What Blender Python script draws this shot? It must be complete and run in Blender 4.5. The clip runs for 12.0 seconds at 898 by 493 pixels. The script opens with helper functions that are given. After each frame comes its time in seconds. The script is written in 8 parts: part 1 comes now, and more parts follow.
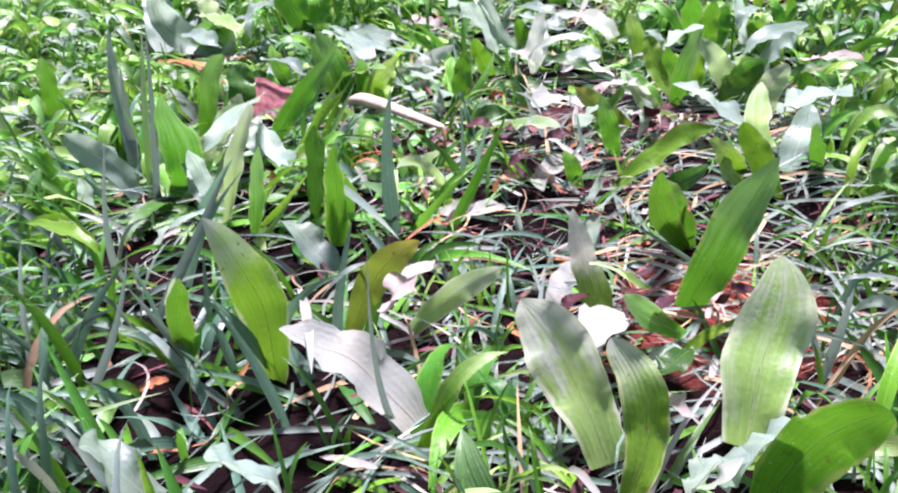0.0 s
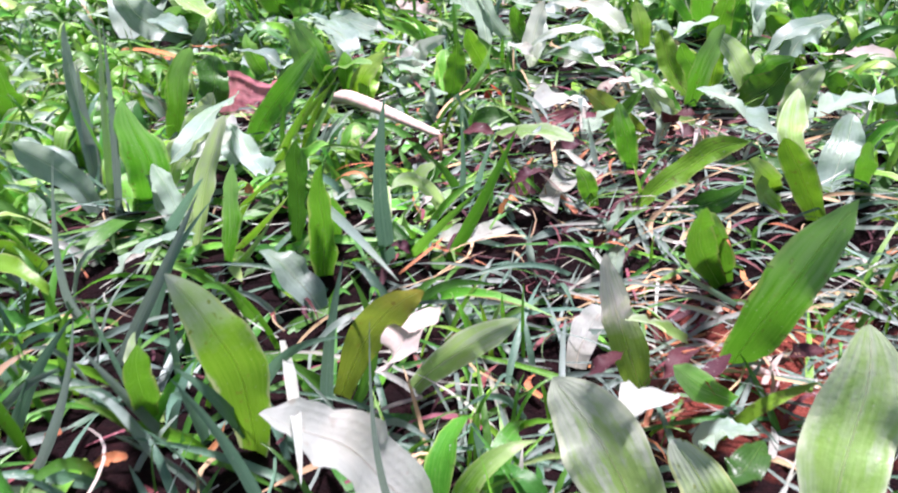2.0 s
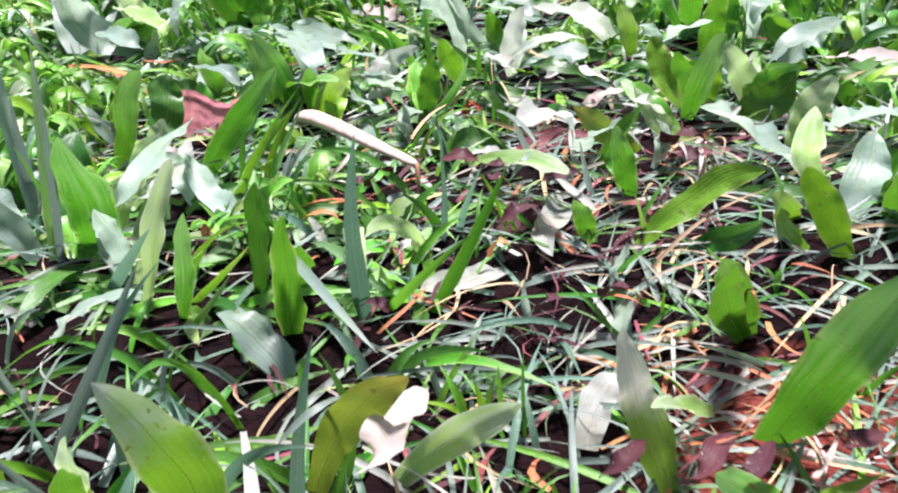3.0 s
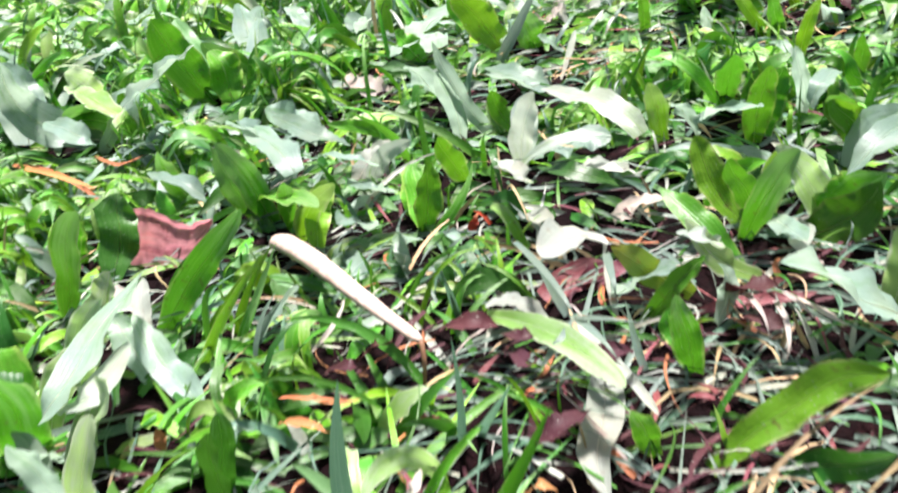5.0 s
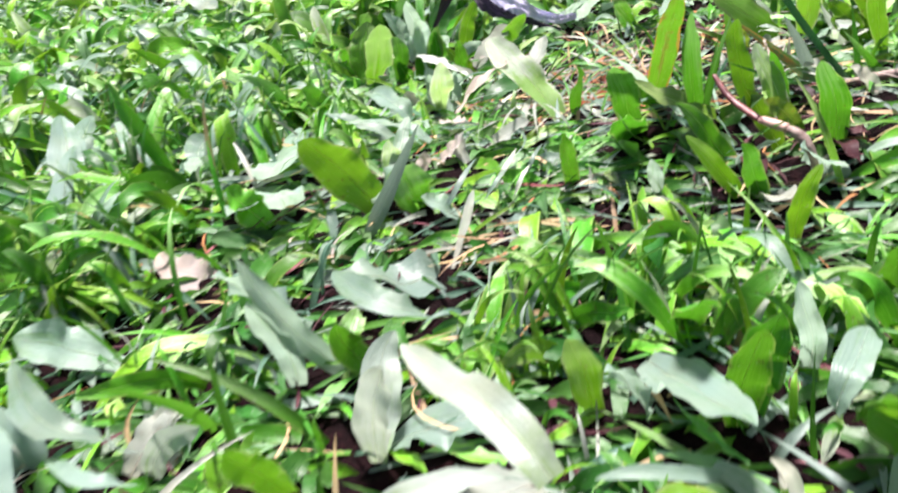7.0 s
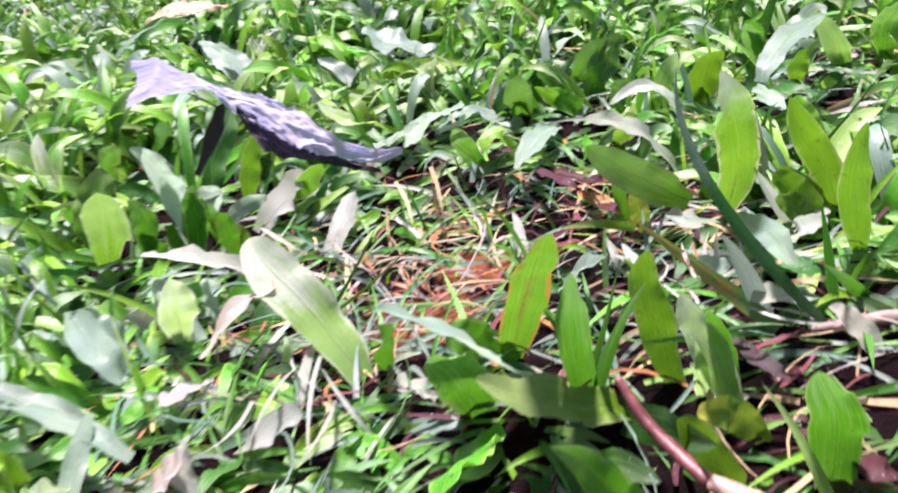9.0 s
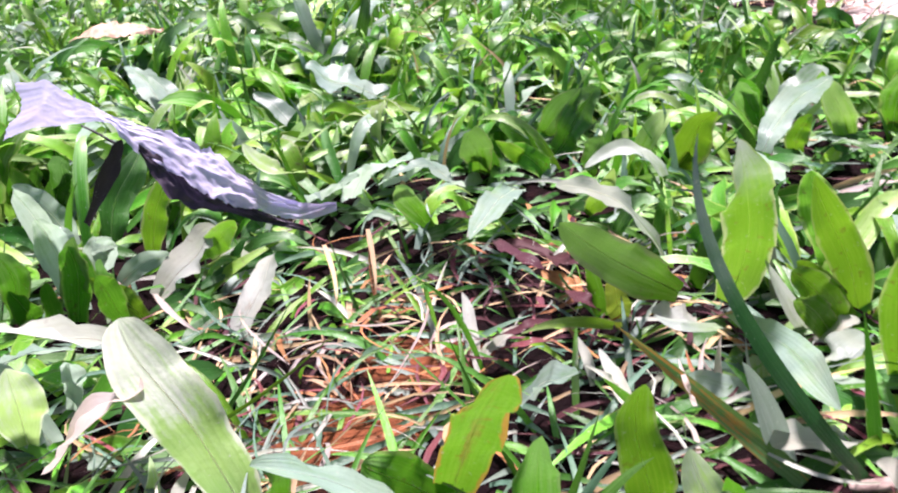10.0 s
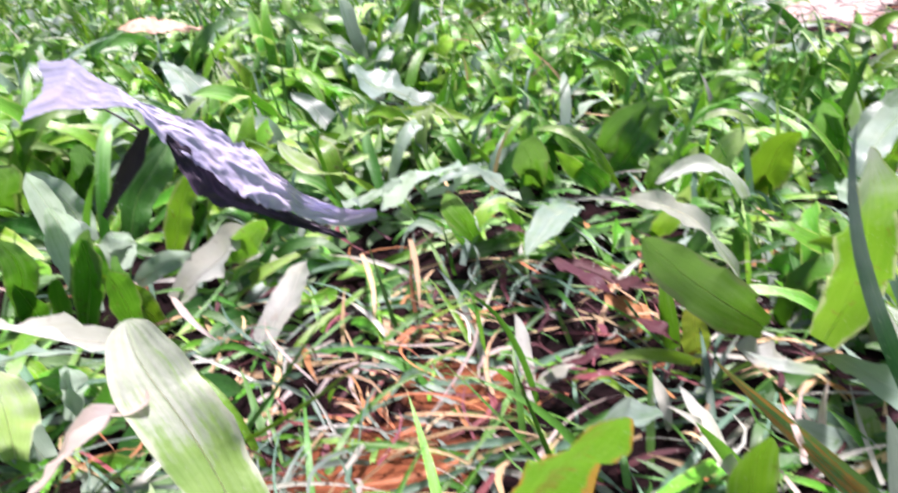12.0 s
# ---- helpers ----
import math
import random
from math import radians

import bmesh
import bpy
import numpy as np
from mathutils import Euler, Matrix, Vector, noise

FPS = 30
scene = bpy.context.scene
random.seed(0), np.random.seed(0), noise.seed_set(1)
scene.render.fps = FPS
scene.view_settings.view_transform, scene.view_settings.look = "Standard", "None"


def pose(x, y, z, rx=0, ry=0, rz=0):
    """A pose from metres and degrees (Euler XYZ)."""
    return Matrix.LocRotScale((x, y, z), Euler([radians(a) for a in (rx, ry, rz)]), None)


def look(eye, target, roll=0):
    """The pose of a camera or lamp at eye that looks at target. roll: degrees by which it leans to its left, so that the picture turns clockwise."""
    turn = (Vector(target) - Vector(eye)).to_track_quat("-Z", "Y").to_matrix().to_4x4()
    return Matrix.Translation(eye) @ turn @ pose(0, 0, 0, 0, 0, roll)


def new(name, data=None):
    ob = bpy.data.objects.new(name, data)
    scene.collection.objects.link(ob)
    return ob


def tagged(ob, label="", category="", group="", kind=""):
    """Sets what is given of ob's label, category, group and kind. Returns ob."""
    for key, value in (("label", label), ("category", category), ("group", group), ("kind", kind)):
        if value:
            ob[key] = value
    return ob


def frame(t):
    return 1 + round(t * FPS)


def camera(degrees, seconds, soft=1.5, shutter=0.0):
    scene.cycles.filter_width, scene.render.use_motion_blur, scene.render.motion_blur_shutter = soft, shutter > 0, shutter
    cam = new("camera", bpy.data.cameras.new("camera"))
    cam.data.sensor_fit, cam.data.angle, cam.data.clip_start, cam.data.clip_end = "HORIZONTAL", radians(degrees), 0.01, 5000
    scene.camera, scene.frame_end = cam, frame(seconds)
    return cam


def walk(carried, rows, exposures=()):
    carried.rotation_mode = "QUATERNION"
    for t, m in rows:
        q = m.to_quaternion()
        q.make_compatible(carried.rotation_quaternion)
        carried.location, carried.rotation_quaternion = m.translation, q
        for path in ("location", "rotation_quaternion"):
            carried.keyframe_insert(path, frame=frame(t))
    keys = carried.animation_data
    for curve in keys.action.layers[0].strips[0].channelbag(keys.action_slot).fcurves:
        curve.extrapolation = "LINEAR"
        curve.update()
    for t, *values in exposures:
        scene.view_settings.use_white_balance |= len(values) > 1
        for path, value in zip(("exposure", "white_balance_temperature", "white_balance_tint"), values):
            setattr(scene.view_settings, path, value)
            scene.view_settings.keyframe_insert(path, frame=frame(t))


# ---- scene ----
cam = camera(49.0, 12.0, soft=2.1, shutter=0.5)
PATH = [
    (0, (0.0290, 0.0137, 0.1100), (-0.0197, 0.1900, 0.0291), -8.18),
    (0.5, (0.0274, 0.0175, 0.1097), (-0.0187, 0.1929, 0.0253), -7.82),
    (1, (0.0250, 0.0204, 0.1107), (-0.0225, 0.1952, 0.0260), -7.68),
    (1.5, (0.0202, 0.0322, 0.1110), (-0.0274, 0.2068, 0.0257), -7.60),
    (2, (0.0148, 0.0489, 0.1106), (-0.0293, 0.2237, 0.0242), -7.78),
    (2.5, (0.0099, 0.0659, 0.1102), (-0.0311, 0.2416, 0.0239), -8.34),
    (2.7, (0.0086, 0.0723, 0.1096), (-0.0308, 0.2479, 0.0224), -8.33),
    (4.3, (-0.0008, 0.1212, 0.1199), (-0.0409, 0.2939, 0.0273), -11.45),
    (4.5, (-0.0013, 0.1294, 0.1203), (-0.0409, 0.3024, 0.0282), -11.51),
    (5, (-0.0044, 0.1521, 0.1244), (-0.0429, 0.3267, 0.0349), -11.87),
    (5.5, (-0.0059, 0.1821, 0.1283), (-0.0430, 0.3581, 0.0408), -11.91),
    (6, (-0.0029, 0.2152, 0.1290), (-0.0392, 0.3919, 0.0426), -12.33),
    (6.5, (0.0056, 0.2562, 0.1273), (-0.0296, 0.4329, 0.0404), -13.18),
    (6.7, (0.0084, 0.2722, 0.1257), (-0.0245, 0.4484, 0.0370), -13.01),
    (8.3, (0.0300, 0.3973, 0.1286), (0.0066, 0.5747, 0.0392), -13.62),
    (8.5, (0.0311, 0.4129, 0.1269), (0.0125, 0.5910, 0.0379), -13.43),
    (9, (0.0335, 0.4506, 0.1196), (0.0285, 0.6292, 0.0298), -11.96),
    (9.5, (0.0360, 0.4814, 0.1112), (0.0383, 0.6612, 0.0237), -9.91),
    (10, (0.0379, 0.4999, 0.1049), (0.0437, 0.6816, 0.0214), -7.56),
    (10.5, (0.0382, 0.5062, 0.0975), (0.0409, 0.6889, 0.0162), -5.14),
    (11, (0.0363, 0.5162, 0.0897), (0.0463, 0.6963, 0.0032), -3.64),
    (11.5, (0.0335, 0.5194, 0.0902), (0.0433, 0.6994, 0.0035), -4.01),
    (12, (0.0325, 0.5217, 0.0927), (0.0337, 0.7059, 0.0147), -4.97),
]
walk(cam, [(t, look(eye, target, roll)) for t, eye, target, roll in PATH], [(0, 1.82, 5900, 35), (2.7, 1.8, 6050, 25), (4.5, 1.87, 6350, 12), (6.7, 1.81, 6350, 13), (8.5, 1.74, 6200, 28), (12, 1.73, 6250, 29)])

# ---- light ----
world = bpy.data.worlds.new("world")
scene.world = world
world.use_nodes = True
wn = world.node_tree
sky = wn.nodes.new("ShaderNodeTexSky")
sky.sky_type = "NISHITA"
sky.sun_disc = False
SUN_ELEVATION, SUN_AZIMUTH = radians(69), radians(12)   # azimuth from +y towards +x
sky.sun_elevation, sky.sun_rotation = SUN_ELEVATION, SUN_AZIMUTH
sky.air_density, sky.dust_density, sky.ozone_density = 1.0, 3.0, 1.0
wn.links.new(sky.outputs[0], wn.nodes["Background"].inputs[0])
wn.nodes["Background"].inputs[1].default_value = 0.033
sun = new("sun", bpy.data.lights.new("sun", "SUN"))
sun.data.energy, sun.data.angle, sun.data.color = 3.8, radians(9), (1.0, 0.96, 0.9)
sun_way = Vector((math.sin(SUN_AZIMUTH) * math.cos(SUN_ELEVATION), math.cos(SUN_AZIMUTH) * math.cos(SUN_ELEVATION), math.sin(SUN_ELEVATION)))
sun.matrix_world = look(sun_way * 10, (0, 0, 0))


# ---- materials ----
def nodes_of(name):
    m = bpy.data.materials.new(name)
    m.use_nodes = True
    t = m.node_tree
    t.nodes.clear()
    return m, t


def node(t, kind, **kw):
    n = t.nodes.new(kind)
    for k, v in kw.items():
        n.inputs[k].default_value = v
    return n


def ramp(t, fac, stops):
    r = t.nodes.new("ShaderNodeValToRGB")
    e = r.color_ramp.elements
    while len(e) < len(stops):
        e.new(0.5)
    for el, (p, c) in zip(e, stops):
        el.position, el.color = p, (*c, 1) if len(c) == 3 else c
    t.links.new(fac, r.inputs[0])
    return r.outputs[0]


def mix(t, fac, a, b, kind="MIX"):
    m = t.nodes.new("ShaderNodeMix")
    m.data_type, m.blend_type = "RGBA", kind
    for sock, v in ((m.inputs[0], fac), (m.inputs[6], a), (m.inputs[7], b)):
        if isinstance(v, bpy.types.NodeSocket):
            t.links.new(v, sock)
        elif isinstance(v, (int, float)):
            sock.default_value = v
        else:
            sock.default_value = (*v, 1)
    return m.outputs[2]


def calc(t, op, a, b=0.0, c=0.0):
    m = t.nodes.new("ShaderNodeMath")
    m.operation = op
    for sock, v in zip(m.inputs, (a, b, c)):
        if isinstance(v, bpy.types.NodeSocket):
            t.links.new(v, sock)
        else:
            sock.default_value = v
    return m.outputs[0]


def noise_of(t, vec, scale, detail=3.0, rough=0.55):
    n = node(t, "ShaderNodeTexNoise", Scale=scale, Detail=detail, Roughness=rough)
    if vec is not None:
        t.links.new(vec, n.inputs["Vector"])
    return n.outputs["Fac"]


def leaf_material(name, colour, vein, through_colour, rough=0.38, see=0.30, blotch=None, blotch_at=(0.55, 0.65), tip=None, tip_at=(0.6, 0.9),
                  edge=None, spots=None, stripes=26.0, vary=0.25, gloss=0.5, pale=None, mottle=0.9, fade=0.12, streaky=0.4):
    """A grass leaf: parallel veins, pale midrib, mottling, and where given bleached blotches, a dry tip, dry edges or spots."""
    m, t = nodes_of(name)
    uv = t.nodes.new("ShaderNodeUVMap").outputs[0]
    sep = t.nodes.new("ShaderNodeSeparateXYZ")
    t.links.new(uv, sep.inputs[0])
    u, v = sep.outputs[0], sep.outputs[1]
    pos = t.nodes.new("ShaderNodeNewGeometry")
    where, island = pos.outputs["Position"], pos.outputs["Random Per Island"]
    own = t.nodes.new("ShaderNodeObjectInfo").outputs["Random"]
    across = calc(t, "ABSOLUTE", calc(t, "SUBTRACT", u, 0.5))
    # mottling in real size
    big, fine = noise_of(t, where, 140.0), noise_of(t, where, 900.0, 4.0)
    col = mix(t, calc(t, "MULTIPLY", big, mottle), colour, [c * 0.62 for c in colour])
    col = mix(t, calc(t, "MULTIPLY", fine, 0.35), col, [min(1, c * 1.5) for c in colour])
    patch = ramp(t, noise_of(t, where, 60.0, 2.0), [(0.42, (0, 0, 0)), (0.66, (0.55, 0.55, 0.55))])
    col = mix(t, patch, col, (min(1, colour[0] * 1.3), min(1, colour[1] * 1.12), colour[2] * 0.9))
    # veins along the leaf
    wave = calc(t, "SINE", calc(t, "MULTIPLY", u, stripes * 2))
    vein_f = calc(t, "MULTIPLY", calc(t, "POWER", calc(t, "MAXIMUM", wave, 0.0), 3.0), 0.15)
    col = mix(t, vein_f, col, vein)
    rib = calc(t, "SUBTRACT", 1.0, calc(t, "SMOOTH_MIN", calc(t, "MULTIPLY", across, 30.0), 1.0, 0.2))
    col = mix(t, calc(t, "MULTIPLY", calc(t, "MAXIMUM", rib, 0.0), 0.4), col, vein)
    rnd = calc(t, "FRACT", calc(t, "ADD", own, island))

    def streaks(over, along, seed):
        """Noise drawn out along the veins, another for each leaf."""
        n = node(t, "ShaderNodeTexNoise", Scale=1.0, Detail=4.0, Roughness=0.6)
        stretch = t.nodes.new("ShaderNodeMapping")
        stretch.inputs["Scale"].default_value = (over, along, 1.0)
        t.links.new(uv, stretch.inputs[0])
        shift = t.nodes.new("ShaderNodeCombineXYZ")
        t.links.new(calc(t, "ADD", calc(t, "MULTIPLY", rnd, 90.0), seed), shift.inputs[2])
        t.links.new(shift.outputs[0], stretch.inputs["Location"])
        t.links.new(stretch.outputs[0], n.inputs["Vector"])
        return n.outputs["Fac"]

    faded_by = 0.0
    if blotch:
        b = calc(t, "ADD", calc(t, "MULTIPLY", streaks(5.0, 2.2, 3.0), 0.7), calc(t, "ADD", calc(t, "MULTIPLY", noise_of(t, where, 420.0, 4.0, 0.6), 0.25), calc(t, "MULTIPLY", calc(t, "SUBTRACT", v, 0.45), fade)))
        dry = ramp(t, b, [(blotch_at[0], (0, 0, 0)), (blotch_at[1], (1, 1, 1))])
        faded_by = calc(t, "MAXIMUM", faded_by, dry)
        col = mix(t, dry, col, mix(t, fine, blotch, [c * 0.7 for c in blotch]))
    if tip:
        shifted = calc(t, "ADD", v, calc(t, "MULTIPLY", calc(t, "SUBTRACT", big, 0.5), 0.5))
        at = ramp(t, shifted, [(tip_at[0], (0, 0, 0)), (tip_at[1], (1, 1, 1))])
        faded_by = calc(t, "MAXIMUM", faded_by, at)
        col = mix(t, at, col, tip)
    if edge:
        e = calc(t, "ADD", across, calc(t, "MULTIPLY", calc(t, "SUBTRACT", big, 0.5), 0.35))
        rim = ramp(t, e, [(0.42, (0, 0, 0)), (0.48, (1, 1, 1))])
        faded_by = calc(t, "MAXIMUM", faded_by, rim)
        col = mix(t, rim, col, edge)
    if spots:
        s = noise_of(t, where, 420.0, 2.0)
        col = mix(t, ramp(t, s, [(0.64, (0, 0, 0)), (0.7, (1, 1, 1))]), col, spots)
    if pale:
        # some leaves fade towards the tip, in streaks along the veins
        streak = streaks(7.0, 1.6, 0.0)
        some = calc(t, "MULTIPLY", calc(t, "FRACT", calc(t, "MULTIPLY", rnd, 13.7)), 0.85)
        faded = calc(t, "SUBTRACT", calc(t, "ADD", calc(t, "MULTIPLY", v, 0.6), streak), calc(t, "ADD", some, 0.56))
        col = mix(t, ramp(t, faded, [(0.0, (0, 0, 0)), (0.28, (0.75, 0.75, 0.75))]), col, pale)
    # fine streaks between the veins, and specks of dust
    col = mix(t, ramp(t, streaks(26.0, 3.0, 7.0), [(0.45, (0, 0, 0)), (0.66, (streaky,) * 3)]), col, vein)
    col = mix(t, ramp(t, noise_of(t, where, 1500.0, 1.0), [(0.71, (0, 0, 0)), (0.76, (0.55, 0.55, 0.55))]), col, (0.5, 0.5, 0.44))
    hsv = node(t, "ShaderNodeHueSaturation")
    t.links.new(col, hsv.inputs["Color"])
    t.links.new(calc(t, "ADD", 0.485, calc(t, "MULTIPLY", rnd, 0.03)), hsv.inputs["Hue"])
    t.links.new(calc(t, "ADD", 1 - vary, calc(t, "MULTIPLY", calc(t, "FRACT", calc(t, "MULTIPLY", rnd, 7.3)), 2 * vary)), hsv.inputs["Value"])
    col = hsv.outputs[0]
    bsdf = node(t, "ShaderNodeBsdfPrincipled", Roughness=rough)
    bsdf.inputs["Specular IOR Level"].default_value = gloss
    t.links.new(col, bsdf.inputs["Base Color"])
    t.links.new(calc(t, "ADD", rough - 0.1, calc(t, "MULTIPLY", fine, 0.22)), bsdf.inputs["Roughness"])
    bump = node(t, "ShaderNodeBump", Strength=0.35, Distance=0.0004)
    t.links.new(calc(t, "ADD", calc(t, "MULTIPLY", wave, 0.12), fine), bump.inputs["Height"])
    t.links.new(bump.outputs[0], bsdf.inputs["Normal"])
    tr = t.nodes.new("ShaderNodeBsdfTranslucent")
    t.links.new(mix(t, calc(t, "MULTIPLY", calc(t, "SUBTRACT", 1.0, faded_by), 0.45), col, through_colour), tr.inputs[0])
    ms = t.nodes.new("ShaderNodeMixShader")
    ms.inputs[0].default_value = see
    t.links.new(bsdf.outputs[0], ms.inputs[1])
    t.links.new(tr.outputs[0], ms.inputs[2])
    out = t.nodes.new("ShaderNodeOutputMaterial")
    t.links.new(ms.outputs[0], out.inputs[0])
    return m


CREAM = (0.45, 0.48, 0.43)
LEAF = {
    "g": leaf_material("leaf_green", (0.070, 0.28, 0.012), (0.19, 0.43, 0.05), (0.17, 0.50, 0.015), gloss=0.38, vary=0.45, see=0.25, pale=(0.30, 0.46, 0.20), edge=(0.26, 0.42, 0.08), spots=(0.08, 0.12, 0.02)),
    "l": leaf_material("leaf_light_green", (0.135, 0.36, 0.012), (0.27, 0.47, 0.05), (0.27, 0.54, 0.015), gloss=0.38, vary=0.4, see=0.26, pale=(0.38, 0.50, 0.22), edge=(0.34, 0.46, 0.12), spots=(0.12, 0.15, 0.02)),
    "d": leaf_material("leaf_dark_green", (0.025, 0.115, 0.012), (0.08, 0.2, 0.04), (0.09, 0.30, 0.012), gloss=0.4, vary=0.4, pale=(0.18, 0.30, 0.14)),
    "p": leaf_material("leaf_pale_green", (0.24, 0.44, 0.09), (0.44, 0.60, 0.26), (0.6, 0.82, 0.30), see=0.5, blotch=(0.54, 0.64, 0.44), blotch_at=(0.44, 0.66), edge=(0.58, 0.66, 0.44), fade=0.3),
    # s and x: the sky's sheen on leaf tops, painted into pale base colours
    "s": leaf_material("leaf_painted_sheen", (0.29, 0.41, 0.35), (0.40, 0.51, 0.45), (0.50, 0.64, 0.46), rough=0.40, gloss=0.5, see=0.5, blotch=(0.20, 0.38, 0.14), blotch_at=(0.5, 0.70), vary=0.25),
    "x": leaf_material("leaf_painted_sheen_white", (0.41, 0.48, 0.42), (0.50, 0.56, 0.50), (0.68, 0.74, 0.58), rough=0.4, gloss=0.5, see=0.45, blotch=(0.36, 0.50, 0.22), blotch_at=(0.5, 0.72), vary=0.12, fade=-0.4),
    "f": leaf_material("leaf_frosted_tip", (0.12, 0.32, 0.015), (0.26, 0.45, 0.06), (0.28, 0.55, 0.02), tip=(0.58, 0.62, 0.54), tip_at=(0.60, 1.0), vary=0.12, spots=(0.16, 0.18, 0.03), edge=(0.46, 0.54, 0.24)),
    "t": leaf_material("blade_green", (0.05, 0.20, 0.018), (0.15, 0.34, 0.08), (0.2, 0.54, 0.02), see=0.36, rough=0.36, stripes=14.0, gloss=0.5, vary=0.4),
    # u: sky sheen on narrow blades, put into a grey base colour
    "u": leaf_material("blade_painted_sheen", (0.15, 0.215, 0.18), (0.30, 0.37, 0.33), (0.34, 0.46, 0.36), rough=0.40, stripes=14.0, gloss=0.45, see=0.3, vary=0.2),
    "v": leaf_material("blade_blue_green", (0.085, 0.19, 0.125), (0.23, 0.34, 0.27), (0.20, 0.40, 0.24), rough=0.38, stripes=14.0, gloss=0.45, see=0.3, vary=0.3),
    "w": leaf_material("leaf_bleached", CREAM, (0.52, 0.54, 0.50), (0.86, 0.88, 0.80), rough=0.5, see=0.5, vary=0.12, spots=(0.37, 0.35, 0.29), gloss=0.3),
    "b": leaf_material("leaf_half_bleached", (0.22, 0.39, 0.09), (0.36, 0.50, 0.2), (0.68, 0.8, 0.46), see=0.52, blotch=(0.56, 0.62, 0.50), blotch_at=(0.46, 0.58), edge=(0.6, 0.64, 0.48), vary=0.1, fade=0.5, gloss=0.22, rough=0.46),
    "h": leaf_material("leaf_white_tipped", (0.15, 0.32, 0.04), (0.28, 0.44, 0.12), (0.36, 0.58, 0.04), tip=(0.74, 0.72, 0.62), tip_at=(0.42, 0.62), vary=0.12),
    "o": leaf_material("leaf_yellowing", (0.13, 0.25, 0.025), (0.26, 0.36, 0.08), (0.38, 0.48, 0.03), spots=(0.16, 0.10, 0.02), tip=(0.42, 0.38, 0.05), tip_at=(0.6, 0.95)),
    "k": leaf_material("leaf_pink_dry", (0.56, 0.48, 0.46), (0.64, 0.56, 0.53), (0.88, 0.76, 0.70), rough=0.5, see=0.45, vary=0.15, gloss=0.15),
    "j": leaf_material("blade_dark_green", (0.018, 0.10, 0.030), (0.05, 0.17, 0.06), (0.05, 0.20, 0.04), tip=(0.26, 0.33, 0.30), tip_at=(0.45, 0.72), stripes=14.0, see=0.2, vary=0.05, gloss=0.6, rough=0.34),
    "i": leaf_material("leaf_orange_edged", (0.085, 0.28, 0.012), (0.20, 0.42, 0.05), (0.20, 0.50, 0.015), gloss=0.4, vary=0.1, edge=(0.46, 0.27, 0.04), spots=(0.20, 0.16, 0.02), blotch=(0.22, 0.26, 0.03), blotch_at=(0.52, 0.62)),
    "q": leaf_material("blade_orange_streaked", (0.10, 0.22, 0.07), (0.2, 0.34, 0.14), (0.2, 0.4, 0.06), blotch=(0.62, 0.28, 0.06), blotch_at=(0.46, 0.53), stripes=14.0, fade=0.1),
    "r": leaf_material("leaf_red_dead", (0.17, 0.04, 0.055), (0.28, 0.1, 0.1), (0.25, 0.05, 0.06), rough=0.5, see=0.15, blotch=(0.26, 0.11, 0.12), blotch_at=(0.44, 0.58), gloss=0.15),
    "a": leaf_material("strip_orange_dry", (0.36, 0.14, 0.06), (0.48, 0.27, 0.14), (0.45, 0.18, 0.06), rough=0.55, see=0.15, vary=0.2, gloss=0.15),
    "m": leaf_material("leaf_maroon_dead", (0.055, 0.016, 0.023), (0.1, 0.04, 0.045), (0.1, 0.02, 0.026), rough=0.55, see=0.05, vary=0.2, gloss=0.15),
    "e": leaf_material("scrap_red", (0.5, 0.03, 0.03), (0.55, 0.1, 0.08), (0.5, 0.03, 0.02), rough=0.45, see=0.1, gloss=0.15),
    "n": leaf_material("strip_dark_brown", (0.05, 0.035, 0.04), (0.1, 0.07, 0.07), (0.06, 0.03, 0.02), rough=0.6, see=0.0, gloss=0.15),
    "z": leaf_material("straw_dry", (0.46, 0.33, 0.19), (0.58, 0.45, 0.30), (0.6, 0.44, 0.2), rough=0.55, see=0.2, vary=0.4, stripes=10.0, gloss=0.15),
    "y": leaf_material("straw_grey", (0.35, 0.37, 0.32), (0.48, 0.49, 0.44), (0.4, 0.44, 0.3), rough=0.4, see=0.2, vary=0.3, stripes=10.0),
}


RUSTY = [((0.018, 0.657, 0.0), 0.02, (0.09, 0.026, 0.015), (0.30, 0.10, 0.04)), ((0.034, 0.684, 0.0), 0.016, (0.09, 0.026, 0.015), (0.30, 0.10, 0.04)),
         ((0.035, 0.225, -0.006), 0.034, (0.10, 0.02, 0.018), (0.24, 0.06, 0.04))]    # spots of rust-red crumbled litter in the soil


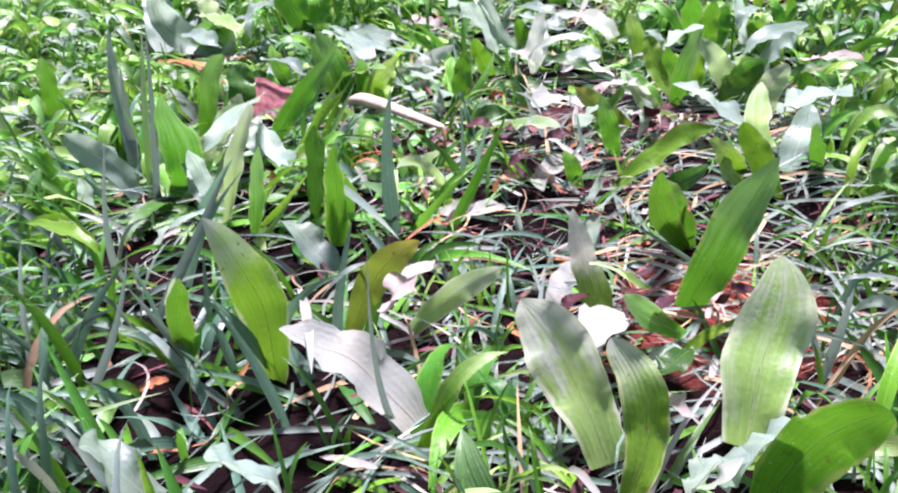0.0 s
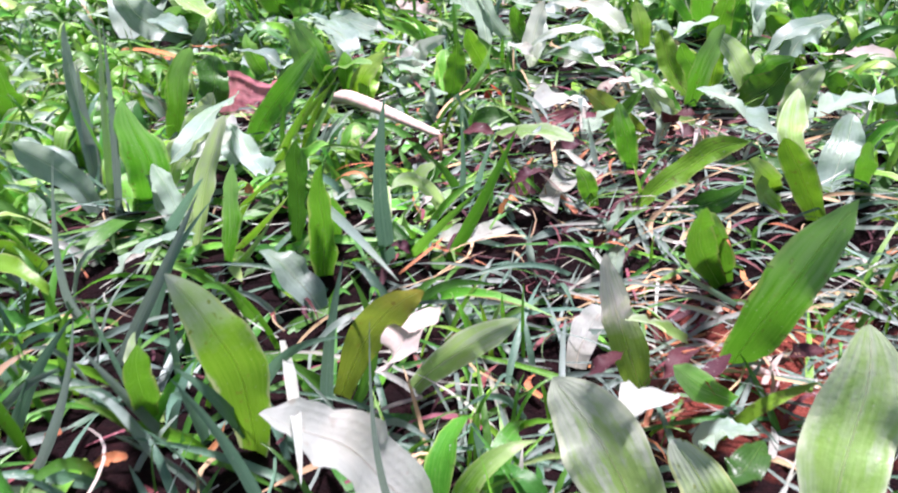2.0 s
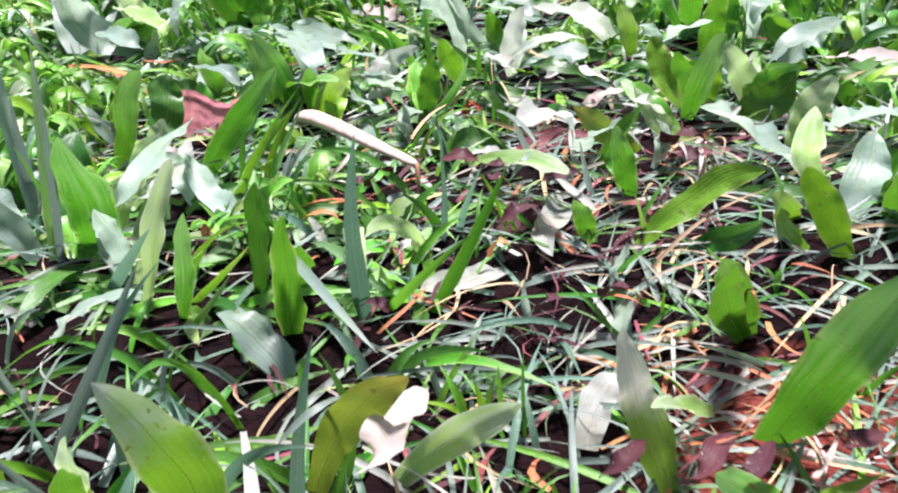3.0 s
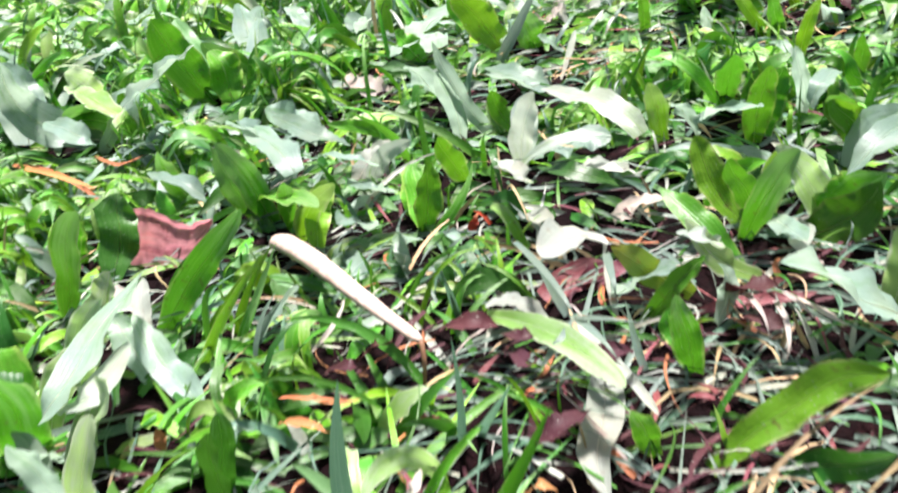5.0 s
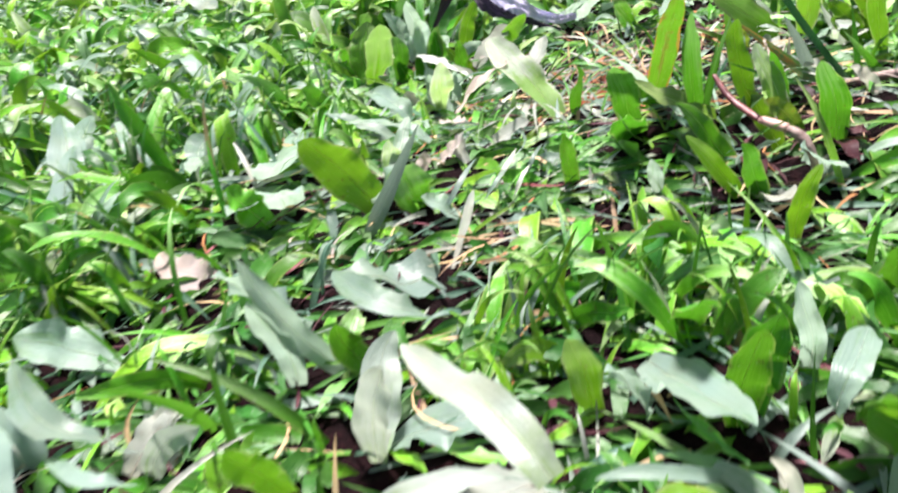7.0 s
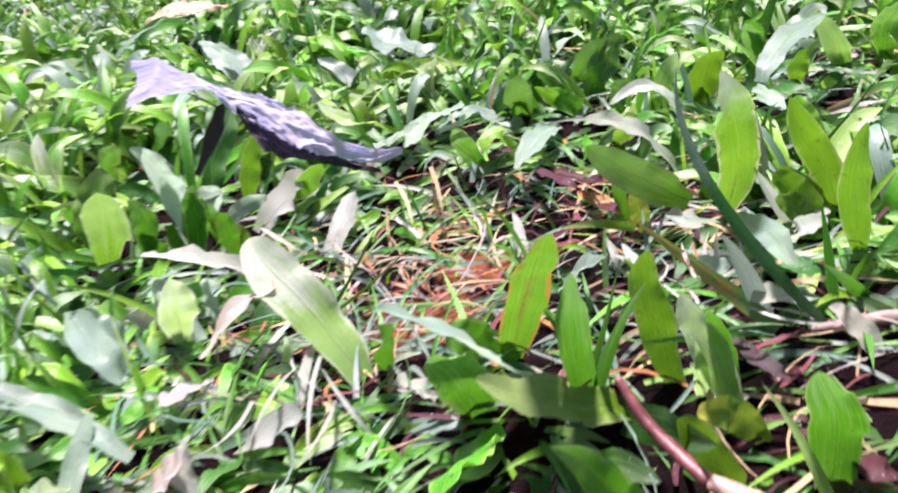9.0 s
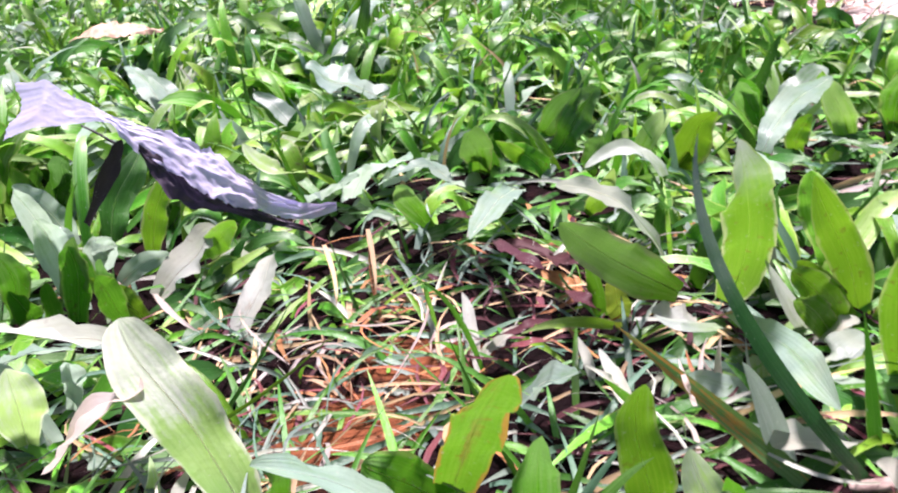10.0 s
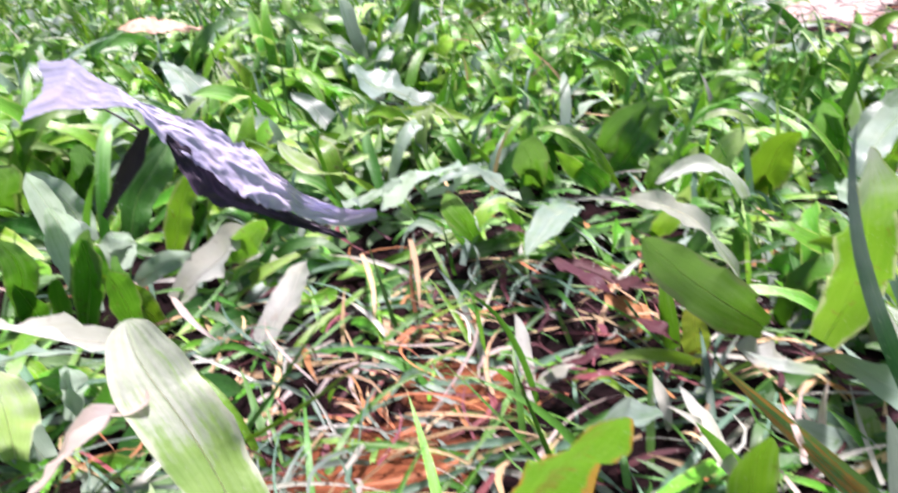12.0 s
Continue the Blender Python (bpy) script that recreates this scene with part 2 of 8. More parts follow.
def soil_material():
    m, t = nodes_of("soil")
    where = t.nodes.new("ShaderNodeNewGeometry").outputs["Position"]
    big, mid, fine = noise_of(t, where, 18.0, 4.0), noise_of(t, where, 160.0, 6.0, 0.65), noise_of(t, where, 900.0, 5.0)
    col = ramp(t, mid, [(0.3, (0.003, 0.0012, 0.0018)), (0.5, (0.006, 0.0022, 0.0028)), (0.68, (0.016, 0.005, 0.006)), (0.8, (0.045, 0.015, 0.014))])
    far = node(t, "ShaderNodeVectorMath")
    far.operation = "DISTANCE"
    far.inputs[1].default_value = (0, 0.6, 0)
    t.links.new(where, far.inputs[0])
    green = ramp(t, calc(t, "DIVIDE", far.outputs["Value"], 12.0), [(0.07, (0, 0, 0)), (0.13, (1, 1, 1))])
    col = mix(t, green, col, mix(t, mid, (0.02, 0.045, 0.01), (0.09, 0.14, 0.045)))
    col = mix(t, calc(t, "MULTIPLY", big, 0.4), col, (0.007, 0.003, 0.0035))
    for spot, size, dark, light in RUSTY:
        dist = node(t, "ShaderNodeVectorMath")
        dist.operation = "DISTANCE"
        dist.inputs[1].default_value = spot
        t.links.new(where, dist.inputs[0])
        worn = calc(t, "ADD", calc(t, "DIVIDE", dist.outputs["Value"], size), calc(t, "MULTIPLY", calc(t, "SUBTRACT", mid, 0.5), 1.6))
        col = mix(t, ramp(t, worn, [(0.55, (0.9, 0.9, 0.9)), (1.0, (0, 0, 0))]), col, mix(t, fine, dark, light))
    away = node(t, "ShaderNodeVectorMath")
    away.operation = "DISTANCE"
    away.inputs[1].default_value = (0.33, 0.99, 0)
    t.links.new(where, away.inputs[0])
    sandy = ramp(t, calc(t, "ADD", calc(t, "MULTIPLY", away.outputs["Value"], 3.0), calc(t, "ADD", calc(t, "MULTIPLY", calc(t, "SUBTRACT", mid, 0.5), 0.5), calc(t, "MULTIPLY", calc(t, "SUBTRACT", big, 0.5), 2.4))), [(0.3, (1, 1, 1)), (0.5, (0, 0, 0))])
    col = mix(t, sandy, col, mix(t, fine, (0.40, 0.31, 0.28), (0.60, 0.51, 0.47)))
    bsdf = node(t, "ShaderNodeBsdfPrincipled", Roughness=0.9)
    bsdf.inputs["Specular IOR Level"].default_value = 0.06
    t.links.new(col, bsdf.inputs["Base Color"])
    bump = node(t, "ShaderNodeBump", Strength=0.8, Distance=0.003)
    t.links.new(calc(t, "ADD", mid, calc(t, "MULTIPLY", fine, 0.5)), bump.inputs["Height"])
    t.links.new(bump.outputs[0], bsdf.inputs["Normal"])
    t.links.new(bsdf.outputs[0], t.nodes.new("ShaderNodeOutputMaterial").inputs[0])
    return m


def rough_material(name, dark, light, rough=0.6, scale=300.0, stretch=(1, 1, 1), bump_by=0.5, gloss=0.5):
    """Mottled bark, straw or dry skin between two colours."""
    m, t = nodes_of(name)
    where = t.nodes.new("ShaderNodeTexCoord").outputs["Object"]
    mp = t.nodes.new("ShaderNodeMapping")
    mp.inputs["Scale"].default_value = stretch
    t.links.new(where, mp.inputs[0])
    a, b = noise_of(t, mp.outputs[0], scale, 5.0), noise_of(t, mp.outputs[0], scale * 0.25, 3.0)
    col = ramp(t, calc(t, "ADD", calc(t, "MULTIPLY", a, 0.6), calc(t, "MULTIPLY", b, 0.4)), [(0.35, dark), (0.65, light)])
    bsdf = node(t, "ShaderNodeBsdfPrincipled", Roughness=rough)
    bsdf.inputs["Specular IOR Level"].default_value = gloss
    t.links.new(col, bsdf.inputs["Base Color"])
    bump = node(t, "ShaderNodeBump", Strength=bump_by, Distance=0.0006)
    t.links.new(a, bump.inputs["Height"])
    t.links.new(bump.outputs[0], bsdf.inputs["Normal"])
    t.links.new(bsdf.outputs[0], t.nodes.new("ShaderNodeOutputMaterial").inputs[0])
    return m


SOIL = soil_material()
RIB = {"green": leaf_material("midrib_green", (0.55, 0.72, 0.36), (0.6, 0.75, 0.4), (0.95, 1.0, 0.75), see=0.95), "pale": leaf_material("midrib_pale", (0.75, 0.8, 0.66), (0.8, 0.85, 0.7), (1.0, 1.0, 0.95), see=0.95),
       "dry": leaf_material("midrib_dry", (0.75, 0.72, 0.64), (0.8, 0.76, 0.7), (1.0, 0.98, 0.94), see=0.95)}


# ---- the ground ----
def ground_z(x, y):
    """The lie of the lawn's soil."""
    return -0.009 + np.exp(-((x / 0.7) ** 4)) * (0.011 * np.exp(-((y - 0.61) / 0.07) ** 2) + 0.006 * np.exp(-((y - 0.13) / 0.06) ** 2) + 0.004 * np.exp(-((y - 0.31) / 0.05) ** 2))


def spaced(lo, hi, near_lo, near_hi, step):
    """Lines close together between near_lo and near_hi, ever wider apart outside."""
    mid = list(np.arange(near_lo, near_hi, step))
    out, d, v = [], step, near_hi
    while v < hi:
        out.append(v)
        d *= 1.35
        v += d
    out.append(hi)
    back, d, v = [], step, near_lo - step
    while v > lo:
        back.append(v)
        d *= 1.35
        v -= d
    back.append(lo)
    return np.array(back[::-1] + mid + out)


def mesh_of(name, verts, faces, uvs=None, material=None, smooth=True):
    me = bpy.data.meshes.new(name)
    me.from_pydata(verts.tolist() if isinstance(verts, np.ndarray) else verts, [], faces.tolist() if isinstance(faces, np.ndarray) else faces)
    if uvs is not None:
        loops = np.empty(len(me.loops), dtype=np.int32)
        me.loops.foreach_get("vertex_index", loops)
        me.uv_layers.new(name="UVMap").data.foreach_set("uv", np.ascontiguousarray(uvs[loops], dtype=np.float32).ravel())
    if smooth:
        me.polygons.foreach_set("use_smooth", np.ones(len(me.polygons), dtype=bool))
    if material:
        me.materials.append(material)
    return me


def build_ground():
    xs, ys = spaced(-60, 60, -0.6, 0.6, 0.006), spaced(-60, 60, 0.0, 1.4, 0.006)
    gx, gy = np.meshgrid(xs, ys)
    z = ground_z(gx, gy)
    rng = np.random.default_rng(4)
    near = (np.abs(gx) < 0.6) & (gy > 0) & (gy < 1.4)
    z = z + near * rng.normal(0, 0.0007, z.shape)
    v = np.stack([gx, gy, z], -1).reshape(-1, 3)
    nx = len(xs)
    i = (np.arange(len(ys) - 1)[:, None] * nx + np.arange(nx - 1)[None]).ravel()
    f = np.stack([i, i + 1, i + nx + 1, i + nx], 1)
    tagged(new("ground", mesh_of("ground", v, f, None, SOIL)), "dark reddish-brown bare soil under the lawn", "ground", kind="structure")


build_ground()

# ---- leaves ----
BLADES = "tuvqzyj"
STANDING = []    # (x, y, z, half width, lies in the sun) along the plants that stand out


def leaf_arrays(base, ctrl, tip, width, facing, blade, seed, rows=12, cols=4, wavy=0.08, fold=0.16, curl=0.0, nod=0.0):
    """One leaf along a bent midrib, strap-shaped with a blunt tip or, for a blade, tapering: verts, faces and (across, along)."""
    rng = random.Random(seed)
    b, c, p = (np.array(q, float) for q in (base, ctrl, tip))
    v = np.linspace(0, 1, rows + 1)[:, None]
    if not blade:
        v = 1 - (1 - v) ** 1.45     # rows close up towards the blunt tip
    mid = (1 - v) ** 2 * b + 2 * v * (1 - v) * c + v**2 * p
    way = 2 * (1 - v) * (c - b) + 2 * v * (p - c)
    way /= np.linalg.norm(way, axis=1, keepdims=True) + 1e-9
    n = np.array(facing, float)
    side = np.cross(way, n)
    side /= np.linalg.norm(side, axis=1, keepdims=True) + 1e-9
    out = np.cross(side, way)
    long = float(np.linalg.norm(p - b))
    turn = (rng.uniform(-0.25, 0.25) + (v - 0.4) * rng.uniform(-1.0, 1.0))
    if blade:
        prof = np.minimum(1, 0.7 + 1.2 * v) * np.clip(1 - v**1.7, 0, 1) ** 0.85
    else:
        broad, blunt, neck = rng.uniform(0.36, 0.60), rng.uniform(0.5, 0.9) if nod == 0 else rng.uniform(0.62, 1.15), rng.uniform(0.42, 0.62)
        below = neck + (1 - neck) * np.sin(np.clip(v / broad, 0, 1) * 1.5708) ** 1.2
        above = np.clip(1 - np.clip((v - broad) / (1 - broad), 0, 1) ** rng.uniform(2.0, 2.8), 0, 1) ** blunt
        prof = below * above
        mid = mid + side * width * rng.uniform(-0.22, 0.22) * np.sin(v * rng.uniform(3.5, 6.5)) * v
        mid = mid + out * width * rng.uniform(0.04, 0.14) * np.sin(v * rng.uniform(8.0, 14.0) + rng.uniform(0, 6.28)) * v * (1 - v) * 2
        mid = mid - out * nod * long * np.clip(v - 0.62, 0, 1) ** 2
    side, out = side * np.cos(turn) + out * np.sin(turn), out * np.cos(turn) - side * np.sin(turn)
    prof = np.maximum(prof, 0.015)
    u = np.linspace(-1, 1, cols + 1)[None, :, None]
    half = width / 2 * prof[:, None]
    ph, fr = rng.uniform(0, 6.28), rng.uniform(1.6, 3.4)
    ripple = wavy * (np.sin(6.28 * fr * v + ph + 0.9) + 0.5 * np.sin(6.28 * 2.3 * fr * v + 2 * ph))[:, None] * np.abs(u) ** 1.6 * np.where(u > 0, 1, -0.8 * math.cos(ph))
    lift = fold * np.abs(u) + ripple + curl * u**2
    f1, f2, p2 = rng.uniform(7, 13), rng.uniform(19, 32), rng.uniform(0, 6.28)
    uneven = (0.03, 0.0) if blade else (0.075, 0.022)
    jag = 1 + uneven[0] * np.sin(f1 * v[:, None] + 2.2 * np.sign(u) + ph) + uneven[1] * np.sin(f2 * v[:, None] - 3 * np.sign(u) + p2)
    pts = mid[:, None] + side[:, None] * u * half * jag + out[:, None] * lift * half
    uv = np.stack(np.broadcast_arrays((u[..., 0] + 1) / 2, v), -1)
    w = cols + 1
    i = (np.arange(rows)[:, None] * w + np.arange(cols)[None]).ravel()
    return pts.reshape(-1, 3), np.stack([i, i + 1, i + w + 1, i + w], 1), uv.reshape(-1, 2)


def sight(x, y, z, slope):
    """The place on the ground that a point at height z hides, for one who looks along the way and down by that slope."""
    yaw = np.interp(y, [0.4, 0.6, 0.75], [0.25, 0.14, 0.0])
    h = np.maximum(z - ground_z(x, y), 0) * slope
    return np.stack([x - h * np.sin(yaw), y + h * np.cos(yaw)], -1)


def seed_of(base, tip):
    """A leaf's own seed, from where it grows."""
    return int(abs(base[0]) * 1e4) * 7919 + int(abs(base[1]) * 1e4) * 31 + int(abs(tip[2]) * 1e4)


def note(base, ctrl, tip, width, bright=False):
    for v in np.linspace(0.1, 1, 6):
        q = (1 - v) ** 2 * np.array(base) + 2 * v * (1 - v) * np.array(ctrl) + v**2 * np.array(tip)
        STANDING.append((q[0], q[1], q[2], width / 2, bright))


KIND_WORDS = {"g": "bright green", "l": "light yellow-green", "d": "dark green", "p": "pale green", "s": "sheen-pale green", "x": "sheen-white", "f": "frost-tipped green", "t": "narrow green",
              "v": "blue-green", "u": "sheen-grey", "b": "half-bleached green", "h": "white-tipped green", "o": "yellowing spotted green", "q": "orange-streaked green", "j": "long dark green", "i": "orange-edged green"}


def clump(x, y, kinds):
    """The root of a clump of grass leaves."""
    e = new("grass_clump" if all(k in BLADES for k in kinds) else "broadleaf_grass_clump")
    e.location = (x, y, float(ground_z(x, y)))
    e.empty_display_size = 0.005
    words = []
    for k in kinds:
        if KIND_WORDS[k] not in words:
            words.append(KIND_WORDS[k])
    many = "leaves" if len(kinds) > 1 else "leaf"
    return tagged(e, f"grass clump with {' and '.join(words[:2])} {many} in soil", "grass", "grass clumps of the lawn")


def place_leaf(name, base, arrays, material, parent=None):
    v, f, uv = arrays
    ob = new(name, mesh_of(name, v - np.array(base), f, uv, material))
    if parent:
        ob.parent = parent
        ob.location = Vector(base) - parent.location
    else:
        ob.location = base
    return ob


RIB_OF = {"x": "pale", "w": "dry", "k": "dry", "a": "dry", "r": "dry", "s": "pale", "p": "pale", "b": "pale", "h": "pale"}


def midrib(a, rows, cols, width, kind, parent):
    """The raised rib along the middle of a broad leaf."""
    mid = a[0].reshape(rows + 1, cols + 1, 3)[: int(rows * 0.9) + 1, cols // 2]
    way = np.gradient(mid, axis=0)
    way /= np.linalg.norm(way, axis=1, keepdims=True) + 1e-9
    side = np.cross(way, np.array((0.1, -0.6, 0.8)))
    side /= np.linalg.norm(side, axis=1, keepdims=True) + 1e-9
    out = np.cross(side, way)
    r = width * np.linspace(0.02, 0.006, len(mid))[:, None]
    v = np.stack([mid + side * r + out * 0.00003, mid + out * r * 0.35, mid - side * r + out * 0.00003], 1).reshape(-1, 3)
    f = [(i * 3 + k, i * 3 + k + 1, i * 3 + 4 + k, i * 3 + 3 + k) for i in range(len(mid) - 1) for k in range(2)]
    ob = new("midrib", mesh_of("midrib", v - a[0][cols // 2], np.array(f), None, RIB[RIB_OF.get(kind, "green")]))
    ob.parent = parent
    ob.location = Vector(a[0][cols // 2]) - Vector(parent.matrix_basis.translation) - (Vector(parent.parent.location) if parent.parent else Vector())
    return ob


def leaf(parent, base, ctrl, tip, width, kind, facing, keep=True):
    blade = kind in BLADES or width < 0.0045
    cols = 6 if keep and not blade else 4
    a = leaf_arrays(base, ctrl, tip, width, facing, blade, seed_of(base, tip), rows=22 if keep else 11, cols=cols, wavy=0.04 if blade else 0.25, fold=0.2 if blade else 0.2, nod=0.0 if keep else 0.5)
    ob = place_leaf("blade" if blade else "leaf", base, a, LEAF[kind], parent)
    if keep and width > 0.005 and not blade:
        midrib(a, 22, cols, width, kind, ob)
    if keep:
        note(base, ctrl, tip, width, kind in "spbhx")
    return ob


DRY_WORDS = {"w": "bleached cream-white dry grass leaf lying among green leaves", "k": "pinkish dry curled leaf lying in the grass",
             "a": "orange-brown dry leaf strip lying on the litter", "r": "reddish-brown dead leaf scrap lying on the soil",
             "m": "dark maroon dead leaf lying flat on the soil", "e": "tiny bright red scrap lying between grass blades",
             "n": "dark brown dead twig-like strip on the soil", "z": "thin straw-coloured dry grass stalk standing in litter",
             "y": "thin grey-green dry grass blade lying across the lawn"}


def dry_leaf(base, ctrl, tip, width, kind, facing):
    a = leaf_arrays(base, ctrl, tip, width, facing, kind in BLADES or width < 0.002, seed_of(base, tip), rows=22, cols=6, wavy=0.18, fold=0.1, curl=0.2)
    ob = place_leaf("dry_leaf", base, a, LEAF[kind])
    if width > 0.004 and kind in "wk":
        midrib(a, 22, 6, width, kind, ob)
    note(base, ctrl, tip, width, kind in "wk")
    return tagged(ob, DRY_WORDS[kind], "leaf", "dry leaves in the lawn")


# the plants that stand out
c = clump(0.0298, 0.1581, 'pbgss')
leaf(c, (0.0364, 0.1683, -0.0034), (0.0408, 0.1790, 0.0083), (0.0448, 0.1923, 0.0240), 0.0140, 'p', (-0.05, -0.66, 0.75))
leaf(c, (0.0123, 0.1608, -0.0021), (0.0058, 0.1715, 0.0149), (-0.0039, 0.1801, 0.0223), 0.0125, 'b', (0.07, -0.48, 0.88))
leaf(c, (0.0390, 0.1505, -0.0025), (0.0448, 0.1454, 0.0178), (0.0534, 0.1315, 0.0300), 0.0110, 'g', (-0.11, -0.80, 0.59))
leaf(c, (0.0272, 0.1540, -0.0024), (0.0315, 0.1475, 0.0120), (0.0346, 0.1346, 0.0186), 0.0080, 's', (-0.00, -0.12, 0.99))
leaf(c, (0.0339, 0.1569, -0.0020), (0.0393, 0.1536, 0.0096), (0.0436, 0.1463, 0.0169), 0.0139, 's', (-0.01, -0.13, 0.99))
c = clump(0.0159, 0.1486, 'f')
leaf(c, (0.0159, 0.1486, -0.0020), (0.0235, 0.1565, 0.0122), (0.0154, 0.1636, 0.0237), 0.0079, 'f', (0.05, -0.81, 0.58))
c = clump(0.0192, 0.2168, 'hggsp')
leaf(c, (0.0089, 0.2142, -0.0063), (0.0027, 0.2179, 0.0108), (0.0028, 0.2183, 0.0245), 0.0072, 'h', (0.08, -0.67, 0.74))
leaf(c, (0.0262, 0.2265, -0.0059), (0.0349, 0.2204, 0.0142), (0.0463, 0.2116, 0.0368), 0.0107, 'g', (-0.04, -0.90, 0.42))
leaf(c, (0.0255, 0.2112, -0.0044), (0.0198, 0.2016, 0.0047), (0.0143, 0.1925, 0.0157), 0.0052, 'g', (0.04, -0.87, 0.49))
leaf(c, (0.0178, 0.1965, -0.0043), (0.0221, 0.1958, 0.0012), (0.0287, 0.1920, 0.0024), 0.0088, 's', (0.00, -0.14, 0.99))
leaf(c, (0.0175, 0.2355, -0.0056), (0.0113, 0.2222, 0.0067), (0.0069, 0.2070, 0.0162), 0.0050, 'p', (0.01, -0.67, 0.74))
c = clump(0.0206, 0.2604, 'gvsg')
leaf(c, (0.0257, 0.2617, -0.0070), (0.0194, 0.2481, 0.0118), (0.0206, 0.2323, 0.0271), 0.0070, 'g', (0.02, -0.92, 0.39))
leaf(c, (0.0287, 0.2511, -0.0062), (0.0208, 0.2343, 0.0085), (0.0143, 0.2161, 0.0219), 0.0015, 'v', (-0.03, -0.87, 0.48))
leaf(c, (0.0011, 0.2652, -0.0072), (0.0009, 0.2633, 0.0018), (0.0049, 0.2589, 0.0085), 0.0051, 's', (-0.00, -0.12, 0.99))
leaf(c, (0.0270, 0.2637, -0.0073), (0.0246, 0.2605, 0.0057), (0.0213, 0.2549, 0.0163), 0.0072, 'g', (-0.15, -0.74, 0.65))
c = clump(-0.0786, 0.2441, 's')
leaf(c, (-0.0722, 0.2534, -0.0073), (-0.0787, 0.2568, 0.0021), (-0.0864, 0.2570, 0.0084), 0.0102, 's', (0.06, -0.13, 0.99))
c = clump(-0.0683, 0.2022, 'gotsvvv')
leaf(c, (-0.0930, 0.2024, -0.0034), (-0.0861, 0.1927, 0.0145), (-0.0772, 0.1808, 0.0279), 0.0059, 'g', (0.49, -0.76, 0.42))
leaf(c, (-0.0547, 0.2141, -0.0058), (-0.0456, 0.2156, 0.0145), (-0.0321, 0.2101, 0.0220), 0.0078, 'o', (0.31, -0.85, 0.43))
leaf(c, (-0.0511, 0.2124, -0.0064), (-0.0428, 0.2187, 0.0058), (-0.0499, 0.2190, 0.0213), 0.0030, 't', (0.31, -0.84, 0.44))
leaf(c, (-0.0825, 0.1870, -0.0045), (-0.0936, 0.1941, 0.0078), (-0.1000, 0.1946, 0.0089), 0.0026, 's', (0.08, -0.11, 0.99))
leaf(c, (-0.0692, 0.1966, -0.0033), (-0.0700, 0.1903, 0.0126), (-0.0703, 0.1800, 0.0240), 0.0029, 'v', (0.44, -0.73, 0.52))
leaf(c, (-0.0549, 0.2033, -0.0067), (-0.0565, 0.2142, 0.0068), (-0.0525, 0.2246, 0.0217), 0.0031, 'v', (0.34, -0.80, 0.50))
leaf(c, (-0.0718, 0.2095, -0.0042), (-0.0613, 0.2027, 0.0155), (-0.0418, 0.1907, 0.0232), 0.0027, 'v', (0.38, -0.78, 0.50))
c = clump(-0.0644, 0.2821, 'vtg')
leaf(c, (-0.0593, 0.2759, -0.0068), (-0.0602, 0.2753, 0.0180), (-0.0527, 0.2731, 0.0413), 0.0050, 'v', (0.30, -0.90, 0.32))
leaf(c, (-0.0551, 0.2790, -0.0070), (-0.0462, 0.2720, 0.0047), (-0.0281, 0.2672, 0.0195), 0.0030, 't', (0.25, -0.90, 0.37))
leaf(c, (-0.0789, 0.2915, -0.0069), (-0.0763, 0.2830, 0.0082), (-0.0733, 0.2715, 0.0172), 0.0063, 'g', (0.34, -0.86, 0.38))
c = clump(-0.0396, 0.2174, 'p')
leaf(c, (-0.0396, 0.2174, -0.0062), (-0.0307, 0.2178, 0.0040), (-0.0152, 0.2165, 0.0106), 0.0065, 'p', (0.19, -0.68, 0.71))
c = clump(-0.1502, 0.3201, 'dpgpps')
leaf(c, (-0.1567, 0.3184, -0.0046), (-0.1644, 0.3334, 0.0115), (-0.1636, 0.3496, 0.0213), 0.0133, 'd', (0.50, -0.83, 0.26))
leaf(c, (-0.1612, 0.3121, -0.0040), (-0.1621, 0.3257, 0.0306), (-0.1593, 0.3324, 0.0552), 0.0028, 'p', (0.44, -0.71, 0.55))
leaf(c, (-0.1523, 0.3118, -0.0042), (-0.1579, 0.3279, 0.0028), (-0.1673, 0.3426, 0.0177), 0.0170, 'g', (0.57, -0.71, 0.42))
leaf(c, (-0.1484, 0.3261, -0.0042), (-0.1465, 0.3339, 0.0111), (-0.1323, 0.3414, 0.0143), 0.0095, 'p', (0.42, -0.60, 0.68))
leaf(c, (-0.1419, 0.3353, -0.0050), (-0.1289, 0.3197, 0.0081), (-0.1152, 0.3033, 0.0189), 0.0167, 'p', (0.37, -0.69, 0.62))
leaf(c, (-0.1409, 0.3171, -0.0053), (-0.1383, 0.3085, 0.0032), (-0.1366, 0.2987, 0.0108), 0.0062, 's', (0.08, -0.13, 0.99))
c = clump(-0.1842, 0.3375, 'ss')
leaf(c, (-0.1859, 0.3356, -0.0044), (-0.1970, 0.3420, 0.0033), (-0.2113, 0.3453, 0.0116), 0.0116, 's', (0.09, -0.13, 0.99))
leaf(c, (-0.1825, 0.3395, -0.0049), (-0.1868, 0.3482, 0.0227), (-0.1868, 0.3546, 0.0493), 0.0052, 's', (0.09, -0.14, 0.99))
c = clump(-0.1990, 0.5022, 's')
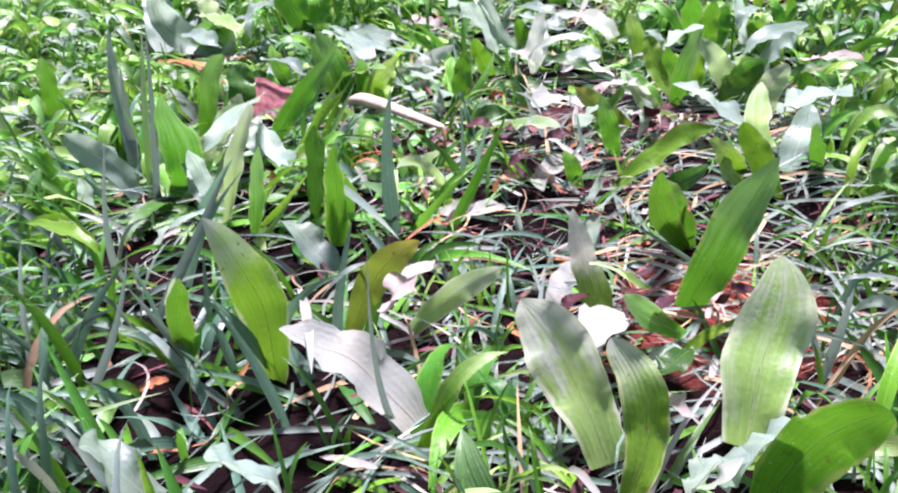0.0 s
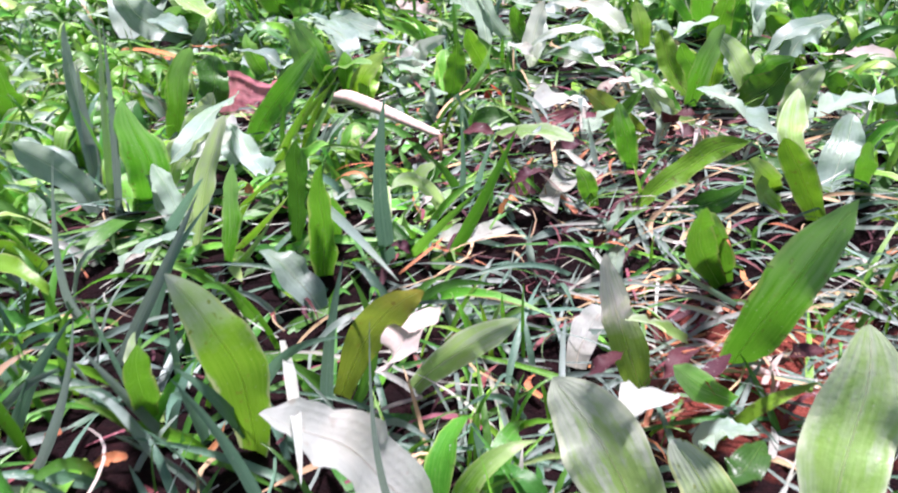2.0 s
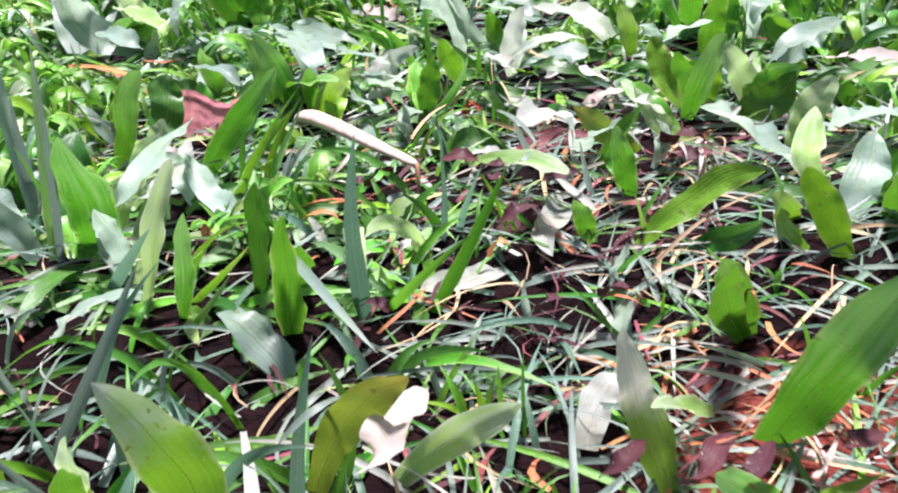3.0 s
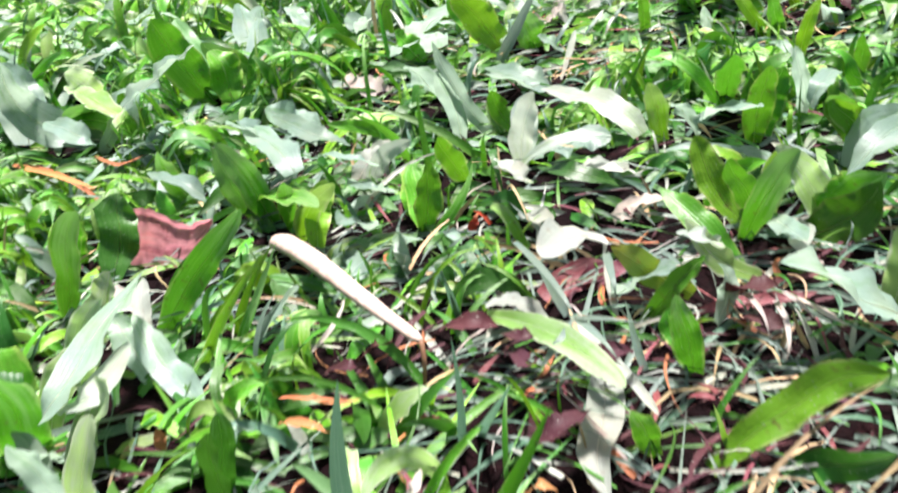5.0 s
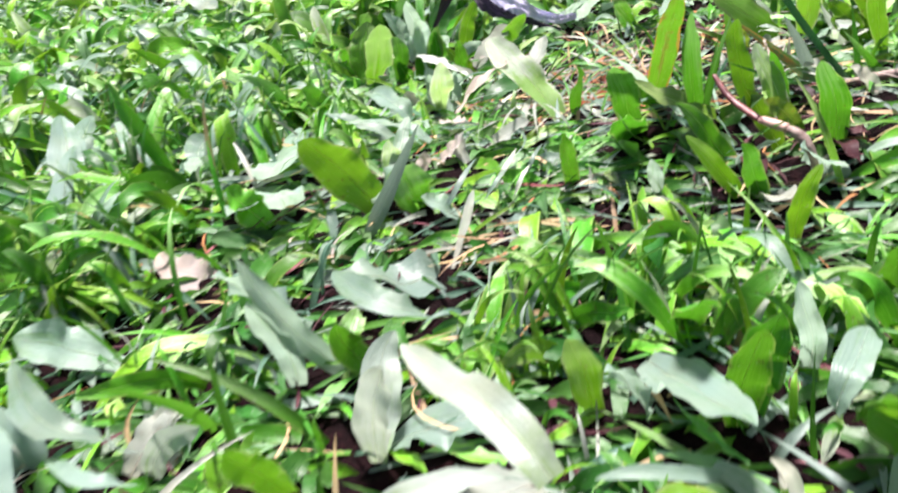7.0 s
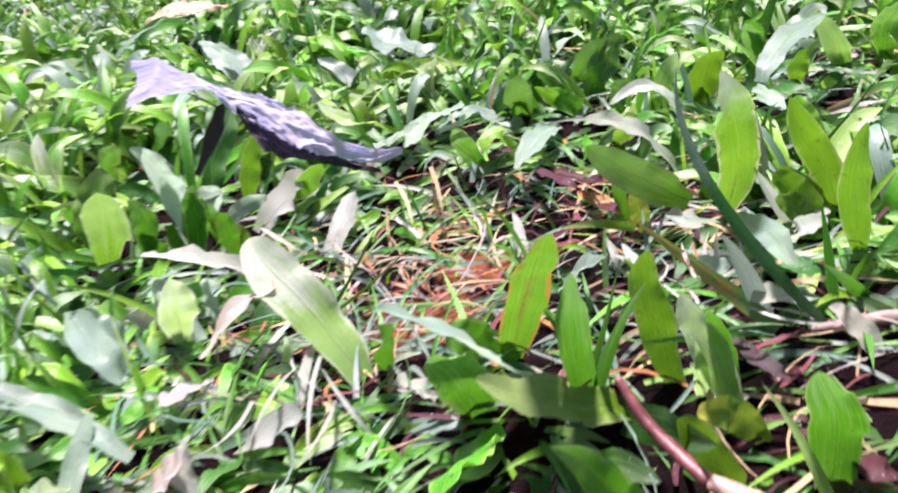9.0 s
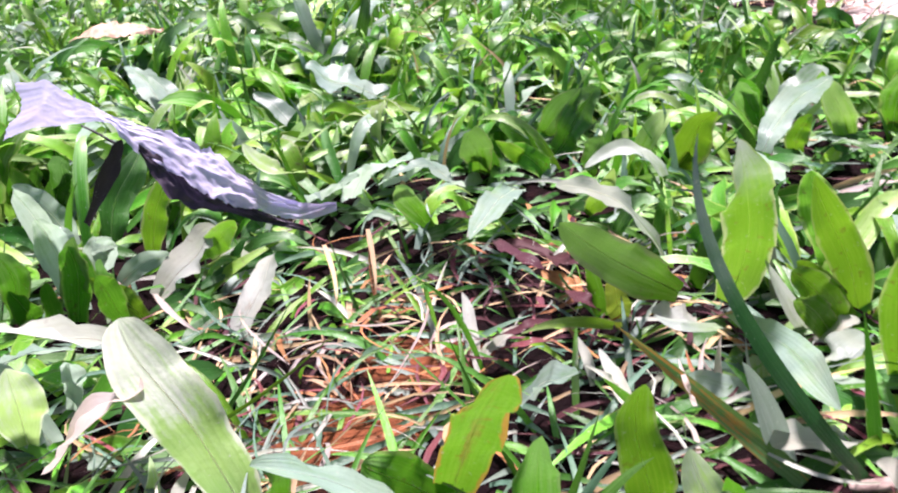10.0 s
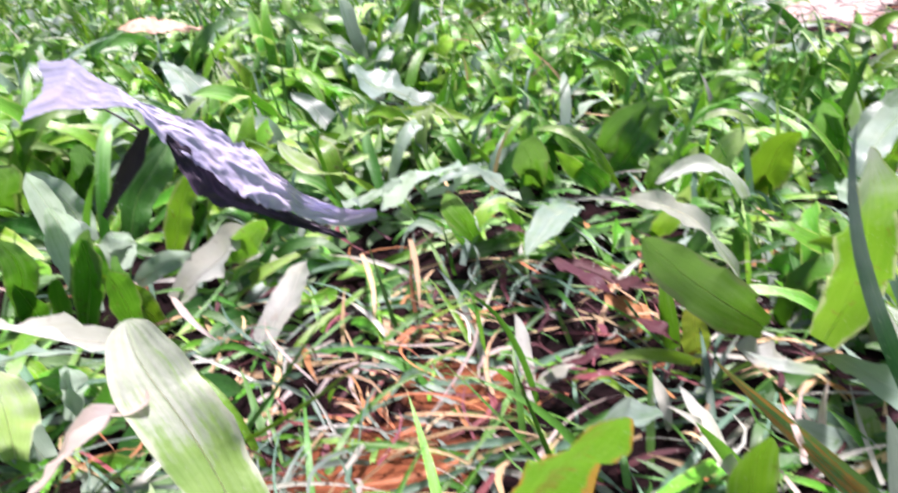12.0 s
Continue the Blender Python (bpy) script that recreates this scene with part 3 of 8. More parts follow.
leaf(c, (-0.1990, 0.5022, 0.0217), (-0.1877, 0.5101, 0.0282), (-0.1699, 0.5200, 0.0379), 0.0190, 's', (0.07, -0.15, 0.99))
c = clump(-0.2608, 0.5479, 'sg')
leaf(c, (-0.2740, 0.5450, -0.0016), (-0.2825, 0.5636, 0.0160), (-0.2927, 0.5785, 0.0302), 0.0209, 's', (0.09, -0.14, 0.99))
leaf(c, (-0.2475, 0.5509, -0.0066), (-0.2417, 0.5418, 0.0070), (-0.2373, 0.5303, 0.0180), 0.0176, 'g', (0.55, -0.79, 0.28))
c = clump(-0.1799, 0.4113, 'dg')
leaf(c, (-0.1726, 0.4111, -0.0079), (-0.1709, 0.4202, 0.0046), (-0.1676, 0.4279, 0.0147), 0.0136, 'd', (0.48, -0.82, 0.33))
leaf(c, (-0.1872, 0.4116, -0.0077), (-0.1830, 0.4113, 0.0068), (-0.1770, 0.4090, 0.0157), 0.0082, 'g', (0.51, -0.80, 0.32))
c = clump(-0.1462, 0.3969, 'd')
leaf(c, (-0.1462, 0.3969, -0.0076), (-0.1395, 0.4005, -0.0024), (-0.1267, 0.4076, 0.0066), 0.0095, 'd', (0.42, -0.83, 0.37))
c = clump(-0.1281, 0.2882, 'psvls')
leaf(c, (-0.1265, 0.2947, -0.0041), (-0.1285, 0.3074, 0.0055), (-0.1253, 0.3205, 0.0142), 0.0067, 'p', (0.41, -0.57, 0.71))
leaf(c, (-0.1310, 0.2956, -0.0045), (-0.1374, 0.3062, 0.0042), (-0.1455, 0.3112, 0.0088), 0.0064, 's', (0.09, -0.11, 0.99))
leaf(c, (-0.1353, 0.2919, -0.0069), (-0.1183, 0.2840, 0.0117), (-0.1042, 0.2702, 0.0232), 0.0037, 'v', (0.47, -0.81, 0.35))
leaf(c, (-0.1090, 0.2867, -0.0069), (-0.0940, 0.2799, 0.0054), (-0.0816, 0.2706, 0.0172), 0.0022, 'l', (0.40, -0.83, 0.38))
leaf(c, (-0.1384, 0.2718, -0.0071), (-0.1301, 0.2687, 0.0071), (-0.1081, 0.2657, 0.0089), 0.0085, 's', (0.09, -0.10, 0.99))
c = clump(0.0056, 0.2948, 'lds')
leaf(c, (0.0035, 0.3008, -0.0051), (0.0177, 0.3052, 0.0079), (0.0353, 0.3009, 0.0143), 0.0078, 'l', (-0.05, -0.35, 0.93))
leaf(c, (0.0162, 0.3016, -0.0060), (0.0248, 0.2938, -0.0009), (0.0330, 0.2875, 0.0077), 0.0062, 'd', (-0.13, -0.80, 0.58))
leaf(c, (-0.0029, 0.2821, -0.0067), (0.0012, 0.2802, 0.0024), (0.0036, 0.2763, 0.0096), 0.0074, 's', (-0.00, -0.12, 0.99))
c = clump(0.0010, 0.3398, 'gsgsg')
leaf(c, (0.0036, 0.3311, -0.0041), (0.0008, 0.3356, 0.0027), (-0.0001, 0.3387, 0.0080), 0.0063, 'g', (-0.01, -0.87, 0.50))
leaf(c, (0.0103, 0.3505, -0.0048), (0.0163, 0.3532, 0.0033), (0.0116, 0.3542, 0.0088), 0.0052, 's', (-0.01, -0.12, 0.99))
leaf(c, (-0.0055, 0.3529, -0.0042), (0.0015, 0.3492, 0.0079), (0.0085, 0.3425, 0.0176), 0.0055, 'g', (-0.03, -0.77, 0.64))
leaf(c, (-0.0070, 0.3334, -0.0042), (-0.0085, 0.3363, 0.0010), (-0.0096, 0.3412, 0.0097), 0.0021, 's', (0.00, -0.12, 0.99))
leaf(c, (0.0036, 0.3311, -0.0040), (0.0025, 0.3278, 0.0058), (0.0010, 0.3262, 0.0186), 0.0062, 'g', (-0.04, -0.77, 0.64))
c = clump(0.0492, 0.3484, 'sp')
leaf(c, (0.0493, 0.3443, -0.0040), (0.0390, 0.3400, 0.0073), (0.0227, 0.3348, 0.0186), 0.0181, 's', (-0.03, -0.14, 0.99))
leaf(c, (0.0492, 0.3525, -0.0052), (0.0565, 0.3567, 0.0077), (0.0586, 0.3592, 0.0165), 0.0096, 'p', (-0.10, -0.78, 0.62))
c = clump(0.0091, 0.3709, 'ogps')
leaf(c, (0.0062, 0.3656, -0.0054), (-0.0041, 0.3650, 0.0040), (-0.0123, 0.3623, 0.0112), 0.0073, 'o', (0.01, -0.90, 0.45))
leaf(c, (0.0193, 0.3795, -0.0076), (0.0112, 0.3944, 0.0017), (0.0017, 0.4051, 0.0050), 0.0081, 'g', (-0.04, -0.91, 0.41))
leaf(c, (0.0232, 0.3704, -0.0057), (0.0117, 0.3683, 0.0016), (0.0048, 0.3671, 0.0141), 0.0068, 'p', (-0.04, -0.72, 0.70))
leaf(c, (-0.0121, 0.3679, -0.0048), (-0.0054, 0.3621, 0.0033), (0.0016, 0.3536, 0.0089), 0.0105, 's', (0.00, -0.12, 0.99))
c = clump(0.0307, 0.4013, 'lggsgl')
leaf(c, (0.0234, 0.3995, -0.0077), (0.0154, 0.4079, 0.0067), (0.0112, 0.4124, 0.0163), 0.0090, 'l', (-0.05, -0.75, 0.66))
leaf(c, (0.0223, 0.3922, -0.0060), (0.0266, 0.3838, 0.0123), (0.0336, 0.3720, 0.0267), 0.0077, 'g', (-0.10, -0.91, 0.39))
leaf(c, (0.0372, 0.3922, -0.0069), (0.0469, 0.3870, -0.0048), (0.0549, 0.3866, 0.0093), 0.0135, 'g', (-0.16, -0.89, 0.42))
leaf(c, (0.0292, 0.4035, -0.0053), (0.0321, 0.3819, 0.0003), (0.0337, 0.3615, 0.0084), 0.0065, 's', (-0.03, -0.13, 0.99))
leaf(c, (0.0260, 0.4054, -0.0074), (0.0249, 0.4022, 0.0041), (0.0202, 0.3984, 0.0152), 0.0078, 'g', (-0.10, -0.76, 0.64))
leaf(c, (0.0301, 0.4049, -0.0075), (0.0303, 0.4031, 0.0033), (0.0342, 0.4008, 0.0151), 0.0068, 'l', (-0.13, -0.76, 0.64))
c = clump(0.0559, 0.4435, 'sgd')
leaf(c, (0.0572, 0.4319, -0.0079), (0.0637, 0.4328, 0.0055), (0.0740, 0.4288, 0.0110), 0.0148, 's', (-0.03, -0.15, 0.99))
leaf(c, (0.0639, 0.4501, -0.0080), (0.0578, 0.4458, 0.0082), (0.0530, 0.4359, 0.0150), 0.0097, 'g', (-0.22, -0.87, 0.44))
leaf(c, (0.0467, 0.4485, -0.0080), (0.0453, 0.4468, -0.0017), (0.0481, 0.4509, 0.0171), 0.0014, 'd', (-0.17, -0.82, 0.54))
c = clump(-0.0483, 0.4610, 'xsvgl')
leaf(c, (-0.0416, 0.4636, -0.0078), (-0.0412, 0.4752, 0.0026), (-0.0370, 0.4857, 0.0111), 0.0099, 'x', (0.07, -0.58, 0.81))
leaf(c, (-0.0402, 0.4673, -0.0079), (-0.0263, 0.4702, -0.0010), (-0.0117, 0.4679, -0.0049), 0.0132, 's', (0.01, -0.15, 0.99))
leaf(c, (-0.0443, 0.4470, -0.0069), (-0.0426, 0.4165, 0.0074), (-0.0366, 0.3861, 0.0214), 0.0019, 'v', (0.23, -0.78, 0.58))
leaf(c, (-0.0554, 0.4710, -0.0079), (-0.0711, 0.4800, 0.0072), (-0.0966, 0.4814, 0.0154), 0.0039, 'g', (0.19, -0.93, 0.31))
leaf(c, (-0.0602, 0.4561, -0.0080), (-0.0646, 0.4493, 0.0043), (-0.0646, 0.4422, 0.0150), 0.0080, 'l', (0.18, -0.92, 0.34))
c = clump(0.0245, 0.4955, 'gs')
leaf(c, (0.0304, 0.5024, -0.0080), (0.0306, 0.4837, 0.0092), (0.0292, 0.4632, 0.0217), 0.0097, 'g', (-0.08, -0.95, 0.30))
leaf(c, (0.0186, 0.4885, -0.0079), (0.0260, 0.4610, 0.0048), (0.0324, 0.4321, 0.0148), 0.0118, 's', (-0.01, -0.15, 0.99))
c = clump(0.0278, 0.4667, 'gs')
leaf(c, (0.0385, 0.4648, -0.0079), (0.0390, 0.4670, 0.0041), (0.0458, 0.4670, 0.0143), 0.0104, 'g', (-0.12, -0.94, 0.32))
leaf(c, (0.0171, 0.4687, -0.0080), (0.0140, 0.4675, 0.0020), (0.0120, 0.4637, 0.0071), 0.0103, 's', (-0.01, -0.15, 0.99))
c = clump(-0.0731, 0.5270, 's')
leaf(c, (-0.0731, 0.5270, -0.0075), (-0.0776, 0.5181, 0.0050), (-0.0842, 0.5085, 0.0195), 0.0193, 's', (0.03, -0.16, 0.99))
c = clump(-0.1348, 0.4657, 'sg')
leaf(c, (-0.1326, 0.4752, -0.0080), (-0.1321, 0.4734, 0.0133), (-0.1392, 0.4634, 0.0225), 0.0186, 's', (0.06, -0.15, 0.99))
leaf(c, (-0.1370, 0.4562, -0.0044), (-0.1171, 0.4293, 0.0092), (-0.0934, 0.3986, 0.0152), 0.0085, 'g', (0.50, -0.71, 0.49))
c = clump(-0.1328, 0.5168, 'ss')
leaf(c, (-0.1434, 0.5173, -0.0069), (-0.1368, 0.5216, -0.0005), (-0.1301, 0.5229, -0.0025), 0.0096, 's', (0.05, -0.15, 0.99))
leaf(c, (-0.1223, 0.5163, -0.0074), (-0.1340, 0.5132, 0.0018), (-0.1446, 0.5091, 0.0115), 0.0147, 's', (0.07, -0.13, 0.99))
c = clump(-0.0744, 0.4254, 'ggsgg')
leaf(c, (-0.0704, 0.4253, -0.0080), (-0.0747, 0.4334, 0.0005), (-0.0726, 0.4414, 0.0067), 0.0097, 'g', (0.21, -0.91, 0.36))
leaf(c, (-0.0763, 0.4344, -0.0080), (-0.0742, 0.4408, -0.0002), (-0.0722, 0.4445, 0.0048), 0.0104, 'g', (0.34, -0.77, 0.54))
leaf(c, (-0.0877, 0.4266, -0.0075), (-0.0893, 0.4171, 0.0028), (-0.0917, 0.4033, 0.0071), 0.0088, 's', (0.05, -0.13, 0.99))
leaf(c, (-0.0705, 0.4216, -0.0079), (-0.0655, 0.4253, 0.0047), (-0.0665, 0.4237, 0.0150), 0.0090, 'g', (0.33, -0.76, 0.56))
leaf(c, (-0.0673, 0.4192, -0.0078), (-0.0544, 0.4206, 0.0024), (-0.0510, 0.4187, 0.0150), 0.0037, 'g', (0.29, -0.76, 0.58))
c = clump(-0.1109, 0.4259, 'lgl')
leaf(c, (-0.1045, 0.4172, -0.0079), (-0.1042, 0.4257, 0.0031), (-0.1017, 0.4323, 0.0098), 0.0089, 'l', (0.31, -0.88, 0.35))
leaf(c, (-0.1175, 0.4352, -0.0079), (-0.1145, 0.4284, 0.0040), (-0.1111, 0.4209, 0.0150), 0.0065, 'g', (0.39, -0.81, 0.44))
leaf(c, (-0.1105, 0.4253, -0.0078), (-0.1066, 0.4202, 0.0081), (-0.0927, 0.4146, 0.0151), 0.0081, 'l', (0.47, -0.71, 0.52))
c = clump(-0.0769, 0.7362, 'llgs')
leaf(c, (-0.0834, 0.7441, -0.0076), (-0.0865, 0.7517, 0.0072), (-0.0843, 0.7586, 0.0187), 0.0151, 'l', (0.18, -0.96, 0.23))
leaf(c, (-0.0805, 0.7341, -0.0049), (-0.0729, 0.7237, 0.0146), (-0.0664, 0.7092, 0.0276), 0.0131, 'l', (0.39, -0.85, 0.35))
leaf(c, (-0.0693, 0.7360, -0.0064), (-0.0647, 0.7338, 0.0074), (-0.0646, 0.7275, 0.0174), 0.0078, 'g', (0.35, -0.86, 0.36))
leaf(c, (-0.0741, 0.7306, -0.0034), (-0.0725, 0.7128, 0.0037), (-0.0689, 0.6952, 0.0095), 0.0043, 's', (0.06, -0.14, 0.99))
c = clump(-0.0291, 0.5522, 'ss')
leaf(c, (-0.0308, 0.5386, -0.0069), (-0.0450, 0.5307, -0.0013), (-0.0580, 0.5230, 0.0080), 0.0193, 's', (0.03, -0.15, 0.99))
leaf(c, (-0.0273, 0.5658, -0.0034), (-0.0329, 0.5662, 0.0043), (-0.0389, 0.5647, 0.0084), 0.0103, 's', (0.02, -0.15, 0.99))
c = clump(-0.0518, 0.4968, 'g')
leaf(c, (-0.0518, 0.4968, -0.0073), (-0.0554, 0.5066, -0.0008), (-0.0533, 0.5152, 0.0016), 0.0067, 'g', (0.21, -0.87, 0.45))
c = clump(-0.0038, 0.5124, 'gg')
leaf(c, (-0.0088, 0.5165, -0.0072), (-0.0016, 0.5169, -0.0045), (0.0068, 0.5171, -0.0013), 0.0061, 'g', (0.02, -0.89, 0.45))
leaf(c, (0.0011, 0.5083, -0.0078), (0.0085, 0.4989, 0.0018), (0.0168, 0.4869, 0.0077), 0.0054, 'g', (-0.01, -0.89, 0.46))
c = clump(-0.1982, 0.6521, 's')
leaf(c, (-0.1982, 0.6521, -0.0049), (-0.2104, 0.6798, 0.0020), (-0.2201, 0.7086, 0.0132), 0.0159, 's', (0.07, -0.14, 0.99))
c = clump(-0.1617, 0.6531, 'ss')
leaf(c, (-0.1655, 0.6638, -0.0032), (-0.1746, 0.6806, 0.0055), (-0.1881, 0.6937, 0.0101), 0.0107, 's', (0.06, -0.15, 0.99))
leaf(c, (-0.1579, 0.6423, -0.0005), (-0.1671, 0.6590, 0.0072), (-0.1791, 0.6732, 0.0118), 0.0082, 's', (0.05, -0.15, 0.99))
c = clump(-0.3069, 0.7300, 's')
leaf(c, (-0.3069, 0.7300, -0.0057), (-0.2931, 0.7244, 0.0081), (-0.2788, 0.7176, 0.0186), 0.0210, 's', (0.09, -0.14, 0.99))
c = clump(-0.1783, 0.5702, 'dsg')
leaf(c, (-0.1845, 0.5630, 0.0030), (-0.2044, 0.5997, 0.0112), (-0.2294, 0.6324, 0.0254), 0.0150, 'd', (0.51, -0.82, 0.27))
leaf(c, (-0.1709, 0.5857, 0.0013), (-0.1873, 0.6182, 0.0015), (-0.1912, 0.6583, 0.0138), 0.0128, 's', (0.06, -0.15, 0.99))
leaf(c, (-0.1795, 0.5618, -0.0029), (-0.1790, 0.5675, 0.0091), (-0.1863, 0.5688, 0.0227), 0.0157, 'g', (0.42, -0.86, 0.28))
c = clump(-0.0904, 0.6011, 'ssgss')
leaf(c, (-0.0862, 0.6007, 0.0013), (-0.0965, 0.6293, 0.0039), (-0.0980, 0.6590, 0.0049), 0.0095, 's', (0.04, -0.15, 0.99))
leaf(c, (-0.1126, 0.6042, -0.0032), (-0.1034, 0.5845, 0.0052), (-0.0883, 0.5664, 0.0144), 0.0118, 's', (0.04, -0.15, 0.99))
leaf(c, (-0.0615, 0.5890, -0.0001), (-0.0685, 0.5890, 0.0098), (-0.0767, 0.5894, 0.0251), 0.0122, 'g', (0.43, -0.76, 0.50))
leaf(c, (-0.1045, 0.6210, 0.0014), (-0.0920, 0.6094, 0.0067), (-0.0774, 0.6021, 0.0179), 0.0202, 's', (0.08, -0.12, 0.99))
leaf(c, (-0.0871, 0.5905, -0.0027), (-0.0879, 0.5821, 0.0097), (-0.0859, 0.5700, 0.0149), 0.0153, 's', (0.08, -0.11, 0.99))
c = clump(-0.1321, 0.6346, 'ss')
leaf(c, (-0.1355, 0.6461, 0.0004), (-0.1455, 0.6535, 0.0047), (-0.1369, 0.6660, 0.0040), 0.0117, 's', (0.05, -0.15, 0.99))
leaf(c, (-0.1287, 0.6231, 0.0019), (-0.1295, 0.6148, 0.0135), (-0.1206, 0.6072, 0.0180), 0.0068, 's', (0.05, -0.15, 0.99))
c = clump(0.0007, 0.6445, 'blg')
leaf(c, (0.0050, 0.6290, 0.0012), (-0.0065, 0.6410, 0.0167), (-0.0165, 0.6610, 0.0265), 0.0124, 'b', (0.10, -0.30, 0.95))
leaf(c, (-0.0064, 0.6583, 0.0021), (0.0081, 0.6548, 0.0100), (0.0216, 0.6509, 0.0228), 0.0009, 'l', (0.17, -0.85, 0.49))
leaf(c, (0.0091, 0.6312, 0.0021), (0.0123, 0.6212, 0.0150), (0.0125, 0.6092, 0.0260), 0.0050, 'g', (0.14, -0.81, 0.56))
c = clump(0.0425, 0.6176, 'igsgdsgpd')
leaf(c, (0.0365, 0.6299, -0.0009), (0.0413, 0.6099, 0.0287), (0.0448, 0.5836, 0.0515), 0.0080, 'i', (-0.03, -0.83, 0.55))
leaf(c, (0.0493, 0.6100, -0.0013), (0.0466, 0.5990, 0.0257), (0.0475, 0.5805, 0.0456), 0.0063, 'g', (-0.08, -0.80, 0.60))
leaf(c, (0.0469, 0.6093, -0.0002), (0.0295, 0.6040, 0.0231), (0.0163, 0.5890, 0.0413), 0.0081, 's', (0.01, -0.13, 0.99))
leaf(c, (0.0287, 0.6112, -0.0000), (0.0252, 0.6021, 0.0166), (0.0250, 0.5903, 0.0304), 0.0098, 'g', (0.06, -0.78, 0.62))
leaf(c, (0.0506, 0.6093, -0.0017), (0.0547, 0.5973, 0.0244), (0.0577, 0.5778, 0.0433), 0.0025, 'd', (-0.13, -0.78, 0.61))
leaf(c, (0.0520, 0.6495, 0.0029), (0.0560, 0.6444, 0.0111), (0.0615, 0.6367, 0.0165), 0.0086, 's', (-0.02, -0.13, 0.99))
leaf(c, (0.0308, 0.6126, -0.0036), (0.0264, 0.5888, 0.0118), (0.0202, 0.5634, 0.0220), 0.0106, 'g', (-0.07, -0.95, 0.29))
leaf(c, (0.0327, 0.6127, -0.0029), (0.0279, 0.5862, 0.0031), (0.0226, 0.5684, 0.0227), 0.0042, 'p', (0.01, -0.64, 0.77))
leaf(c, (0.0548, 0.6143, -0.0038), (0.0560, 0.5878, 0.0086), (0.0622, 0.5617, 0.0238), 0.0074, 'd', (-0.12, -0.82, 0.55))
c = clump(0.0715, 0.6028, 'lpqlgpd')
leaf(c, (0.0671, 0.6068, 0.0015), (0.0615, 0.6087, 0.0197), (0.0642, 0.6034, 0.0340), 0.0072, 'l', (-0.17, -0.79, 0.58))
leaf(c, (0.0752, 0.5962, 0.0010), (0.0715, 0.5978, 0.0138), (0.0682, 0.5983, 0.0277), 0.0064, 'p', (-0.17, -0.57, 0.80))
leaf(c, (0.0908, 0.6171, 0.0030), (0.0795, 0.6274, 0.0136), (0.0666, 0.6335, 0.0258), 0.0040, 'q', (-0.31, -0.78, 0.54))
leaf(c, (0.0579, 0.6008, -0.0003), (0.0472, 0.5942, 0.0110), (0.0292, 0.5879, 0.0250), 0.0098, 'l', (-0.08, -0.45, 0.89))
leaf(c, (0.0762, 0.6016, 0.0005), (0.0741, 0.6004, 0.0154), (0.0714, 0.5944, 0.0255), 0.0046, 'g', (-0.24, -0.75, 0.62))
leaf(c, (0.0709, 0.6024, -0.0001), (0.0697, 0.5971, 0.0139), (0.0661, 0.5896, 0.0251), 0.0036, 'p', (-0.16, -0.57, 0.81))
leaf(c, (0.0624, 0.5949, -0.0054), (0.0611, 0.5723, 0.0093), (0.0655, 0.5462, 0.0218), 0.0023, 'd', (-0.16, -0.79, 0.59))
c = clump(0.0924, 0.6830, 'gxfsl')
leaf(c, (0.0919, 0.6854, 0.0010), (0.0766, 0.6743, 0.0160), (0.0632, 0.6613, 0.0320), 0.0097, 'g', (-0.19, -0.88, 0.43))
leaf(c, (0.0960, 0.7101, -0.0042), (0.0873, 0.7090, 0.0176), (0.0692, 0.7023, 0.0235), 0.0072, 'x', (-0.05, -0.32, 0.94))
leaf(c, (0.0991, 0.6756, 0.0024), (0.1014, 0.6608, 0.0269), (0.0908, 0.6466, 0.0488), 0.0102, 'f', (-0.30, -0.86, 0.41))
leaf(c, (0.0991, 0.6718, 0.0018), (0.0980, 0.6390, 0.0133), (0.0912, 0.6063, 0.0238), 0.0062, 's', (-0.24, -0.64, 0.73))
leaf(c, (0.0744, 0.6723, 0.0029), (0.0614, 0.6569, 0.0158), (0.0519, 0.6375, 0.0244), 0.0026, 'l', (-0.17, -0.87, 0.47))
c = clump(0.0775, 0.7608, 'sl')
leaf(c, (0.0697, 0.7719, -0.0049), (0.0603, 0.7432, 0.0081), (0.0503, 0.7092, 0.0096), 0.0081, 's', (-0.01, -0.15, 0.99))
leaf(c, (0.0853, 0.7497, -0.0062), (0.0868, 0.7373, 0.0048), (0.0883, 0.7244, 0.0158), 0.0053, 'l', (-0.21, -0.91, 0.35))
c = clump(0.1282, 0.6863, 'l')
leaf(c, (0.1282, 0.6863, -0.0041), (0.1279, 0.6946, 0.0070), (0.1279, 0.7012, 0.0181), 0.0089, 'l', (-0.36, -0.84, 0.41))
c = clump(0.0999, 0.6214, 'judgg')
leaf(c, (0.1006, 0.6150, 0.0018), (0.0680, 0.6060, 0.0478), (0.0736, 0.6127, 0.0633), 0.0028, 'j', (-0.25, -0.86, 0.45))
leaf(c, (0.0905, 0.6233, 0.0022), (0.0846, 0.6195, 0.0196), (0.0785, 0.6105, 0.0309), 0.0046, 'u', (-0.28, -0.79, 0.54))
leaf(c, (0.0940, 0.6221, -0.0005), (0.0731, 0.6058, 0.0122), (0.0564, 0.5869, 0.0269), 0.0021, 'd', (-0.23, -0.76, 0.61))
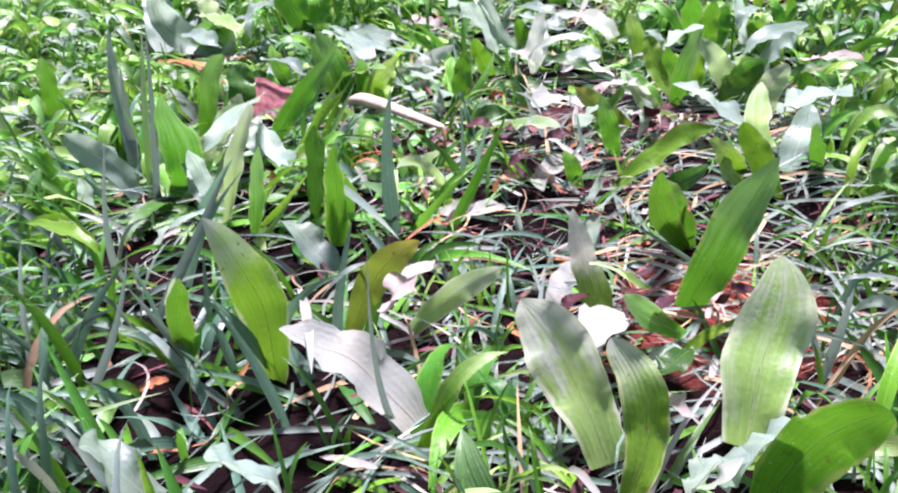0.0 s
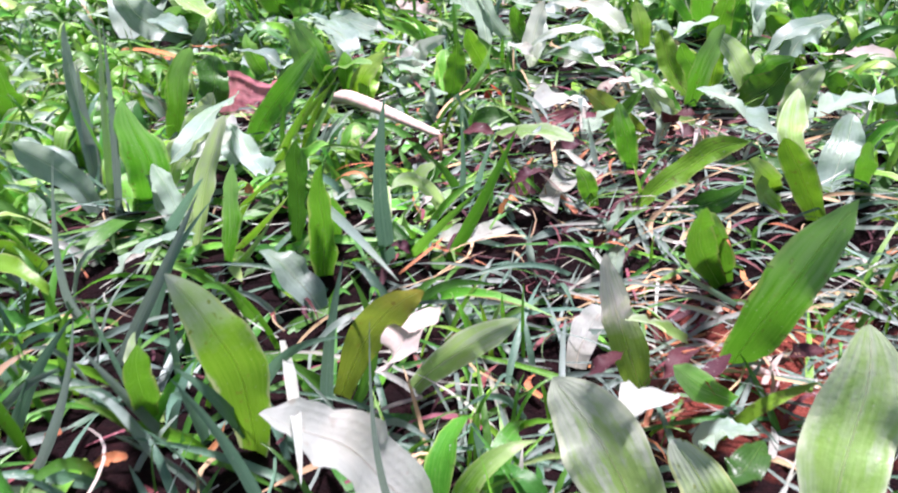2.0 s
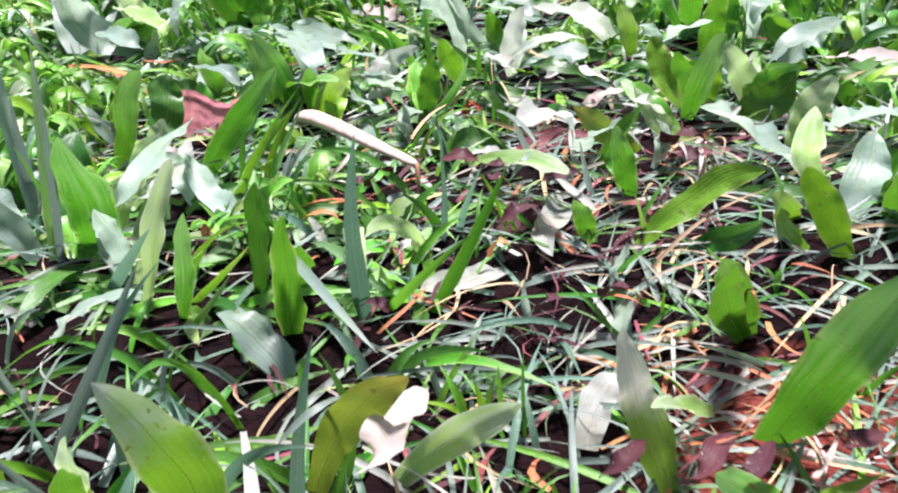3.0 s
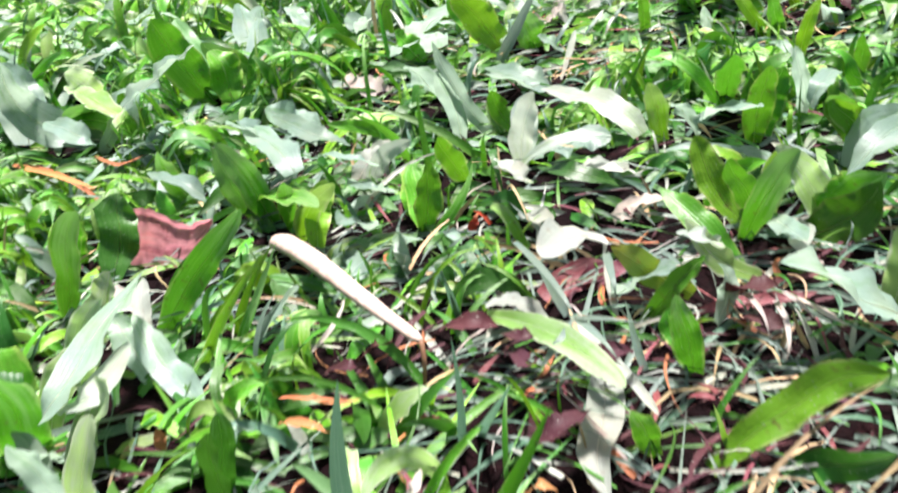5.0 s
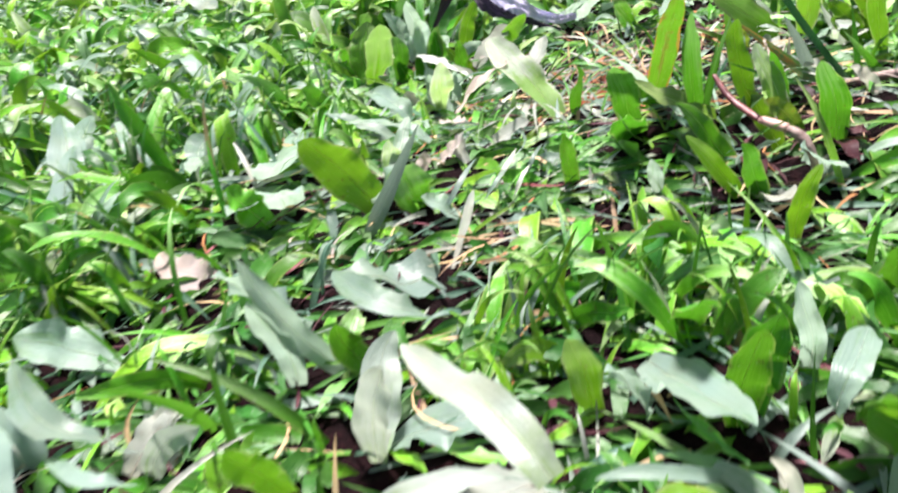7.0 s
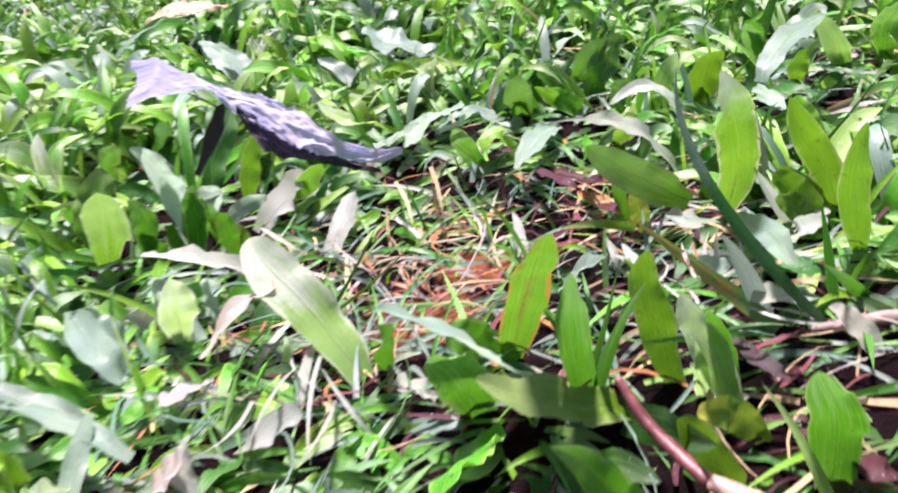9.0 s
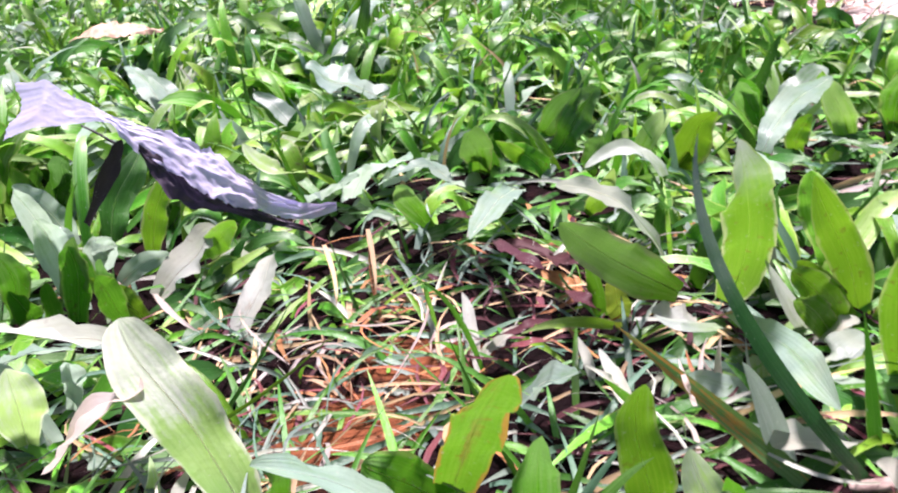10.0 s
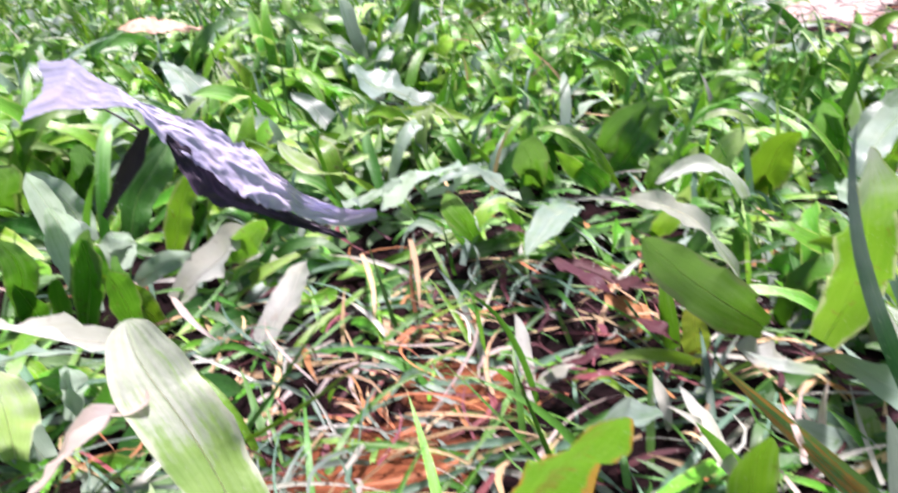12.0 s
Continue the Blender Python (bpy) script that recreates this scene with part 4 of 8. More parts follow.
leaf(c, (0.1042, 0.6219, 0.0030), (0.1044, 0.6244, 0.0123), (0.1040, 0.6280, 0.0253), 0.0026, 'g', (-0.37, -0.77, 0.53))
leaf(c, (0.1125, 0.6237, 0.0013), (0.1022, 0.6137, 0.0145), (0.0939, 0.6009, 0.0258), 0.0031, 'g', (-0.38, -0.74, 0.55))
c = clump(0.1170, 0.6504, 'll')
leaf(c, (0.1178, 0.6412, 0.0030), (0.1142, 0.6362, 0.0205), (0.1134, 0.6282, 0.0394), 0.0068, 'l', (-0.40, -0.79, 0.46))
leaf(c, (0.1163, 0.6596, 0.0018), (0.1093, 0.6581, 0.0116), (0.1044, 0.6542, 0.0198), 0.0073, 'l', (-0.34, -0.82, 0.46))
c = clump(-0.0475, 0.7685, 'lldss')
leaf(c, (-0.0404, 0.7708, -0.0078), (-0.0358, 0.7701, 0.0071), (-0.0300, 0.7672, 0.0180), 0.0073, 'l', (0.23, -0.91, 0.33))
leaf(c, (-0.0247, 0.7603, -0.0063), (-0.0156, 0.7428, 0.0046), (-0.0054, 0.7254, 0.0157), 0.0069, 'l', (0.21, -0.92, 0.35))
leaf(c, (-0.0552, 0.7809, -0.0080), (-0.0531, 0.7909, 0.0061), (-0.0443, 0.8002, 0.0170), 0.0109, 'd', (0.29, -0.91, 0.30))
leaf(c, (-0.0656, 0.7686, -0.0078), (-0.0663, 0.7692, 0.0020), (-0.0678, 0.7675, 0.0071), 0.0095, 's', (0.05, -0.15, 0.99))
leaf(c, (-0.0515, 0.7620, -0.0074), (-0.0495, 0.7559, 0.0019), (-0.0444, 0.7490, 0.0072), 0.0069, 's', (0.05, -0.15, 0.99))
c = clump(-0.0441, 0.7173, 'ggs')
leaf(c, (-0.0514, 0.7291, -0.0063), (-0.0482, 0.7293, 0.0073), (-0.0457, 0.7263, 0.0156), 0.0082, 'g', (0.30, -0.88, 0.37))
leaf(c, (-0.0363, 0.7187, -0.0047), (-0.0372, 0.7140, 0.0087), (-0.0358, 0.7064, 0.0152), 0.0065, 'g', (0.27, -0.88, 0.39))
leaf(c, (-0.0446, 0.7042, -0.0011), (-0.0484, 0.6918, 0.0064), (-0.0511, 0.6779, 0.0113), 0.0077, 's', (0.05, -0.14, 0.99))
c = clump(0.0419, 0.7541, 'g')
leaf(c, (0.0419, 0.7541, -0.0067), (0.0363, 0.7448, 0.0075), (0.0343, 0.7329, 0.0161), 0.0059, 'g', (-0.00, -0.93, 0.37))
c = clump(-0.0442, 0.6673, 'spss')
leaf(c, (-0.0407, 0.6636, 0.0003), (-0.0437, 0.6660, 0.0095), (-0.0454, 0.6673, 0.0172), 0.0068, 's', (0.06, -0.13, 0.99))
leaf(c, (-0.0419, 0.6627, 0.0016), (-0.0395, 0.6599, 0.0121), (-0.0378, 0.6558, 0.0222), 0.0095, 'p', (0.28, -0.65, 0.71))
leaf(c, (-0.0364, 0.6781, -0.0007), (-0.0351, 0.6774, 0.0065), (-0.0353, 0.6750, 0.0116), 0.0049, 's', (0.05, -0.14, 0.99))
leaf(c, (-0.0580, 0.6647, -0.0001), (-0.0624, 0.6680, 0.0062), (-0.0683, 0.6700, 0.0123), 0.0089, 's', (0.05, -0.14, 0.99))
c = clump(0.0732, 0.6363, 't')
leaf(c, (0.0732, 0.6363, 0.0030), (0.0688, 0.6327, 0.0115), (0.0629, 0.6287, 0.0198), 0.0026, 't', (-0.18, -0.82, 0.54))
c = clump(0.0757, 0.8077, 'lgg')
leaf(c, (0.0810, 0.7988, -0.0077), (0.0695, 0.7801, 0.0031), (0.0628, 0.7606, 0.0151), 0.0049, 'l', (-0.13, -0.94, 0.31))
leaf(c, (0.0855, 0.8257, -0.0080), (0.0914, 0.8114, 0.0058), (0.0967, 0.7950, 0.0150), 0.0097, 'g', (-0.18, -0.94, 0.27))
leaf(c, (0.0607, 0.7987, -0.0078), (0.0593, 0.7858, 0.0049), (0.0559, 0.7719, 0.0151), 0.0103, 'g', (-0.07, -0.94, 0.33))
c = clump(0.1178, 0.7752, 'l')
leaf(c, (0.1178, 0.7752, -0.0076), (0.1208, 0.7677, 0.0039), (0.1254, 0.7586, 0.0151), 0.0107, 'l', (-0.31, -0.90, 0.31))
c = clump(0.1618, 0.7969, 'slg')
leaf(c, (0.1593, 0.8075, -0.0080), (0.1666, 0.8078, 0.0012), (0.1784, 0.8041, 0.0070), 0.0143, 's', (-0.07, -0.15, 0.99))
leaf(c, (0.1738, 0.7857, -0.0079), (0.1707, 0.7847, 0.0055), (0.1665, 0.7823, 0.0150), 0.0072, 'l', (-0.43, -0.86, 0.27))
leaf(c, (0.1524, 0.7975, -0.0079), (0.1462, 0.7918, 0.0067), (0.1406, 0.7832, 0.0150), 0.0070, 'g', (-0.32, -0.90, 0.31))
c = clump(0.0323, 0.9025, 's')
leaf(c, (0.0323, 0.9025, -0.0080), (0.0158, 0.9087, -0.0011), (0.0002, 0.9136, 0.0070), 0.0202, 's', (0.01, -0.16, 0.99))
c = clump(-0.0560, 0.9125, 'ss')
leaf(c, (-0.0631, 0.9236, -0.0080), (-0.0729, 0.9453, 0.0008), (-0.0845, 0.9651, 0.0070), 0.0113, 's', (0.04, -0.16, 0.99))
leaf(c, (-0.0489, 0.9014, -0.0080), (-0.0581, 0.9219, -0.0019), (-0.0703, 0.9415, 0.0070), 0.0119, 's', (0.03, -0.16, 0.99))
c = clump(0.0197, 0.7985, 'ssss')
leaf(c, (0.0224, 0.8072, -0.0079), (0.0317, 0.7941, 0.0018), (0.0398, 0.7789, 0.0070), 0.0105, 's', (0.00, -0.16, 0.99))
leaf(c, (0.0188, 0.7922, -0.0079), (0.0222, 0.7861, 0.0007), (0.0251, 0.7789, 0.0070), 0.0094, 's', (0.01, -0.15, 0.99))
leaf(c, (0.0090, 0.7967, -0.0078), (0.0152, 0.7818, -0.0006), (0.0180, 0.7668, 0.0071), 0.0141, 's', (0.01, -0.15, 0.99))
leaf(c, (0.0288, 0.7981, -0.0079), (0.0392, 0.7881, -0.0025), (0.0454, 0.7791, 0.0070), 0.0127, 's', (-0.00, -0.15, 0.99))
c = clump(-0.2016, 0.8986, 'p')
leaf(c, (-0.2016, 0.8986, 0.0270), (-0.1736, 0.8756, 0.0276), (-0.1508, 0.8461, 0.0150), 0.0210, 'p', (0.39, -0.90, 0.20))
c = clump(-0.0594, 0.1472, 'ss')
leaf(c, (-0.0720, 0.1457, -0.0021), (-0.0776, 0.1455, 0.0076), (-0.0811, 0.1421, 0.0128), 0.0109, 's', (0.09, -0.10, 0.99))
leaf(c, (-0.0469, 0.1487, -0.0022), (-0.0519, 0.1460, 0.0088), (-0.0534, 0.1390, 0.0129), 0.0115, 's', (0.07, -0.11, 0.99))
c = clump(-0.1125, 0.1642, 'p')
leaf(c, (-0.1125, 0.1642, -0.0020), (-0.0903, 0.1577, 0.0102), (-0.0651, 0.1496, 0.0204), 0.0020, 'p', (0.45, -0.53, 0.72))
c = clump(-0.1627, 0.2743, 'l')
leaf(c, (-0.1627, 0.2743, -0.0073), (-0.1590, 0.2643, 0.0079), (-0.1602, 0.2466, 0.0159), 0.0057, 'l', (0.58, -0.75, 0.32))
c = clump(-0.2339, 0.5491, 'p')
leaf(c, (-0.2339, 0.5491, -0.0075), (-0.2176, 0.5276, 0.0075), (-0.2005, 0.5058, 0.0212), 0.0072, 'p', (0.39, -0.72, 0.57))
c = clump(-0.2260, 0.6815, 's')
leaf(c, (-0.2260, 0.6815, -0.0057), (-0.2177, 0.6986, -0.0061), (-0.2110, 0.7177, 0.0080), 0.0210, 's', (0.06, -0.15, 0.99))
c = clump(-0.2527, 0.5843, 'p')
leaf(c, (-0.2527, 0.5843, -0.0033), (-0.2527, 0.5779, 0.0128), (-0.2573, 0.5655, 0.0223), 0.0143, 'p', (0.45, -0.68, 0.58))
c = clump(-0.0898, 0.4914, 'gt')
leaf(c, (-0.0940, 0.5018, -0.0079), (-0.0984, 0.4883, 0.0073), (-0.1079, 0.4685, 0.0152), 0.0053, 'g', (0.29, -0.88, 0.38))
leaf(c, (-0.0856, 0.4811, -0.0080), (-0.0840, 0.4741, 0.0075), (-0.0976, 0.4615, 0.0211), 0.0039, 't', (0.23, -0.92, 0.30))
c = clump(0.0057, 0.4723, 'l')
leaf(c, (0.0057, 0.4723, -0.0080), (0.0039, 0.4707, 0.0058), (0.0033, 0.4664, 0.0152), 0.0077, 'l', (-0.03, -0.91, 0.42))
c = clump(0.0732, 0.5033, 'g')
leaf(c, (0.0732, 0.5033, -0.0078), (0.0761, 0.4933, 0.0030), (0.0742, 0.4849, 0.0155), 0.0057, 'g', (-0.24, -0.89, 0.38))
c = clump(0.0666, 0.5445, 'llg')
leaf(c, (0.0615, 0.5295, -0.0068), (0.0618, 0.5289, 0.0060), (0.0685, 0.5258, 0.0176), 0.0054, 'l', (-0.19, -0.92, 0.35))
leaf(c, (0.0791, 0.5491, -0.0021), (0.0792, 0.5661, 0.0146), (0.0731, 0.5746, 0.0235), 0.0025, 'l', (-0.24, -0.77, 0.59))
leaf(c, (0.0592, 0.5550, -0.0058), (0.0559, 0.5504, 0.0092), (0.0518, 0.5411, 0.0192), 0.0064, 'g', (-0.13, -0.75, 0.65))
c = clump(-0.0561, 0.5774, 'ss')
leaf(c, (-0.0530, 0.5760, 0.0023), (-0.0504, 0.5940, 0.0083), (-0.0460, 0.6124, 0.0180), 0.0052, 's', (0.02, -0.16, 0.99))
leaf(c, (-0.0592, 0.5787, -0.0016), (-0.0526, 0.5781, 0.0065), (-0.0448, 0.5782, 0.0160), 0.0131, 's', (0.06, -0.12, 0.99))
c = clump(-0.1162, 0.3589, 'lgssls')
leaf(c, (-0.1233, 0.3658, -0.0060), (-0.1124, 0.3714, 0.0070), (-0.1015, 0.3719, 0.0159), 0.0038, 'l', (0.46, -0.72, 0.52))
leaf(c, (-0.1133, 0.3654, -0.0065), (-0.1092, 0.3684, -0.0001), (-0.1005, 0.3787, 0.0156), 0.0030, 'g', (0.44, -0.72, 0.54))
leaf(c, (-0.1062, 0.3638, -0.0057), (-0.1000, 0.3664, 0.0025), (-0.0928, 0.3667, 0.0081), 0.0053, 's', (0.07, -0.11, 0.99))
leaf(c, (-0.1306, 0.3470, -0.0052), (-0.1372, 0.3543, 0.0018), (-0.1436, 0.3603, 0.0085), 0.0088, 's', (0.08, -0.11, 0.99))
leaf(c, (-0.1187, 0.3565, -0.0055), (-0.1143, 0.3613, 0.0090), (-0.1004, 0.3647, 0.0162), 0.0020, 'l', (0.44, -0.74, 0.50))
leaf(c, (-0.1052, 0.3549, -0.0055), (-0.1042, 0.3599, 0.0030), (-0.0984, 0.3643, 0.0082), 0.0022, 's', (0.07, -0.12, 0.99))
c = clump(-0.0734, 0.3952, 's')
leaf(c, (-0.0734, 0.3952, -0.0072), (-0.0681, 0.3969, 0.0014), (-0.0710, 0.3935, 0.0072), 0.0094, 's', (0.04, -0.13, 0.99))
c = clump(-0.0811, 0.4609, 'st')
leaf(c, (-0.0880, 0.4560, -0.0080), (-0.0928, 0.4451, -0.0017), (-0.0946, 0.4363, 0.0070), 0.0097, 's', (0.05, -0.14, 0.99))
leaf(c, (-0.0743, 0.4658, -0.0079), (-0.0757, 0.4690, 0.0070), (-0.0749, 0.4712, 0.0212), 0.0030, 't', (0.20, -0.93, 0.31))
c = clump(-0.0346, 0.3608, 'sp')
leaf(c, (-0.0248, 0.3619, -0.0060), (-0.0290, 0.3669, 0.0009), (-0.0320, 0.3713, 0.0079), 0.0028, 's', (0.02, -0.12, 0.99))
leaf(c, (-0.0444, 0.3597, -0.0024), (-0.0246, 0.3319, 0.0114), (-0.0101, 0.2971, 0.0182), 0.0063, 'p', (0.08, -0.69, 0.72))
c = clump(-0.1560, 0.3575, 'pp')
leaf(c, (-0.1623, 0.3677, -0.0058), (-0.1529, 0.3687, 0.0042), (-0.1442, 0.3690, 0.0160), 0.0115, 'p', (0.37, -0.71, 0.59))
leaf(c, (-0.1496, 0.3472, -0.0048), (-0.1501, 0.3477, 0.0072), (-0.1400, 0.3540, 0.0168), 0.0089, 'p', (0.45, -0.53, 0.72))
c = clump(-0.1798, 0.3018, 's')
leaf(c, (-0.1798, 0.3018, -0.0054), (-0.1785, 0.2992, 0.0028), (-0.1770, 0.2964, 0.0107), 0.0058, 's', (0.10, -0.12, 0.99))
c = clump(-0.0461, 0.3130, 'pvvd')
leaf(c, (-0.0488, 0.3055, -0.0069), (-0.0531, 0.2930, 0.0158), (-0.0548, 0.2715, 0.0172), 0.0046, 'p', (0.20, -0.73, 0.65))
leaf(c, (-0.0459, 0.3114, -0.0047), (-0.0427, 0.3092, 0.0071), (-0.0422, 0.3085, 0.0250), 0.0020, 'v', (0.19, -0.83, 0.52))
leaf(c, (-0.0427, 0.3171, -0.0057), (-0.0382, 0.3032, 0.0072), (-0.0293, 0.2924, 0.0245), 0.0022, 'v', (0.17, -0.83, 0.53))
leaf(c, (-0.0470, 0.3180, -0.0060), (-0.0473, 0.3050, 0.0093), (-0.0496, 0.2882, 0.0203), 0.0030, 'd', (0.22, -0.82, 0.53))
c = clump(0.0547, 0.3071, 'lslg')
leaf(c, (0.0520, 0.2918, -0.0058), (0.0474, 0.2927, 0.0078), (0.0429, 0.2913, 0.0185), 0.0077, 'l', (-0.12, -0.91, 0.39))
leaf(c, (0.0571, 0.3087, -0.0040), (0.0605, 0.3189, 0.0040), (0.0667, 0.3272, 0.0106), 0.0107, 's', (-0.03, -0.15, 0.99))
leaf(c, (0.0444, 0.3141, -0.0067), (0.0388, 0.2963, 0.0082), (0.0328, 0.2759, 0.0175), 0.0070, 'l', (-0.09, -0.92, 0.39))
leaf(c, (0.0654, 0.3136, -0.0062), (0.0636, 0.3000, 0.0067), (0.0626, 0.2854, 0.0181), 0.0048, 'g', (-0.18, -0.91, 0.38))
c = clump(0.0640, 0.3684, 's')
leaf(c, (0.0640, 0.3684, -0.0040), (0.0688, 0.3544, 0.0080), (0.0773, 0.3356, 0.0101), 0.0190, 's', (-0.03, -0.15, 0.99))
c = clump(-0.1213, 0.1936, 'v')
leaf(c, (-0.1213, 0.1936, -0.0050), (-0.1144, 0.1973, 0.0110), (-0.1017, 0.2002, 0.0226), 0.0033, 'v', (0.58, -0.67, 0.46))
c = clump(-0.0010, 0.8661, 's')
leaf(c, (-0.0010, 0.8661, -0.0080), (-0.0085, 0.8758, 0.0022), (-0.0175, 0.8831, 0.0070), 0.0077, 's', (0.02, -0.16, 0.99))
c = clump(0.0073, 0.9844, 's')
leaf(c, (0.0073, 0.9844, -0.0080), (0.0071, 0.9865, 0.0020), (0.0030, 0.9871, 0.0070), 0.0099, 's', (0.01, -0.16, 0.99))
c = clump(-0.0899, 0.8173, 'dg')
leaf(c, (-0.0777, 0.8224, -0.0080), (-0.0734, 0.8107, 0.0058), (-0.0675, 0.7983, 0.0170), 0.0095, 'd', (0.30, -0.91, 0.29))
leaf(c, (-0.1021, 0.8123, -0.0079), (-0.0961, 0.8010, 0.0059), (-0.0907, 0.7876, 0.0150), 0.0116, 'g', (0.37, -0.88, 0.29))
c = clump(0.0831, 0.8628, 's')
leaf(c, (0.0831, 0.8628, -0.0080), (0.0883, 0.8521, 0.0016), (0.0921, 0.8400, 0.0070), 0.0081, 's', (-0.02, -0.16, 0.99))
c = clump(0.1888, 0.7819, 'g')
leaf(c, (0.1888, 0.7819, -0.0078), (0.1884, 0.7794, 0.0058), (0.1889, 0.7742, 0.0150), 0.0102, 'g', (-0.44, -0.85, 0.30))
c = clump(0.1406, 0.7543, 's')
leaf(c, (0.1406, 0.7543, -0.0070), (0.1347, 0.7468, 0.0015), (0.1302, 0.7377, 0.0074), 0.0114, 's', (-0.05, -0.14, 0.99))
c = clump(-0.0529, 0.6277, 's')
leaf(c, (-0.0529, 0.6277, 0.0029), (-0.0671, 0.6334, 0.0121), (-0.0805, 0.6350, 0.0167), 0.0057, 's', (0.06, -0.13, 0.99))
c = clump(-0.0908, 0.6827, 'g')
leaf(c, (-0.0908, 0.6827, 0.0018), (-0.0927, 0.6679, 0.0121), (-0.0911, 0.6543, 0.0224), 0.0071, 'g', (0.40, -0.83, 0.38))
c = clump(0.0536, 0.5647, 'lgsss')
leaf(c, (0.0534, 0.5570, -0.0049), (0.0490, 0.5535, 0.0068), (0.0390, 0.5508, 0.0204), 0.0054, 'l', (-0.09, -0.76, 0.64))
leaf(c, (0.0546, 0.5732, -0.0028), (0.0498, 0.5715, 0.0097), (0.0384, 0.5691, 0.0228), 0.0069, 'g', (-0.09, -0.80, 0.59))
leaf(c, (0.0495, 0.5744, -0.0045), (0.0579, 0.5659, 0.0052), (0.0642, 0.5552, 0.0130), 0.0066, 's', (-0.02, -0.12, 0.99))
leaf(c, (0.0794, 0.5587, -0.0050), (0.0765, 0.5552, 0.0053), (0.0685, 0.5499, 0.0123), 0.0131, 's', (-0.04, -0.12, 0.99))
leaf(c, (0.0311, 0.5602, -0.0045), (0.0298, 0.5586, 0.0049), (0.0294, 0.5555, 0.0130), 0.0045, 's', (0.00, -0.12, 0.99))
c = clump(0.0181, 0.5812, 'dg')
leaf(c, (0.0305, 0.5846, -0.0051), (0.0270, 0.5686, 0.0103), (0.0207, 0.5495, 0.0222), 0.0045, 'd', (0.02, -0.80, 0.60))
leaf(c, (0.0056, 0.5778, -0.0036), (0.0065, 0.5724, 0.0114), (0.0059, 0.5632, 0.0220), 0.0058, 'g', (0.13, -0.80, 0.59))
c = clump(-0.1134, 0.3351, 's')
leaf(c, (-0.1134, 0.3351, -0.0051), (-0.1231, 0.3464, -0.0024), (-0.1376, 0.3578, 0.0086), 0.0085, 's', (0.07, -0.13, 0.99))
c = clump(-0.0934, 0.2964, 'd')
leaf(c, (-0.0934, 0.2964, -0.0055), (-0.0903, 0.2960, 0.0066), (-0.0872, 0.2957, 0.0207), 0.0056, 'd', (0.40, -0.76, 0.51))
c = clump(-0.0188, 0.2677, 's')
leaf(c, (-0.0188, 0.2677, -0.0070), (-0.0212, 0.2679, 0.0013), (-0.0184, 0.2678, 0.0090), 0.0024, 's', (0.02, -0.12, 0.99))
dry_leaf((-0.0260, 0.1718, -0.0027), (-0.0392, 0.1755, 0.0136), (-0.0510, 0.1708, 0.0221), 0.0136, 'w', (0.05, -0.13, 0.99))
dry_leaf((-0.0661, 0.2157, 0.0070), (-0.0509, 0.1846, 0.0170), (-0.0362, 0.1504, 0.0238), 0.0022, 'w', (0.06, -0.13, 0.99))
dry_leaf((-0.0246, 0.2960, -0.0066), (-0.0365, 0.2877, -0.0031), (-0.0447, 0.2776, -0.0007), 0.0080, 'w', (0.03, -0.12, 0.99))
dry_leaf((-0.0143, 0.3993, -0.0069), (-0.0237, 0.3957, 0.0008), (-0.0334, 0.3869, -0.0009), 0.0138, 'w', (0.01, -0.15, 0.99))
dry_leaf((-0.0059, 0.4497, -0.0079), (-0.0160, 0.4430, -0.0008), (-0.0246, 0.4330, -0.0010), 0.0150, 'w', (0.01, -0.15, 0.99))
dry_leaf((-0.1023, 0.4676, -0.0079), (-0.0978, 0.4734, -0.0017), (-0.0885, 0.4790, 0.0021), 0.0108, 'w', (0.04, -0.15, 0.99))
dry_leaf((-0.0297, 0.5390, -0.0038), (-0.0253, 0.5511, 0.0040), (-0.0222, 0.5612, 0.0095), 0.0028, 'w', (0.02, -0.15, 0.99))
dry_leaf((-0.0914, 0.4702, -0.0079), (-0.0974, 0.4744, 0.0003), (-0.0896, 0.4804, 0.0019), 0.0059, 'w', (0.06, -0.13, 0.99))
dry_leaf((-0.0309, 0.7013, -0.0008), (-0.0414, 0.6894, 0.0108), (-0.0489, 0.6756, 0.0205), 0.0113, 'w', (0.05, -0.14, 0.99))
dry_leaf((-0.0338, 0.6522, 0.0025), (-0.0227, 0.6516, 0.0152), (-0.0115, 0.6453, 0.0203), 0.0116, 'k', (0.05, -0.13, 0.99))
dry_leaf((-0.0328, 0.7376, -0.0073), (-0.0225, 0.7430, 0.0012), (-0.0143, 0.7456, 0.0069), 0.0137, 'w', (0.03, -0.15, 0.99))
dry_leaf((-0.0086, 0.7104, -0.0066), (-0.0028, 0.7224, 0.0005), (0.0021, 0.7312, 0.0030), 0.0086, 'w', (0.02, -0.15, 0.99))
dry_leaf((0.0462, 0.6727, -0.0040), (0.0465, 0.6867, -0.0016), (0.0459, 0.7000, 0.0011), 0.0028, 'w', (-0.01, -0.14, 0.99))
dry_leaf((0.0474, 0.6731, -0.0006), (0.0498, 0.6743, 0.0018), (0.0570, 0.6744, 0.0037), 0.0046, 'w', (-0.01, -0.14, 0.99))
